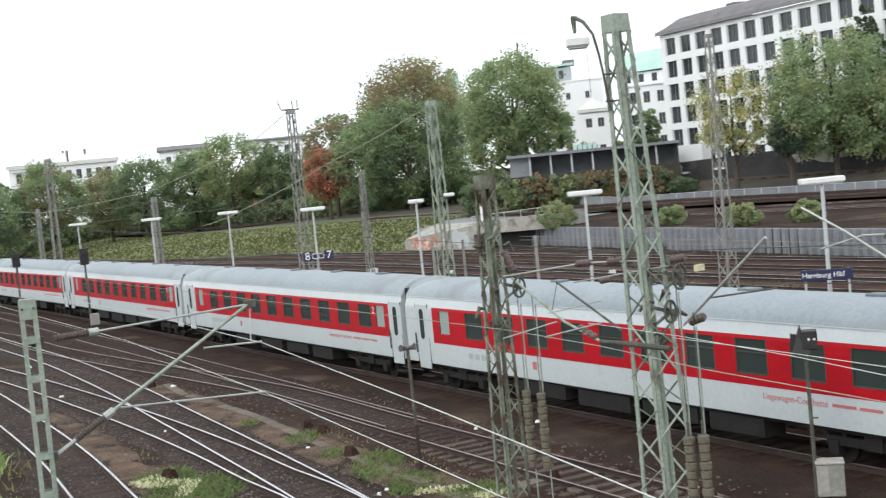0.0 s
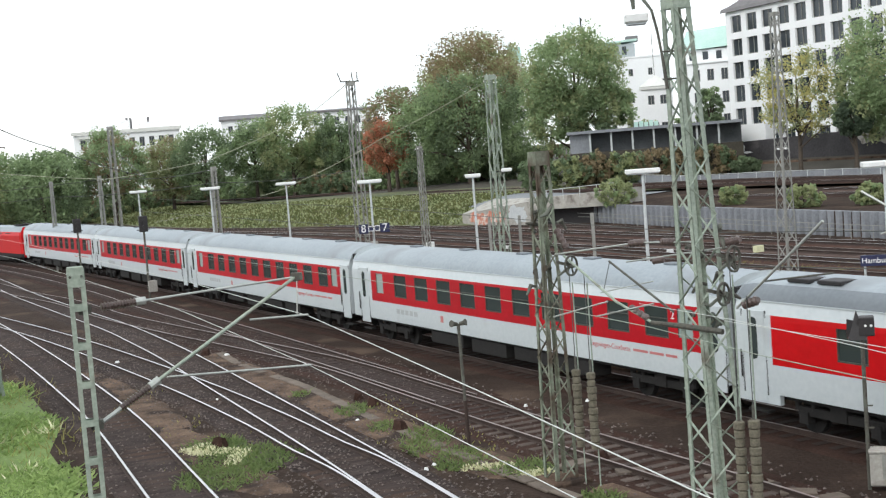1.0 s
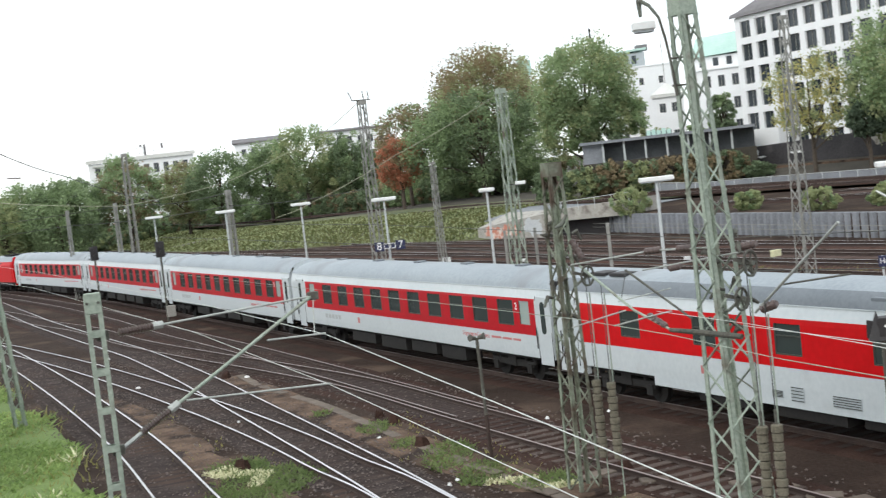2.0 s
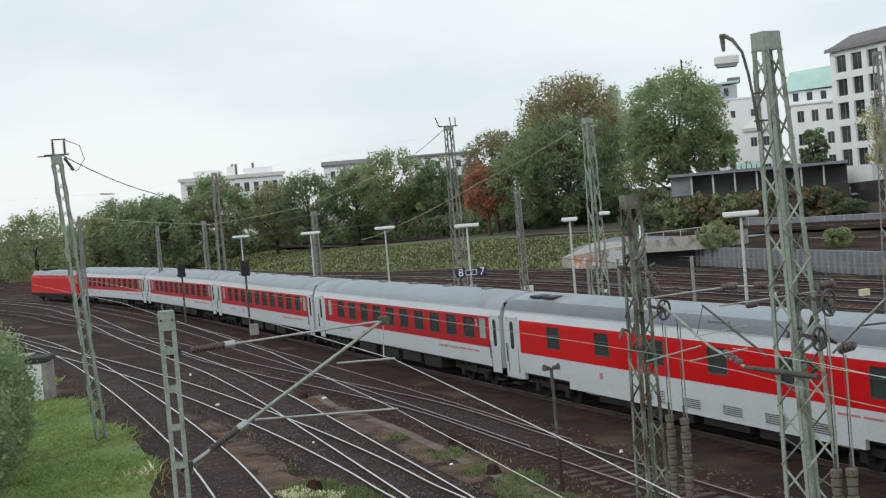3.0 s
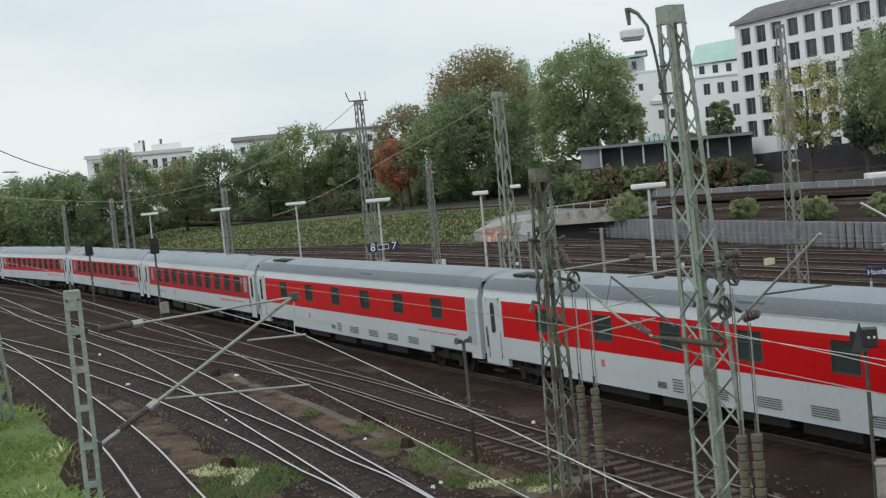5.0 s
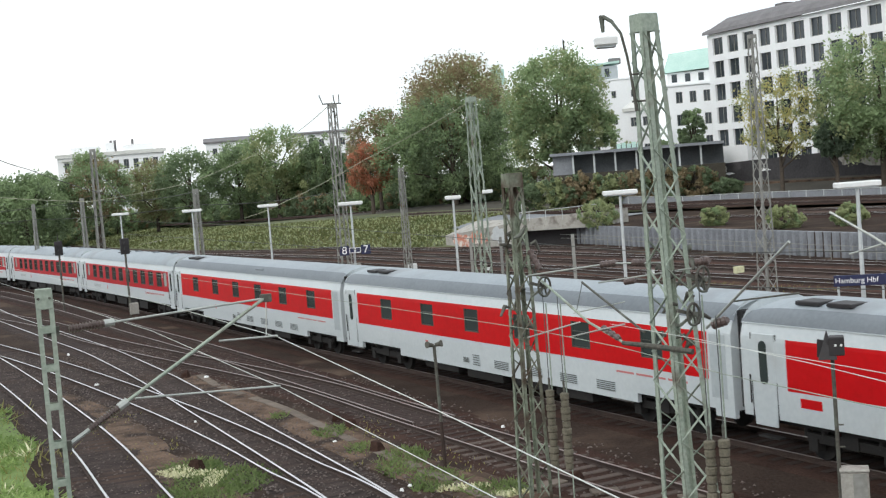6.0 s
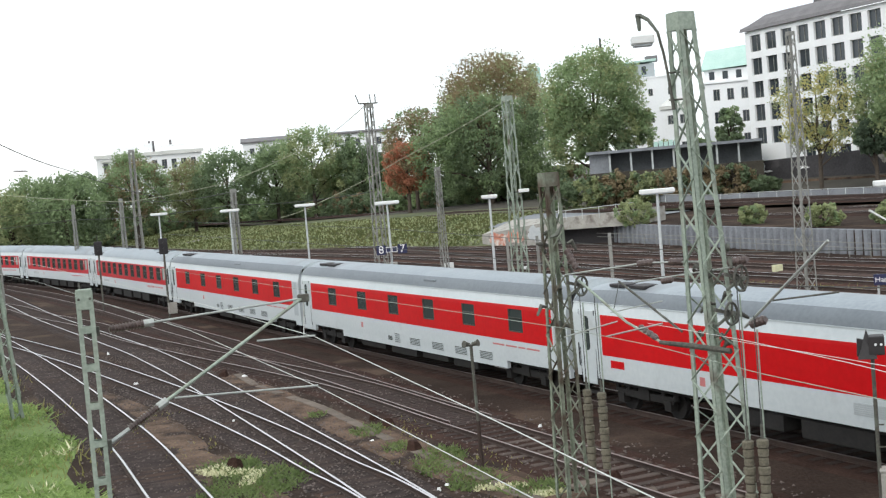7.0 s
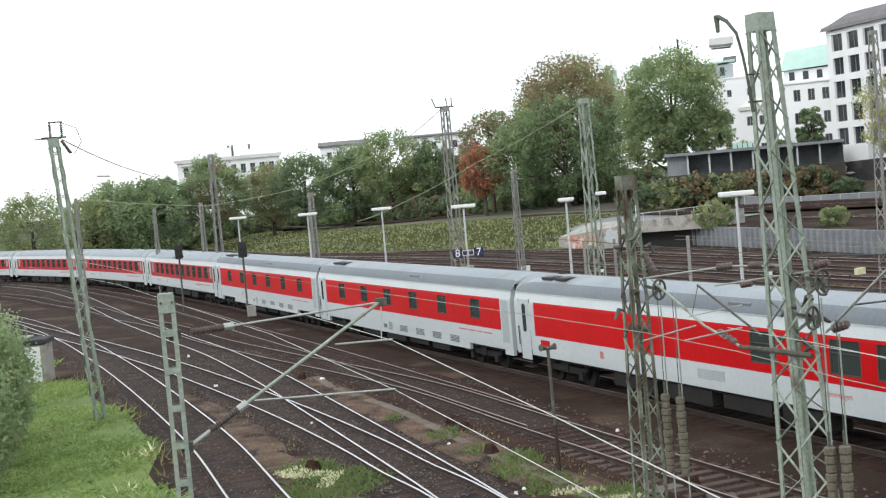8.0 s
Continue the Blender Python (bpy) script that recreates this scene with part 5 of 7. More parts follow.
def service_road():
    """A strip of pale asphalt on the bank, running onto the abutment."""
    rings = []
    s, s1 = edge_s(10.5), edge_s(-7)
    while s < s1:
        rings.append([bank_point(s, o) + Vector((0, 0, z)) for o, z in ((7.5, -0.1), (7.6, 0.1), (10, 0.1), (13, 0.1), (15.4, 0.1), (15.5, -0.1))])
        s += 2.0
    asphalt = material("pale_worn_asphalt", (0.17, 0.18, 0.195), (0.27, 0.285, 0.30), 0.9, scale=0.4, fine=6, bump=0.1)
    solid("service_road", Mesh().strip(rings[::-1]), asphalt, "pale asphalt service road on the bank", "road", kind="structure", smooth=True)


service_road()


def panel_fence():
    root = tagged(new("panel_fence"), "pale grey panel fence along the upper tracks", "fence", kind="structure")
    s, s1 = 2.0, edge_s(-2)
    while s < s1:
        a, b = bank_point(s, 27.6), bank_point(s + 2.4, 27.6)
        m = Mesh()
        m.beam((a.x, a.y, a.z + 0.5), (b.x, b.y, b.z + 0.5), 0.05, 0.85)
        part("panel", m, SHEETPILE, root)
        part("post", Mesh().box(a.x - 0.05, a.x + 0.05, a.y - 0.05, a.y + 0.05, a.z - 0.2, a.z + 1.05), POSTWHITE, root)
        part("rail", Mesh().beam((a.x, a.y, a.z + 1.0), (b.x, b.y, b.z + 1.0), 0.07, 0.06), POSTWHITE, root)
        s += 2.4


panel_fence()


def dark_wall():
    root = tagged(new("retaining_wall"), "soot-dark retaining wall with pale graffiti and a ledge", "retaining wall", kind="structure")
    m, led = Mesh(), Mesh()
    ss = [2 + 3 * k for k in range(int((edge_s(2) - 2) / 3))]
    lo, hi, rings, lrings = [], [], [], []
    for s in ss:
        p = bank_point(s, 39.5)
        t = 6.1 + 1.0 * min(1, max(0, (p.x - 30) / 22))
        rings.append([Vector((p.x, p.y, p.z - 0.5)), Vector((p.x, p.y, t)), Vector((p.x, p.y, t)) + OUT * 0.5, Vector((p.x, p.y, p.z - 0.5)) + OUT * 0.5])
        q = bank_point(s, 37.6)
        lrings.append([Vector((q.x, q.y, q.z - 0.4)), Vector((q.x, q.y, q.z + 0.25)), Vector((q.x, q.y, q.z + 0.25)) + OUT * 2.0])
    part("wall", m.strip(rings[::-1], caps=True), DARKWALL, root)
    part("ledge", led.strip(lrings[::-1]), DIRT, root, "pale earthy ledge")
    return root


dark_wall()


def graffiti(x, y, z, w, h, yaw, mt, seed, tilt=0):
    """A painted patch with a ragged outline, a few millimetres proud of its wall."""
    r = random.Random(seed)
    n = 22
    v = [(0, 0, 0)] + [(w / 2 * math.cos(2 * math.pi * k / n) * r.uniform(0.65, 1.1), 0, h / 2 * math.sin(2 * math.pi * k / n) * r.uniform(0.6, 1.15)) for k in range(n)]
    m = Mesh().add(v, [(0, k + 1, (k + 1) % n + 1) for k in range(n)])
    return solid("graffiti", m, mt, "ragged patch of graffiti paint on a wall", "graffiti", "wall graffiti", at=pose(x, y, z, 0, tilt, yaw))


def wall_spot(px):
    """Place and yaw on the dark wall's face above the edge point at px."""
    s = edge_s(px)
    p, w = bank_point(s, 39.47), EDGE.way(s)
    return p, math.degrees(math.atan2(w.y, w.x)) + 180


for px, dz, w, h, sd, mt in ((20.2, 1.9, 5.5, 1.7, 3, CONCRETE), (17.6, 2.1, 2.0, 1.6, 5, CONCRETE), (10.4, 1.3, 2.0, 0.35, 8, PLASTER), (6.6, 1.1, 1.5, 0.3, 9, PLASTER), (6.0, 1.7, 0.6, 0.9, 11, PLASTER)):
    p, yw = wall_spot(px)
    graffiti(p.x - OUT.x * 0.03, p.y - OUT.y * 0.03, p.z + dz, w, h, yw, mt, sd)


def overpass():
    """The concrete abutment with graffiti and the beam over a dark opening."""
    r = thing("concrete_abutment", pose(0, 0, 0), "graffitied concrete abutment with a beam over a dark opening", "abutment")
    a, b, c = Vector((-1.5, 143.2, 0)), Vector((5.6, 132.8, 0)), Vector((13.5, 127.5, 0))
    up = Vector((0, 0, 1))
    o = OUT * 5
    part("abutment", Mesh().hexa([a - up * 0.3, b - up * 0.3, b + o - up * 0.3, a + o - up * 0.3, a + up * 1.0, b + up * 2.3, b + o + up * 2.4, a + o + up * 2.2]), CONCRETE, r)
    part("beam", Mesh().hexa([b + up * 1.35, c + up * 1.5, c + o + up * 1.5, b + o + up * 1.35, b + up * 2.5, c + up * 3.0, c + o + up * 3.0, b + o + up * 2.5]), CONCRETE, r)
    # solid black block that paints the shade beneath the beam
    part("opening", Mesh().hexa([b + o * 0.3 - up * 0.3, c + o * 0.3 - up * 0.3, c + o * 0.9 - up * 0.3, b + o * 0.9 - up * 0.3, b + o * 0.3 + up * 1.34, c + o * 0.3 + up * 1.49, c + o * 0.9 + up * 1.49, b + o * 0.9 + up * 1.34]), BLACKBOX, r, "black block standing for the shade in the opening")
    part("parapet_post", Mesh().box(b.x + 1.0, b.x + 1.35, b.y + 1.5, b.y + 1.8, 2.3, 4.1), PLASTER, r)
    rl = Mesh()
    rl.beam(b + up * 3.2, c + up * 3.7, 0.06, 0.06)
    for k in range(6):
        q = b + (c - b) * (k / 5)
        rl.beam(q + up * 2.4, q + up * (3.2 + 0.5 * k / 5), 0.06, 0.06)
    part("railing", rl, POSTWHITE, r)
    d = (b - a).normalized()
    yw = math.degrees(math.atan2(d.y, d.x))
    n = Vector((d.y, -d.x, 0)) * 0.03
    red = material("orange_red_spray", (0.45, 0.13, 0.09), (0.62, 0.30, 0.2), 0.8, scale=1.5, fine=6, bump=0, spots=(0.7, 0.66, 0.6), spot_scale=1.4, spot_at=0.55)
    pale = material("pale_blue_grey_spray", (0.42, 0.45, 0.47), (0.58, 0.6, 0.6), 0.8, scale=1.5, fine=6, bump=0)
    for t, w, h, z, mt, sd in ((0.25, 4.2, 1.5, 0.5, red, 2), (0.5, 3.6, 1.6, 0.7, red, 7), (0.82, 3.6, 2.0, 1.0, pale, 4)):
        q = a + (b - a) * t + n
        graffiti(q.x, q.y, z, w, h, yw, mt, sd)


overpass()


# ---- buildings ----
def facade(root, p0, p1, z0, z1, depth, wall_mat, cols, rows, win_w, win_h, first_z, pitch_z, margin, recess=0.25, glass_mat=None, bars=True, skip=()):
    """A wall with real openings between p0 and p1 (left to right as seen), panes set back in them."""
    a, b = Vector((*p0, 0)), Vector((*p1, 0))
    L = (b - a).length
    d = (b - a) / L
    n = Vector((d.y, -d.x, 0))
    back = -n
    step = (L - 2 * margin) / cols
    xs, zs = [0.0], [z0]
    for c in range(cols):
        m = margin + (c + 0.5) * step
        xs += [m - win_w / 2, m + win_w / 2]
    for r_ in range(rows):
        zs += [first_z + r_ * pitch_z, first_z + r_ * pitch_z + win_h]
    xs.append(L)
    zs.append(z1)
    m = Mesh()

    def pt(x, z, off=0.0):
        q = a + d * x + back * off
        return (q.x, q.y, z)
    for i in range(len(xs) - 1):
        for j in range(len(zs) - 1):
            hole = i % 2 == 1 and j % 2 == 1 and (i // 2, j // 2) not in skip
            x0, x1, y0, y1 = xs[i], xs[i + 1], zs[j], zs[j + 1]
            if hole:
                o, q = [pt(x0, y0), pt(x1, y0), pt(x1, y1), pt(x0, y1)], [pt(x0, y0, recess), pt(x1, y0, recess), pt(x1, y1, recess), pt(x0, y1, recess)]
                for k in range(4):
                    kk = (k + 1) % 4
                    m.add([o[kk], o[k], q[k], q[kk]], [(0, 1, 2, 3)])
            else:
                m.add([pt(x0, y0), pt(x1, y0), pt(x1, y1), pt(x0, y1)], [(0, 1, 2, 3)])
    A, B = pt(0, z0, depth), pt(L, z0, depth)
    At, Bt = pt(0, z1, depth), pt(L, z1, depth)
    m.add([pt(0, z0), A, At, pt(0, z1)], [(3, 2, 1, 0)])
    m.add([pt(L, z0), B, Bt, pt(L, z1)], [(0, 1, 2, 3)])
    m.add([A, B, Bt, At], [(3, 2, 1, 0)])
    m.add([pt(0, z1), pt(L, z1), Bt, At], [(0, 1, 2, 3)])
    part("wall", m, wall_mat, root)
    for i in range(cols):
        for j in range(rows):
            if (i, j) in skip:
                continue
            x0, x1, y0, y1 = xs[2 * i + 1], xs[2 * i + 2], zs[2 * j + 1], zs[2 * j + 2]
            w = part("window", Mesh().add([pt(x0, y0, recess - 0.02), pt(x1, y0, recess - 0.02), pt(x1, y1, recess - 0.02), pt(x0, y1, recess - 0.02)], [(0, 1, 2, 3)]), glass_mat or HOUSEGLASS, root)
            if bars:
                fr = Mesh()
                xm = (x0 + x1) / 2
                for u in (x0 + 0.05, xm, x1 - 0.05):
                    fr.beam(pt(u, y0, recess - 0.05), pt(u, y1, recess - 0.05), 0.09, 0.06)
                fr.beam(pt(x0, y0 + 0.05, recess - 0.05), pt(x1, y0 + 0.05, recess - 0.05), 0.06, 0.1)
                part("window_frame", fr, STEEL_FAR, w)
    return a, d, n, L


def office_block():
    r = thing("office_building", pose(0, 0, 0), "white office block with square dark windows and grey roof", "building")
    p0, p1 = (36.9, 186.2), (61.5, 131.5)
    a, d, n, L = facade(r, p0, p1, 3.0, 24.1, 16, PLASTER, 17, 6, 2.35, 2.3, 5.2, 3.2, 0.6, 0.35)
    back = -n
    rings = []
    for x, sq in ((-0.6, 0.0), (0.2, 0.7), (2.0, 1.0), (L, 1.0)):
        prof = [(-0.5, 0.0), (-0.3, 0.5), (0.6, 1.2 * sq + 0.1), (2.2, 2.0 * sq + 0.15), (5.0, 2.5 * sq + 0.2), (16, 2.6 * sq + 0.2)]
        rings.append([(a + d * x + back * o) + Vector((0, 0, 24.11 + z)) for o, z in prof])
    part("roof", Mesh().strip(rings), SLATE, r, smooth=False)
    for x, w in ((9, 2.0), (16, 3.0), (26, 2.0)):
        q = a + d * x + back * 5
        part("roof_hatch", Mesh().hexa([q + Vector((0, 0, 26)), q + d * w + Vector((0, 0, 26)), q + d * w + back * 2 + Vector((0, 0, 26)), q + back * 2 + Vector((0, 0, 26)),
                                        q + Vector((0, 0, 27.1)), q + d * w + Vector((0, 0, 27.1)), q + d * w + back * 2 + Vector((0, 0, 27.1)), q + back * 2 + Vector((0, 0, 27.1))]), SLATE, r)
    part("plinth", Mesh().hexa([(32.5, 176, 3), (37.5, 168, 3), (39, 169, 3), (34, 177, 3), (32.5, 176, 8.4), (37.5, 168, 8.4), (39, 169, 8.4), (34, 177, 8.4)]), PLASTER, r, "blank white base wall")


office_block()


def plain_house(name, p0, p1, z1, depth, wall_mat, cols, rows, label, roof_mat, roof_h, win=(1.1, 1.7), first=None, pitch=3.2, margin=1.0, overhang=0.5, flat=False):
    r = thing(name, pose(0, 0, 0), label, "building", "houses behind the trees")
    first = z1 - rows * pitch + 0.6 if first is None else first
    a, d, n, L = facade(r, p0, p1, 2.0, z1, depth, wall_mat, cols, rows, win[0], win[1], first, pitch, margin, 0.2)
    back = -n
    prof = [(-overhang, 0.0), (-overhang, 0.3), (depth * 0.25, roof_h), (depth * 0.75, roof_h), (depth + overhang, 0.3)] if not flat else [(-overhang, 0), (-overhang, roof_h), (depth * 0.3, roof_h), (depth * 0.7, roof_h), (depth + overhang, roof_h)]
    rings = [[(a + d * x + back * o) + Vector((0, 0, z1 + 0.01 + z)) for o, z in prof] for x in (-overhang, L + overhang)]
    part("roof", Mesh().strip(rings, caps=True), roof_mat, r)
    return r, a, d, n, L


wh, wa, wd, wn_, wL = plain_house("white_house", (20.5, 209.0), (31.5, 207.4), 20.2, 12, PLASTER, 3, 3, "tall white house with a set-back grey attic", PLASTER, 0.25, win=(0.7, 1.1), first=9.0, pitch=4.2, flat=True, overhang=0.1)
at_ = Mesh().hexa([wa + wd * x + Vector((0, o, z)) for z in (20.46, 22.6) for x, o in ((0.4, 1.2), (6.6, 1.2), (6.6, 9), (0.4, 9))])
part("attic", at_, GREYPAINT, wh, "set-back grey attic storey")
for x in (1.6, 4.9):
    part("attic_window", Mesh().hexa([wa + wd * (x + u) + Vector((0, o, z)) for z in (20.9, 22.2) for u, o in ((-0.35, 1.17), (0.35, 1.17), (0.35, 1.3), (-0.35, 1.3))]), HOUSEGLASS, wh)
part("attic_roof", Mesh().hexa([wa + wd * x + Vector((0, o, z + 0.05 * x)) for z in (22.62, 22.95) for x, o in ((0.1, 0.8), (6.9, 0.8), (6.9, 9.4), (0.1, 9.4))]), COPPER, wh, "pale green copper roof edge")
part("roof_box", Mesh().hexa([wa + wd * x + Vector((0, o, z)) for z in (22.95, 23.9) for x, o in ((5.6, 3), (7.4, 3), (7.4, 5), (5.6, 5))]), SLATE, wh)
wg, ga, gd, gn, gL = plain_house("wing_house", (32.6, 199.0), (40.4, 196.5), 18.0, 10, PLASTER, 3, 4, "white wing with a green copper mansard roof", PLASTER, 0.3, win=(1.0, 1.7), first=5.2, pitch=3.4, flat=True, overhang=0.25)
wb = -gn
part("attic", Mesh().hexa([ga + gd * x + wb * o + Vector((0, 0, z)) for z in (18.3, 20.1) for x, o in ((0.3, 0.8), (gL - 0.3, 0.8), (gL - 0.3, 9), (0.3, 9))]), PLASTER, wg)
for x in (1.4, 3.4, 5.4):
    part("attic_window", Mesh().hexa([ga + gd * (x + u) + wb * o + Vector((0, 0, z)) for z in (18.6, 19.8) for u, o in ((-0.4, 0.76), (0.4, 0.76), (0.4, 0.9), (-0.4, 0.9))]), HOUSEGLASS, wg)
part("mansard", Mesh().hexa([ga + gd * x + wb * o + Vector((0, 0, z)) for x, o, z in ((-0.2, 0.3, 20.1), (gL + 0.3, 0.3, 20.4), (gL + 0.3, 9.5, 20.4), (-0.2, 9.5, 20.1), (0.5, 2.6, 23.1), (gL + 0.1, 2.6, 23.6), (gL + 0.1, 8, 23.6), (0.5, 8, 23.1))]), COPPER, wg, "pale green copper mansard")
gh = thing("gate_house", pose(0, 0, 0), "small white house with a pyramid roof", "building", "houses behind the trees")
facade(gh, (25.0, 190.0), (29.4, 189.3), 2.0, 14.9, 4.4, PLASTER, 2, 2, 0.9, 1.3, 8.4, 3.9, 0.5, 0.2)
part("roof", Mesh().add([(24.7, 189.7, 14.92), (29.7, 188.9, 14.92), (30.4, 193.9, 14.92), (25.4, 194.7, 14.92), (27.3, 191.8, 16.6)], [(0, 1, 4), (1, 2, 4), (2, 3, 4), (3, 0, 4), (3, 2, 1, 0)]), CREAM, gh, "pale hipped pyramid roof")
part("cornice", Mesh().hexa([Vector((x, y, z)) for z in (14.5, 14.9) for x, y in ((24.75, 189.75), (29.6, 188.98), (29.7, 189.5), (24.8, 190.3))]), CREAM, gh)
part("flag_pole", Mesh().tube([(27.3, 191.8, 16.4), (27.2, 191.8, 23.0)], 0.05, 6), STEEL_FAR, gh)
fl = thing("flag", pose(18.87, 212, 0), "dark limp flag on a thin pole above the trees", "flag")
part("pole", Mesh().tube([(0, 0, 2), (0, 0, 27.7)], 0.025, 6), POSTWHITE, fl)
part("cloth", Mesh().strip([[(0.03, 0, z), (0.16, 0.06, z - 0.1), (0.28, -0.04, z - 0.22), (0.38 - 0.1 * i, 0.05, z - 0.35)] for i, z in enumerate((27.6, 27.1, 26.5, 25.9))]), BLACKBOX, fl)
sp = thing("green_turret", pose(8.75, 229.7, 0), "pale green turret above the trees", "turret")
part("shaft", Mesh().box(-1.2, 1.2, -1.2, 1.2, 2.0, 22.2), PLASTER, sp)
part("cap", Mesh().box(-1.15, 1.15, -1.15, 1.15, 22.2, 24.9, bevel=0.1), COPPER, sp)
lh, la, ld, ln_, lL = plain_house("long_house", (-92.1, 305.0), (-68.3, 310.5), 18.0, 14, PLASTER, 10, 3, "long white house with a flat roof behind trees", CREAM, 0.8, win=(1.2, 2.2), pitch=4.0, flat=True)
for x0, x1, h in ((3, 9.5, 1.6), (11, 13, 2.2), (15, 22, 1.5)):
    part("roof_storey", Mesh().hexa([la + ld * x - ln_ * o + Vector((0, 0, z)) for z in (18.8, 18.8 + h) for x, o in ((x0, 3), (x1, 3), (x1, 10), (x0, 10))]), PLASTER, lh)
for x in (12, 12.9, 17):
    part("chimney", Mesh().hexa([la + ld * u - ln_ * o + Vector((0, 0, z)) for z in (18.8, 21.6) for u, o in ((x, 5), (x + 0.6, 5), (x + 0.6, 6), (x, 6))]), SLATE, lh)
for z in (9.6, 13.6, 17.4):
    part("balcony", Mesh().beam(la + ld * 1 + ln_ * 0.5 + Vector((0, 0, z)), la + ld * 9 + ln_ * 0.5 + Vector((0, 0, z)), 0.9, 0.5), CREAM, lh)
plain_house("corner_house", (-58.6, 311.7), (-47.6, 313.5), 19.0, 14, PLASTER, 4, 3, "pale house with a grey roof behind trees", SLATE, 1.3, pitch=3.6)
plain_house("town_house", (-37.2, 302.8), (-20.7, 304.1), 19.0, 14, PLASTER, 6, 3, "white house with a grey eaves roof", SLATE, 0.7, pitch=3.6)


def hall():
    r = thing("open_hall", pose(0, 0, 0), "low open hall with slim columns and a flat roof", "hall")
    a, b = Vector((12.3, 163.5, 0)), Vector((33.0, 160.5, 0))
    d = (b - a).normalized()
    back = Vector((-d.y, d.x, 0))

    def hx(p, q, o0, o1, z0, z1):
        c = [p + back * o0, q + back * o0, q + back * o1, p + back * o1]
        return Mesh().hexa([k + Vector((0, 0, z0)) for k in c] + [k + Vector((0, 0, z1)) for k in c])
    part("roof", hx(a - d * 0.3, b, -0.8, 9, 8.75, 9.1), SHEETPILE, r)
    part("back_wall", hx(a, b, 2.0, 2.3, 3.5, 8.75), HALLGREY, r)
    part("floor", hx(a, b, -0.5, 5, 3.5, 6.4), BANK, r)
    part("end_wall", hx(a, a + d * 2.4, 0.0, 5, 6.4, 8.75), SHEETPILE, r)
    x = 2.4
    while x < 20.5:
        part("column", hx(a + d * x, a + d * (x + 0.22), -0.3, -0.05, 6.4, 8.75), POSTWHITE, r)
        x += 2.6
    # painted board standing on the roof
    q = a + d * 8
    sgn_board = thing("roof_board", pose(q.x, q.y, 9.1), "pale green graffitied board on the hall roof", "board")
    for k, h in enumerate((0.62, 0.7, 0.55, 0.72, 0.6)):
        part("panel", Mesh().box(k * 0.62, k * 0.62 + 0.5, -0.05, 0.05, 0, h, bevel=0.02), COPPER, sgn_board)
    part("frame", Mesh().box(-0.1, 3.1, 0.06, 0.12, 0, 0.45), HALLGREY, sgn_board)


hall()


# ---- trees ----
def leaves(rng_, blobs, n_clumps, per, size, spread=0.26):
    """Bent leaf sprays in clumps over ellipsoids, as vertex and face arrays."""
    vol = np.array([b[3] * b[4] * b[5] for b in blobs]) ** 0.67
    pick = rng_.choice(len(blobs), n_clumps, p=vol / vol.sum())
    B = np.array(blobs)[pick]
    u = rng_.normal(size=(n_clumps, 3))
    u /= np.linalg.norm(u, axis=1)[:, None]
    rad = rng_.uniform(0.45, 1.0, n_clumps)[:, None] ** 0.6
    C = B[:, :3] + u * B[:, 3:6] * rad
    R = B[:, 3:6].min(axis=1) * spread * rng_.uniform(0.6, 1.3, n_clumps)
    o = rng_.normal(size=(n_clumps, per, 3))
    o /= np.linalg.norm(o, axis=2)[..., None]
    o *= rng_.uniform(0.3, 1.0, (n_clumps, per))[..., None] * R[:, None, None]
    P = (C[:, None, :] + o).reshape(-1, 3)
    n = len(P)
    a = rng_.normal(size=(n, 3))
    a[:, 2] *= 0.6
    a /= np.linalg.norm(a, axis=1)[:, None]
    b = np.cross(a, rng_.normal(size=(n, 3)))
    b /= np.linalg.norm(b, axis=1)[:, None]
    s = (size * rng_.uniform(0.6, 1.3, n))[:, None]
    drop = np.array([0, 0, -0.25]) * s
    V = np.stack([P - a * s * 0.5, P + b * s * 0.38 + drop * 0.4, P + a * s * 0.5 + drop, P - b * s * 0.38 + drop * 0.4], 1).reshape(-1, 3)
    F = np.arange(4 * n).reshape(-1, 4)
    return V, F, C


def leaf_mesh(name, V, F, mats, slots=None):
    me = bpy.data.meshes.new(name)
    me.from_pydata(V.tolist(), [], F.tolist())
    for m in mats:
        me.materials.append(m)
    if slots is not None:
        me.polygons.foreach_set("material_index", slots.astype(np.int32))
    me.update()
    return me


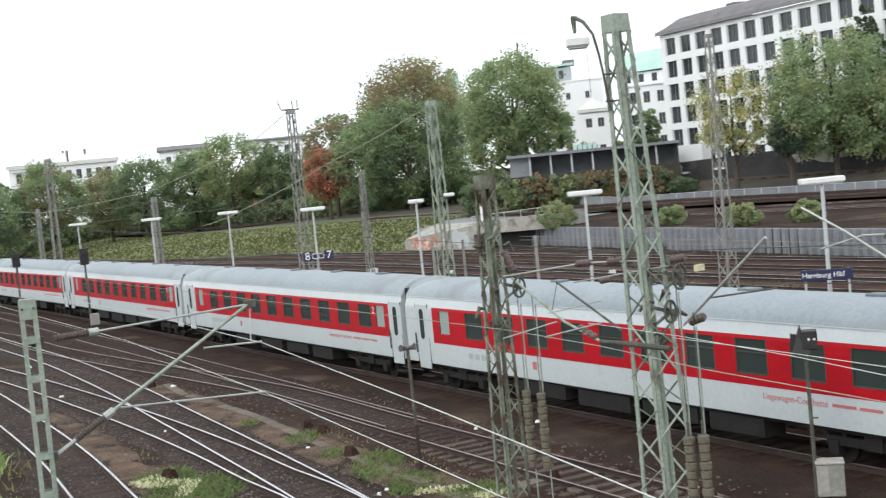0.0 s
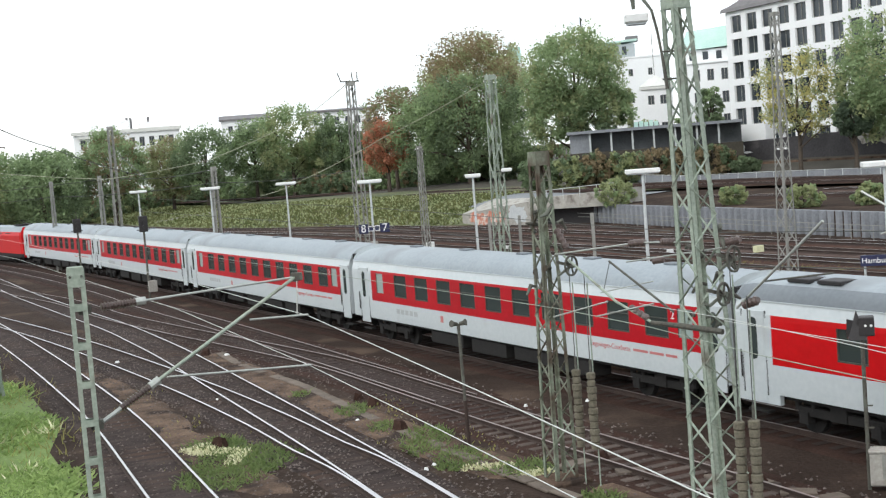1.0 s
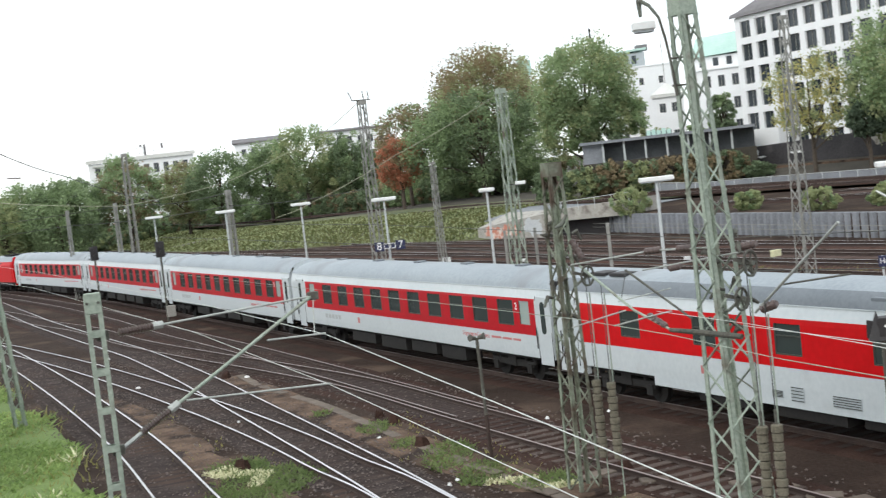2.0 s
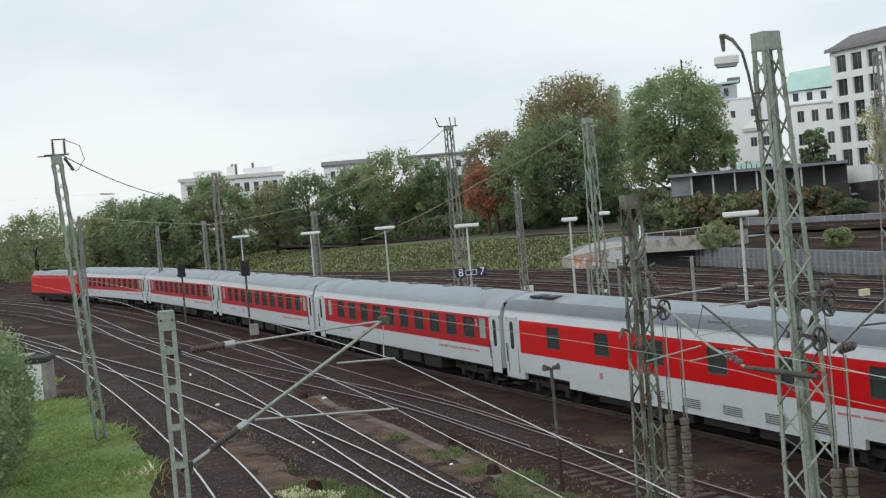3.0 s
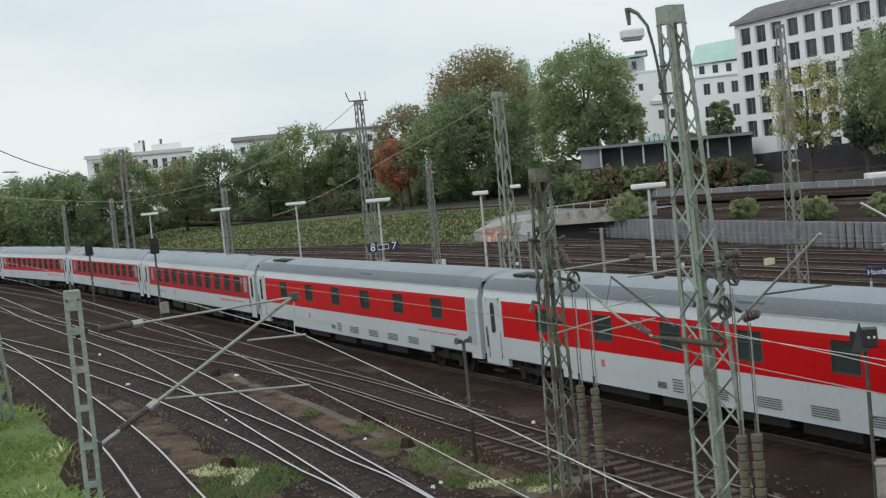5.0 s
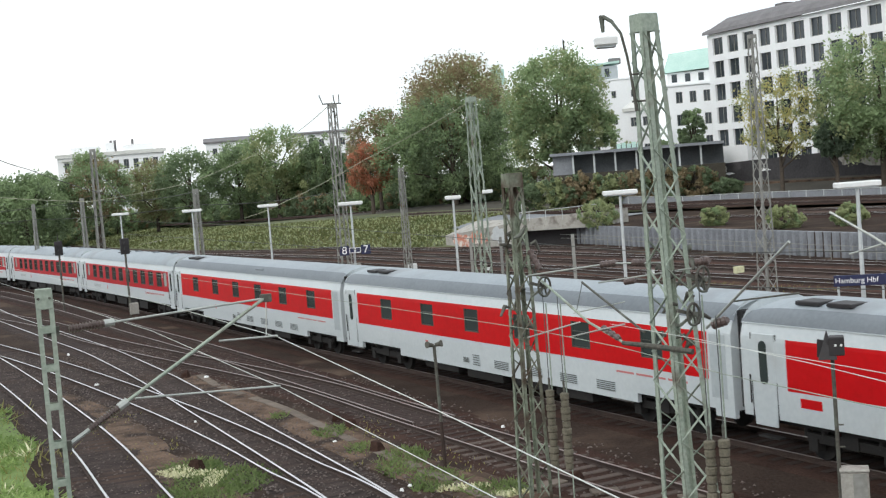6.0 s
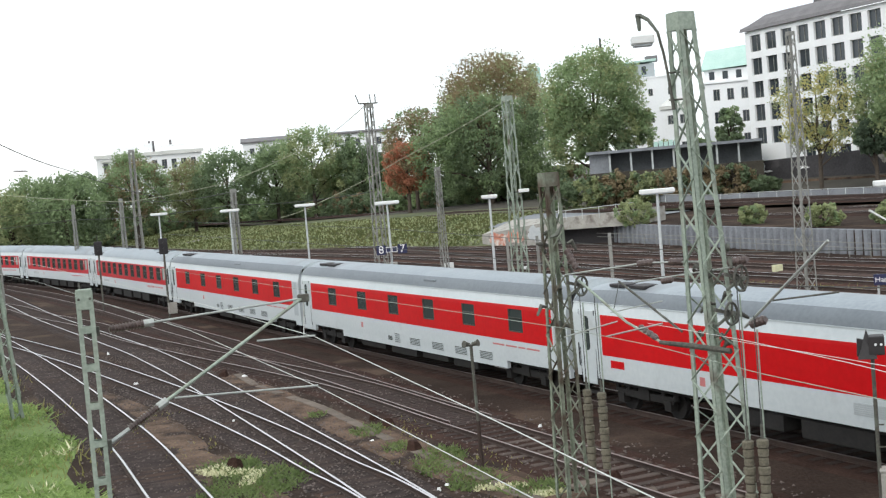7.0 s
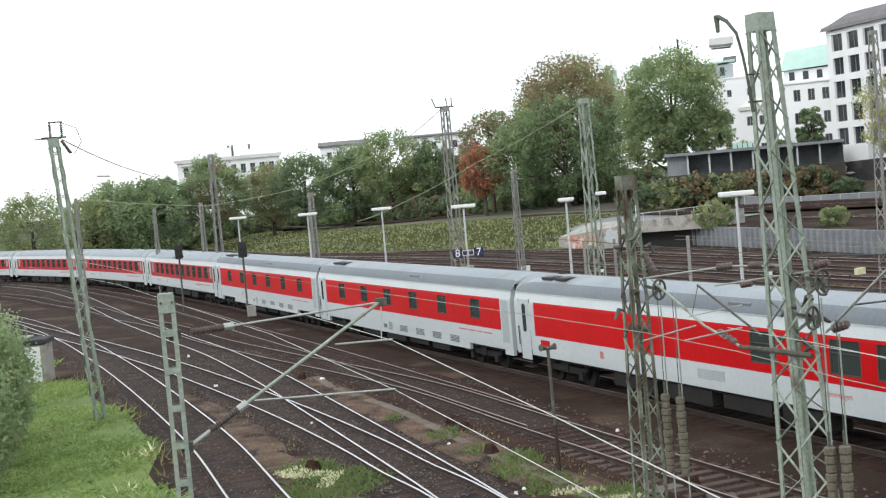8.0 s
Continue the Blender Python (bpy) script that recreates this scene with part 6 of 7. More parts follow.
def tree(x, y, blobs, mats, label, seed, size=0.55, clumps=130, per=42, trunk=0.28, kind="tree", name=None, mixture=0.25, z=None, far=1.0):
    """blobs: crown ellipsoids (dx, dy, z, rx, ry, rz). A second leaf colour takes the share named mixture of the clumps."""
    if far != 1.0:
        x, y, size, trunk = x * far, y * far, size * far ** 0.5, trunk * far
        blobs = [(a * far, b * far, 8.05 + (c - 8.05) * far, d * far, e * far, f * far) for a, b, c, d, e, f in blobs]
    g = (bank_height(x, y) if z is None else z) - 0.15
    r = thing(name or kind, pose(x, y, g), label, kind, "trees behind the yard")
    rg = np.random.default_rng(seed)
    bl = [(dx, dy, cz - g, rx, ry, rz) for dx, dy, cz, rx, ry, rz in blobs]
    clumps = int(clumps * 2.0)
    per = int(per * 1.6)
    V, F, C = leaves(rg, bl, clumps, per, size * 0.62)
    slots = np.repeat((rg.random(clumps) < mixture).astype(int), per) if len(mats) > 1 else None
    part("crown", leaf_mesh("crown", V, F, mats, slots), None, r)
    main = max(bl, key=lambda q: q[3] * q[5])
    top = main[2] + main[5] * 0.3
    tr = Mesh()
    pr = random.Random(seed)
    tr.tube([(0, 0, 0), (0.1 * pr.uniform(-1, 1), 0.1, top * 0.35), (main[0] * 0.5, main[1] * 0.5, top * 0.7), (main[0], main[1], top)], [trunk, trunk * 0.8, trunk * 0.55, trunk * 0.2], 9)
    part("trunk", tr, BARK, r)
    for k in range(min(9, clumps // 10)):
        c = C[pr.randrange(clumps)]
        zz = max(0.25 * top, min(0.85 * top, c[2] * 0.55))
        f = zz / top
        s0 = (main[0] * f, main[1] * f, zz)
        mid = ((s0[0] + c[0]) / 2, (s0[1] + c[1]) / 2, (zz + c[2]) / 2 + 0.4)
        part("limb", Mesh().tube([s0, mid, tuple(c)], [trunk * 0.4, trunk * 0.25, trunk * 0.06], 6), BARK, r)
    return r


tree(1.2, 173, [(0, 0, 16.5, 7.3, 6, 6.6), (-4.5, 0, 12.5, 4.5, 4, 4.5)], [LEAF_BROWN, LEAF_OLIVE], "large tree turning brown at the top", 1, clumps=300, per=46, mixture=0.45, trunk=0.45, far=1.17)
tree(-0.2, 166, [(0, 0, 11.8, 7.8, 5, 6.4), (-5.5, 0, 10, 4.5, 4, 5.0), (6, 0, 10.5, 4.5, 4, 5.2)], [LEAF_GREEN, LEAF_DARK], "broad dense green tree before a brown one", 2, clumps=230, per=46, mixture=0.4, trunk=0.45, far=1.17)
tree(13.9, 170, [(0, 0, 16.2, 6.5, 5.5, 6.0), (4.5, 0, 12.2, 3.2, 3, 3.0), (-2.5, 0, 11.8, 4.5, 4, 4.5)], [LEAF_GREEN, LEAF_OLIVE], "large round green tree beside white houses", 3, clumps=290, per=46, mixture=0.3, trunk=0.45)
tree(-9.9, 173, [(0, 0, 12.6, 4.2, 4, 4.3)], [LEAF_BROWN, LEAF_GREEN], "thin brownish tree beside dense ones", 4, clumps=70, per=40, mixture=0.3, far=1.17)
tree(-10.6, 166, [(0, 0, 9.2, 3.0, 2.6, 3.2)], [LEAF_RUST, LEAF_BROWN], "small rust-red autumn tree before the row", 5, clumps=80, per=40, mixture=0.25, size=0.45, far=1.17)
tree(-17.6, 177, [(0, 0, 10, 3.0, 3, 4.6)], [LEAF_DARK, LEAF_GREEN], "dark upright tree in a row", 6, clumps=80, far=1.28)
tree(-24.2, 178, [(0, 0, 11.2, 4.8, 4, 4.6), (3.5, 0, 8.5, 3.5, 3, 3.8)], [LEAF_OLIVE, LEAF_GREEN], "yellowish green tree in a row", 7, clumps=120, mixture=0.4, far=1.28)
tree(-20.8, 183, [(0, 0, 8.2, 3.6, 3, 4.6)], [LEAF_GREEN, LEAF_OLIVE], "green tree filling the row", 61, clumps=80, far=1.28)
tree(-13.6, 179, [(0, 0, 7.6, 3.0, 3, 4.4)], [LEAF_DARK, LEAF_GREEN], "dark green tree filling the row", 62, clumps=70, far=1.28)
tree(-29.8, 181, [(0, 0, 9.8, 4.2, 4, 4.6)], [LEAF_GREEN, LEAF_DARK], "green tree in a row", 8, clumps=90, far=1.28)
tree(-35.9, 177, [(0, 0, 9.2, 4.5, 4, 4.5)], [LEAF_DARK, LEAF_GREEN], "dark green tree in a row", 9, clumps=100, far=1.28)
tree(-41.5, 181, [(0, 0, 8.5, 4.0, 4, 4.2)], [LEAF_OLIVE, LEAF_BROWN], "olive tree in a row", 10, clumps=90, far=1.28)
tree(-47.8, 174, [(0, 0, 9.3, 4.8, 4, 5.0)], [LEAF_GREEN, LEAF_BROWN], "green tree with browning tips", 11, clumps=110, far=1.28)
tree(-54.5, 172, [(0, 0, 7.6, 4.2, 4, 4.4)], [LEAF_GREEN, LEAF_DARK], "green tree in a row", 12, clumps=90, far=1.28)
tree(-60.5, 170, [(0, 0, 7.4, 4.4, 4, 4.6)], [LEAF_GREEN, LEAF_OLIVE], "green tree in a row", 13, clumps=90, far=1.28)
tree(-46.8, 142, [(0, 0, 7.0, 4.4, 4, 4.4)], [LEAF_GREEN, LEAF_DARK], "bushy green tree beside the line", 14, clumps=110, far=1.50)
tree(-53.1, 142.5, [(0.0, 0.0, 6.0, 4.0, 4.0, 4.0)], [LEAF_OLIVE, LEAF_GREEN], "bushy olive tree beside the line", 15, clumps=100, far=1.50)
tree(-68.2, 160.9, [(0.0, 0.0, 6.1, 5.2, 4.0, 5.2)], [LEAF_OLIVE, LEAF_GREEN], "bushy green tree beside the line", 16, clumps=110, far=1.50)
tree(-88.4, 182.2, [(0.0, 0.0, 4.2, 6.0, 4.0, 5.8)], [LEAF_GREEN, LEAF_OLIVE], "bushy green tree beside the line", 17, clumps=110, far=1.35)
tree(-89.1, 183.2, [(0.0, 0.0, 5.3, 6.1, 4.0, 6.1)], [LEAF_GREEN, LEAF_DARK], "bushy green tree beside the line", 18, clumps=110, far=1.35)
tree(46.4, 142.5, [(0, 0, 13.6, 6.6, 6, 6.2), (3.5, -1, 9.5, 5, 4.5, 4.2), (-2.5, 0, 10.5, 4.8, 4.5, 4.6)], [LEAF_GREEN, LEAF_OLIVE], "large green tree above the dark wall", 19, clumps=200, per=48, mixture=0.25, trunk=0.4)
tree(36.2, 146, [(0, 0, 12.0, 4.6, 4, 4.2), (1, 0, 9.5, 5.0, 4, 3.0)], [LEAF_YELLOW, LEAF_OLIVE], "sparse yellowing tree before the office block", 20, clumps=85, per=26, mixture=0.4, size=0.45)
tree(52, 146, [(0, 0, 11, 3.4, 3.2, 5), (0, 0, 16, 2.2, 2, 4), (0, 0, 20, 1.0, 1, 2.6)], [LEAF_CONIFER, LEAF_DARK], "dark conifer behind a large tree", 21, clumps=130, kind="tree", name="conifer", mixture=0.2)
tree(31.8, 174, [(0, 0, 10.5, 1.8, 1.8, 3.4)], [LEAF_DARK, LEAF_GREEN], "slim dark tree by the white wing", 22, clumps=50)
tree(41, 141.5, [(0, 0, 8.2, 2.2, 2, 1.9)], [LEAF_CONIFER, LEAF_DARK], "dark shrub on top of the wall", 23, clumps=50, kind="shrub")
# undergrowth behind the upper track and along the foot of the far trees
HEDGE = Line([(9, 197), (-6, 207), (-31, 230), (-46, 249), (-58, 252), (-74, 238), (-95, 255), (-125, 290)])
k = 0
rg2 = random.Random(12)
for s_ in range(0, int(HEDGE.length), 3):
    for back in (0, 6):
        p = HEDGE.beside(s_ + rg2.uniform(-1, 1), back + rg2.uniform(-1, 1))
        h = rg2.uniform(1.2, 2.2) * (1.5 if back else 1)
        gz = bank_height(p.x, p.y)
        tree(p.x, p.y, [(0, 0, gz + h, 2.7, 2.3, h * 1.15)], [rg2.choice([LEAF_DARK, LEAF_GREEN]), rg2.choice([LEAF_GREEN, LEAF_OLIVE, LEAF_BROWN])], "dense green shrub under the trees", 40 + k, clumps=34, per=28, kind="shrub", trunk=0.12)
        k += 1
for x, y, h, w, mt in ((8.0, 161.5, 1.9, 2.6, LEAF_DARK), (11.5, 161.5, 1.8, 2.6, LEAF_OLIVE), (15, 161, 1.9, 2.6, LEAF_BROWN), (18.5, 160.5, 1.8, 2.6, LEAF_OLIVE), (22, 160, 1.9, 2.6, LEAF_BROWN), (25.5, 159.5, 2.0, 2.6, LEAF_BROWN), (29, 159, 1.9, 2.6, LEAF_BROWN), (32.5, 158, 0.9, 2.0, LEAF_DARK),
                       (17, 168, 3.5, 2.4, LEAF_DARK), (22, 168, 3.8, 2.6, LEAF_OLIVE), (27, 167, 3.2, 2.2, LEAF_GREEN)):
    gz = bank_height(x, y)
    tree(x, y, [(0, 0, gz + h, w, 1.8, h * 1.1)], [mt, LEAF_DARK], "rough shrub on the bank", 90 + k, clumps=45, per=30, kind="shrub", trunk=0.1)
    k += 1
for x, y, h, w in ((13.6, 127.4, 1.35, 2.0), (22.0, 112.6, 0.9, 1.35), (25.3, 101.8, 0.95, 1.5), (29.6, 99.1, 0.9, 1.4), (33.4, 88, 0.8, 1.4)):
    tree(x, y, [(0, 0, 1.55 + h * 0.85, w, w * 0.8, h)], [LEAF_OLIVE, LEAF_GREEN], "round green bush on the terrace", 120 + k, clumps=45, per=34, size=0.32, kind="shrub", trunk=0.08, z=1.6)
    k += 1


# dark line insulator hanging in a thin wire
di = thing("line_insulator", pose(-34.3, 95, 10.78), "dark rod insulator in a thin overhead wire", "insulator")
part("rod", rod_insulator(Mesh(), (-0.5, 0, 0.04), (0.5, 0, -0.04), 0.06, 8), INSUL, di)
wire([(-60, 95, 11.2), (-34.8, 95, 10.82)], 0.002, WIRE_DARK, "hair-thin wire holding an insulator")
wire([(-33.8, 95, 10.74), (-8.2, 93, 12.9)], 0.002, WIRE_DARK, "hair-thin wire holding an insulator")


DUCT = material("earthy_duct_concrete", (0.085, 0.066, 0.052), (0.19, 0.155, 0.125), 0.95, scale=1.5, fine=16, bump=0.3, per_object=0.4)


# ---- plants and clutter between the tracks ----
def tufts(name, spots, n, h, mt, label, seed, spread=0.05, lean=0.5):
    """Blades in many small tufts inside rounded patches (x, y, rx, ry)."""
    rg = np.random.default_rng(seed)
    area = np.array([s[2] * s[3] for s in spots])
    pk = rg.choice(len(spots), n, p=area / area.sum())
    S = np.array(spots)[pk]
    a, q = rg.uniform(0, 2 * np.pi, n), np.sqrt(rg.random(n)) * (0.85 + 0.25 * rg.random(n))
    P = np.stack([S[:, 0] + S[:, 2] * q * np.cos(a), S[:, 1] + S[:, 3] * q * np.sin(a), np.full(n, BED_Z - 0.02)], 1)
    b = rg.uniform(0, 2 * np.pi, n)
    w = rg.uniform(0.5, 1.2, n) * spread
    hh = h * rg.uniform(0.4, 1.2, n)
    side = np.stack([np.cos(b) * w, np.sin(b) * w, np.zeros(n)], 1)
    tip = np.stack([rg.normal(size=n) * lean * hh, rg.normal(size=n) * lean * hh, hh], 1)
    V = np.stack([P - side, P + side, P + side * 0.7 + tip * 0.6, P + tip], 1).reshape(-1, 3)
    F = np.arange(4 * n).reshape(-1, 4)
    ob = new(name, leaf_mesh(name, V, F, [mt]))
    return tagged(ob, label, "plants", kind="stuff")


def patch(name, pts, mt, label, z=0.02):
    """A thin mound of soil with an uneven outline."""
    m = Mesh()
    c = Vector((sum(p[0] for p in pts) / len(pts), sum(p[1] for p in pts) / len(pts), 0))
    ln = Line(list(pts) + [pts[0]], 0.6)
    rim = [ln.at(ln.length * k / 48) for k in range(48)]
    r = random.Random(len(pts))
    rim = [p + (p - c).normalized() * r.uniform(-0.25, 0.25) for p in rim]
    rings = []
    for f, h in ((1.0, -0.03), (0.94, z * 0.6), (0.75, z), (0.4, z)):
        rings.append([c + (p - c) * f + Vector((0, 0, BED_Z + h)) for p in rim])
    m.strip(rings, closed=True)
    m.add(rings[-1], [tuple(range(48))])
    return solid(name, m, mt, label, "ground patch", kind="structure", smooth=True)


BANK_OUTLINE = [(-8.9, 27), (-10.7, 33), (-13.3, 39), (-15.2, 45), (-18.6, 51.5), (-23.6, 59), (-29.5, 67), (-36, 77), (-45, 90), (-60, 100), (-66, 80), (-50, 55), (-36, 36), (-22, 22), (-12, 20)]
patch("grass_bank", BANK_OUTLINE, GREENSOIL, "lush green grass bank beside the curve", 0.10)
tufts("grass", [(-11.6, 29.5, 2.4, 3.0), (-14.0, 33, 3.1, 4.5), (-17.5, 41, 3.1, 5), (-21.8, 49, 3.7, 5), (-27.3, 57, 4.6, 6), (-35, 67, 6, 8), (-21, 38, 5, 8), (-46, 80, 8, 10)], 100000, 0.2, GRASS, "leafy fresh green growth on the bank", 1, 0.095, 1.2)
tufts("dry_grass", [(-15, 40, 2.2, 5), (-20, 49, 3, 5), (-26, 58, 4, 6)], 900, 0.35, DRYGRASS, "yellow stalks in the grass bank", 2, 0.03)
tufts("grass", [(-7.1, 36.3, 1.5, 1.9), (-8.4, 38.6, 0.9, 0.9), (-7.4, 34.2, 1.2, 1.4), (-2.0, 37.2, 0.75, 1.9), (-4.6, 42.3, 0.5, 1.1), (-3.4, 39.4, 0.4, 0.9), (-1.0, 34.6, 0.7, 1.3), (-6.8, 45.9, 0.3, 0.6), (0.6, 33, 0.8, 0.9), (2.3, 29.6, 0.5, 0.9)], 6500, 0.17, WEEDS, "weeds growing between the tracks", 3, 0.05, 0.9)
tufts("dry_weeds", [(-10.3, 41.5, 0.9, 2.4), (-7.9, 37.5, 1.8, 3.0), (-3.4, 41.0, 1.0, 4.0), (-0.6, 35.8, 1.2, 3.0), (-13, 47.2, 0.7, 2.6), (13.5, 80, 4, 2), (19, 74.5, 4, 2.5)], 1300, 0.12, DRYGRASS, "dry stalks and weeds on the ballast", 4, 0.03)
tufts("flowers", [(-8.7, 37.9, 0.55, 0.6), (-8.0, 37.3, 0.9, 0.35), (-7.4, 36.4, 0.25, 0.9), (-0.3, 33.4, 0.7, 0.3), (0.9, 32.4, 0.5, 0.3)], 1700, 0.15, FLOWER, "cream flowering weeds between tracks", 5, 0.06, 0.5)
tufts("flowers", [(-14.8, 42.2, 0.5, 0.8), (-15.8, 41, 0.3, 0.5), (-13.4, 36.5, 0.5, 0.8)], 60, 0.35, FLOWER, "cream flower heads in the grass", 6, 0.05, 0.8)
patch("dirt_strip", [(-12.2, 43.8), (-13.6, 47.5), (-15.8, 52.0), (-18.2, 56.4), (-16.4, 54.6), (-12.9, 48.4), (-10.8, 44.4), (-9.8, 41.8), (-10.9, 41.2)], DIRT, "brown dirt between two bright tracks", 0.05)
patch("weed_patch", [(-10.8, 42.5), (-9.2, 40.5), (-7.4, 36.6), (-5.2, 32.8), (-6.0, 32.2), (-8.0, 34.6), (-9.6, 38.2), (-11.0, 41.4)], DIRT, "dry weedy strip between two tracks", 0.05)
patch("dirt_strip", [(-12.4, 58.8), (-9.6, 53.6), (-6.6, 47.6), (-3.8, 42.2), (-1.4, 37.6), (1.2, 32.4), (0.2, 31.8), (-2.6, 36.0), (-4.8, 40.4), (-7.8, 46.4), (-10.8, 52.6), (-12.9, 57.6)], DIRT, "grey dirt strip with a cable duct", 0.05)
patch("dirt_strip", [(2.6, 31.2), (5.2, 26.6), (7.4, 22.4), (6.8, 21.6), (4.4, 25.6), (2.0, 30.4)], DIRT, "trodden dirt around a mast foot", 0.04)


def scrap(m, x, y, r, seed):
    q = random.Random(seed)
    n = 6
    z = BED_Z
    lo = [(x + r * math.cos(2 * math.pi * k / n) * q.uniform(0.6, 1.2), y + r * math.sin(2 * math.pi * k / n) * q.uniform(0.6, 1.2), z) for k in range(n)]
    hi = [(x + (p[0] - x) * 0.6, y + (p[1] - y) * 0.6, z + r * q.uniform(0.6, 1.1)) for p in lo]
    return m.strip([lo, hi], closed=True).add(hi, [tuple(range(n))])


rs = random.Random(21)
for x, y, r in ((-16.4, 57.2, 0.13), (-9.8, 46.1, 0.1), (5.2, 31.6, 0.12), (6.3, 29.3, 0.1), (1.0, 41.0, 0.1), (-11.4, 56.6, 0.16), (3.0, 41.2, 0.09), (-4.3, 40.6, 0.1), (7.1, 27.2, 0.13), (-21.3, 69.5, 0.13), (-1.9, 33.7, 0.09), (-1.7, 34.2, 0.07)):
    solid("litter", scrap(Mesh(), x, y, r, rs.randrange(999)), LAMPWHITE, "small crumpled white scrap on the ballast", "litter", "litter scraps")
for x, y, r in ((-12.5, 57.6, 0.32), (-4.6, 44.4, 0.25), (-4.0, 43.2, 0.3), (-2.9, 38.9, 0.3), (2.6, 33.4, 0.28), (5.8, 30.0, 0.4), (-8.15, 38.2, 0.3)):
    solid("stone_lump", scrap(Mesh(), x, y, r, rs.randrange(999)), RUST_BALLAST, "rusty brown lump lying between tracks", "stone", "lumps on the ground")


def cable_duct():
    root = tagged(new("cable_duct"), "row of grey concrete cable duct lids", "cable duct", kind="structure")
    ln = Line([(-11.9, 57.6), (-10.0, 53.3), (-6.8, 47.4), (-4.2, 41.6), (-2.2, 37.4), (0.4, 32.2), (3.4, 27.0)])
    lid = Mesh().box(-0.19, 0.19, -0.48, 0.48, 0, 0.06, bevel=0.015).mesh("lid", DUCT)
    s = 0.5
    q = random.Random(8)
    while s < ln.length:
        if q.random() > 0.12:
            p, w = ln.at(s), ln.way(s)
            part("lid", lid, None, root, at=pose(p.x, p.y, BED_Z + q.uniform(-0.01, 0.03), q.uniform(-2, 2), q.uniform(-2, 2), math.degrees(math.atan2(w.y, w.x)) - 90 + q.uniform(-3, 3)))
        s += 1.0


cable_duct()

# slabs near the masts
for x, y, a, w in ((5.3, 30.8, 12, 0.9), (5.9, 30.0, 30, 0.7), (6.6, 29.0, -12, 0.8), (7.2, 28.4, 20, 0.6), (3.2, 31.9, 5, 0.7), (1.9, 33.0, 40, 1.0)):
    solid("concrete_slab", Mesh().box(-w / 2, w / 2, -0.2, 0.2, 0, 0.09, bevel=0.02), DUCT, "loose earthy concrete slab on the ballast", "slab", "loose slabs", at=pose(x, y, BED_Z + 0.01, 2, 1, a))

# graffitied concrete hut in the grass
hut = thing("concrete_hut", pose(-27.5, 63.6, -0.2, 0, 0, 10), "small graffitied concrete hut in the grass", "hut")
part("body", Mesh().box(-1.1, 0.78, -0.9, 0.9, 0, 1.98, bevel=0.04), CONCRETE, hut)
part("roof", Mesh().box(-1.2, 0.88, -1.0, 1.0, 1.98, 2.25, bevel=0.05), DARKWALL, hut)
part("roof_slab", Mesh().box(-1.1, -0.1, -0.95, 0.95, 2.25, 2.36, bevel=0.03), CONCRETE, hut)
part("painted_face", Mesh().box(-1.02, 0.55, -0.906, -0.9, 0.1, 1.9), PLASTER, hut, "whitish painted side")
gp = Mesh()
gp.tube([(-0.85, -0.915, 1.3), (-0.5, -0.915, 1.75), (-0.1, -0.915, 1.72), (0.15, -0.915, 1.78)], 0.035, 5)
gp.tube([(-0.35, -0.915, 0.4), (-0.35, -0.915, 0.8), (-0.15, -0.915, 1.0), (0.0, -0.915, 0.85), (0.0, -0.915, 0.4)], 0.045, 5)
part("tag", gp, INK_GREY, hut)

# tall shrub at the edge of the bank
for x, y, h, w, sd in ((-19.9, 41.2, 2.6, 1.7, 301), (-21.8, 45.5, 2.6, 1.9, 302), (-25.2, 51.5, 2.5, 2.0, 303), (-18.6, 37.0, 2.2, 1.7, 304), (-29.5, 58, 2.4, 2.0, 305)):
    tree(x, y, [(0, 0, h - 0.1, w, w, h)], [LEAF_GREEN, LEAF_OLIVE], "leafy green shrub on the grass bank", sd, clumps=110, per=44, size=0.2, kind="shrub", trunk=0.07, z=-0.1)

# yard clutter beyond the train
for x, y, mt, sz in ((18.3, 86.5, FLOWER, 0.45), (13.1, 90.5, LAMPWHITE, 0.3), (-4.2, 113, LAMPWHITE, 0.5), (29.4, 93, FLOWER, 0.5), (2.2, 104, LAMPWHITE, 0.35), (-9.5, 118, CONCRETE, 0.6)):
    b = thing("point_machine", pose(x, y, -0.2, 0, 0, 30), "small pale box beside the yard tracks", "point machine", "yard boxes")
    part("case", Mesh().box(-sz * 0.7, sz * 0.7, -sz * 0.4, sz * 0.4, 0, sz * 0.9, bevel=0.04), mt, b)
    part("lid", Mesh().box(-sz * 0.74, sz * 0.74, -sz * 0.44, sz * 0.44, sz * 0.9, sz * 1.0, bevel=0.02), mt, b)


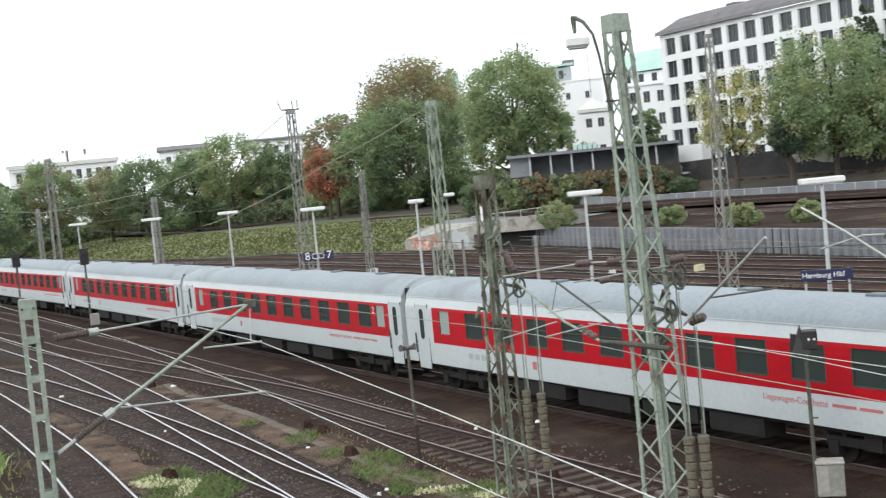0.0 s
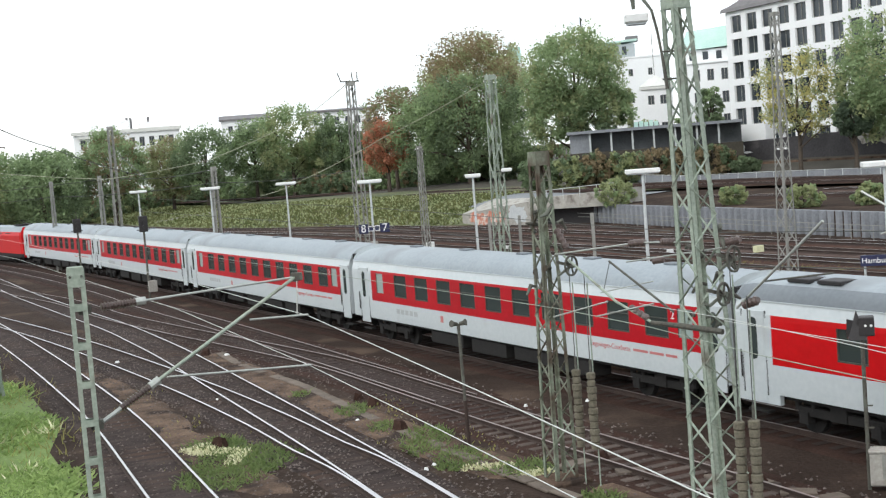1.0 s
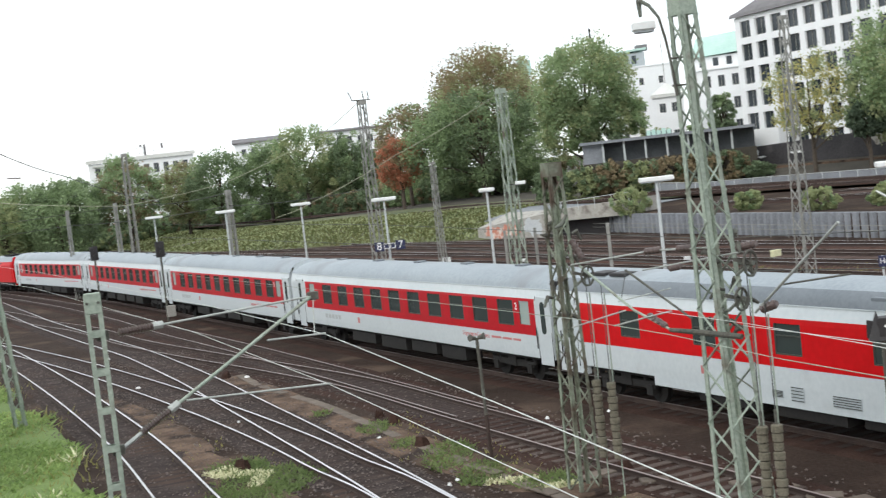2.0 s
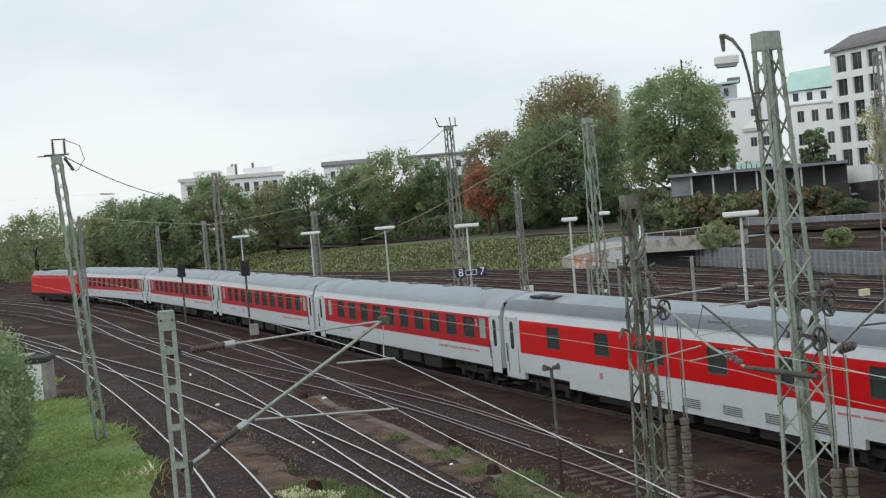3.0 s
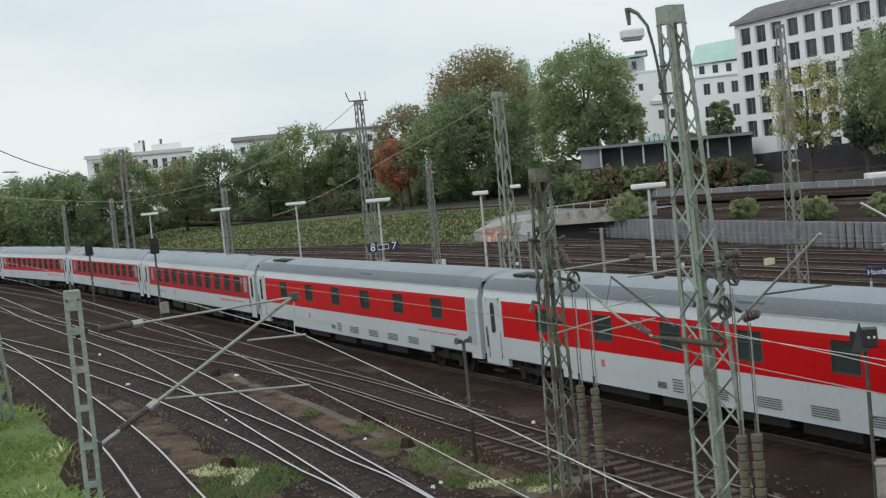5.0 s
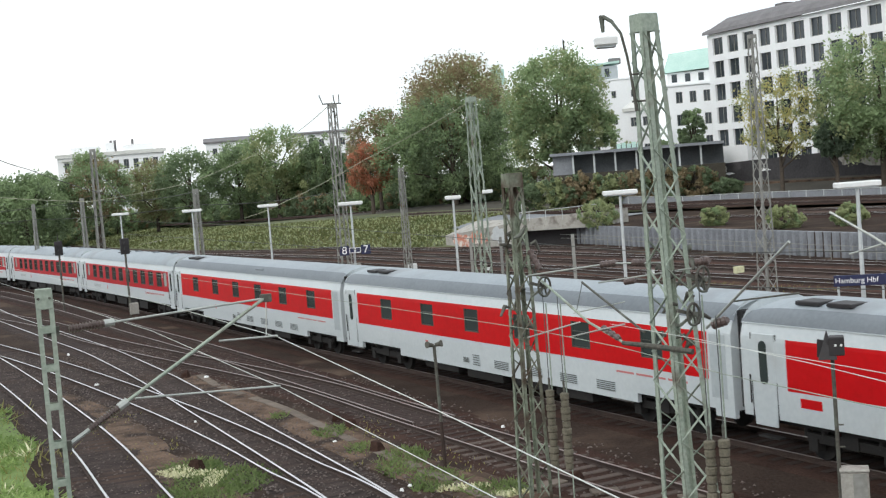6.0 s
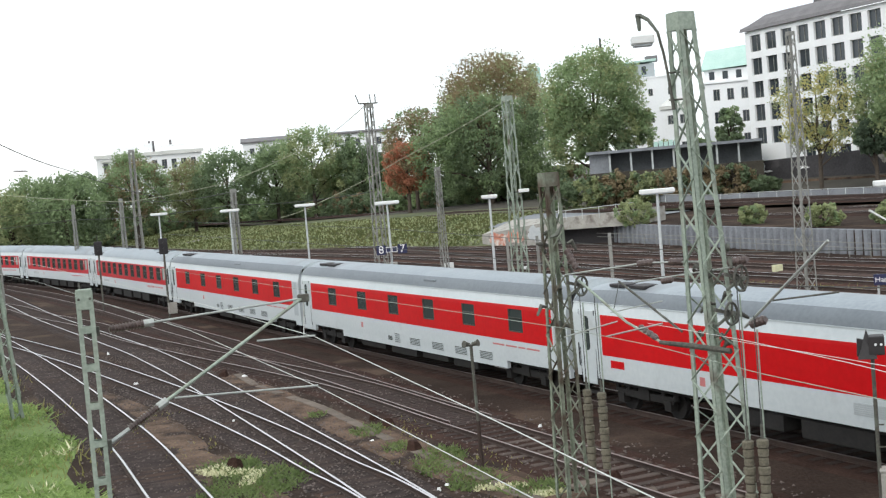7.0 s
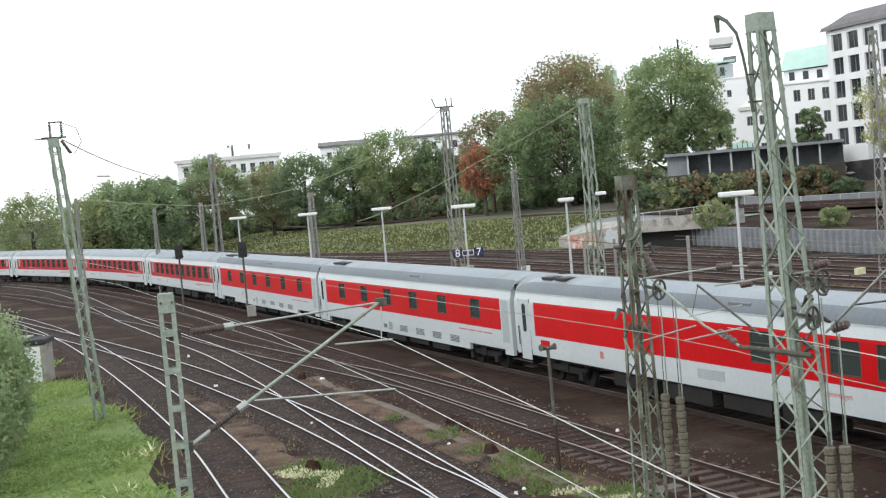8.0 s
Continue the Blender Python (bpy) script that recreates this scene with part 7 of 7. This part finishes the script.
def ballast_stones():
    """Loose stones along the near tracks."""
    rg = np.random.default_rng(5)
    cen = []
    for ln, s0, s1 in ((T1, 22, 70), (T2, 16, 60), (T3, 16, 60), (T4, 14, 70)):
        for k in range(2600):
            s = rg.uniform(s0, s1)
            p = ln.beside(s, rg.uniform(-2.3, 2.3))
            cen.append((p.x, p.y))
    C = np.array(cen)
    n = len(C)
    base = np.array([(1, 0, 0), (-0.5, 0.87, 0), (-0.5, -0.87, 0), (0.1, 0.05, 0.8)])
    r = rg.uniform(0.025, 0.06, n)
    a = rg.uniform(0, 6.28, n)
    X = base[None, :, 0] * np.cos(a)[:, None] - base[None, :, 1] * np.sin(a)[:, None]
    Y = base[None, :, 0] * np.sin(a)[:, None] + base[None, :, 1] * np.cos(a)[:, None]
    V = np.stack([C[:, :1] + X * r[:, None], C[:, 1:] + Y * r[:, None], BED_Z + 0.045 + base[None, :, 2] * r[:, None] + np.zeros((n, 4))], 2).reshape(-1, 3)
    k = np.arange(n)[:, None] * 4
    F = np.concatenate([k + np.array([[0, 1, 3]]), k + np.array([[1, 2, 3]]), k + np.array([[2, 0, 3]])])
    tagged(new("ballast_stones", leaf_mesh("ballast_stones", V, F, [STONE])), "loose brown and grey ballast stones", "ballast", kind="stuff")


STONE = material("ballast_stone", (0.035, 0.026, 0.023), (0.19, 0.155, 0.14), 0.9, scale=1.0, fine=10, bump=0, per_island=0.9)
ballast_stones()


def bank_weeds():
    """Low weeds and grasses all over the meadow bank and the terrace edge."""
    rg = np.random.default_rng(31)
    spots = []
    s_near, s_far = edge_s(20), edge_s(-75)
    table = [(s_near + (s_far - s_near) * k / 200) for k in range(201)]
    table = [(EDGE.at(s), bank_at(s)) for s in table]
    for k in range(40000):
        e, pr = table[rg.integers(201)]
        off = rg.uniform(0.5, 17)
        if -6 < e.x < 22 and (off > 6.5 or e.x > -2):
            continue
        along = rg.uniform(-0.7, 0.7)
        z = float(np.interp(off, [q[0] for q in pr], [q[1] for q in pr]))
        spots.append((e.x + OUT.x * off - 0.6 * along, e.y + OUT.y * off + 0.8 * along, z - 0.03))
    P = np.array(spots)
    n = len(P)
    a = rg.uniform(0, 2 * np.pi, n)
    w, h = rg.uniform(0.06, 0.17, n), rg.uniform(0.08, 0.38, n)
    side = np.stack([np.cos(a) * w, np.sin(a) * w, np.zeros(n)], 1)
    tip = np.stack([rg.normal(size=n) * 0.15, rg.normal(size=n) * 0.15, h], 1)
    V = np.stack([P - side, P + side, P + side * 0.8 + tip, P - side * 0.6 + tip * 1.1], 1).reshape(-1, 3)
    F = np.arange(4 * n).reshape(-1, 4)
    slots = (rg.random(n) < 0.35).astype(int)
    tagged(new("bank_weeds", leaf_mesh("bank_weeds", V, F, [BANKWEED, LEAF_OLIVE], slots)), "olive and yellow weeds covering the far bank", "plants", kind="stuff")


bank_weeds()


motions()
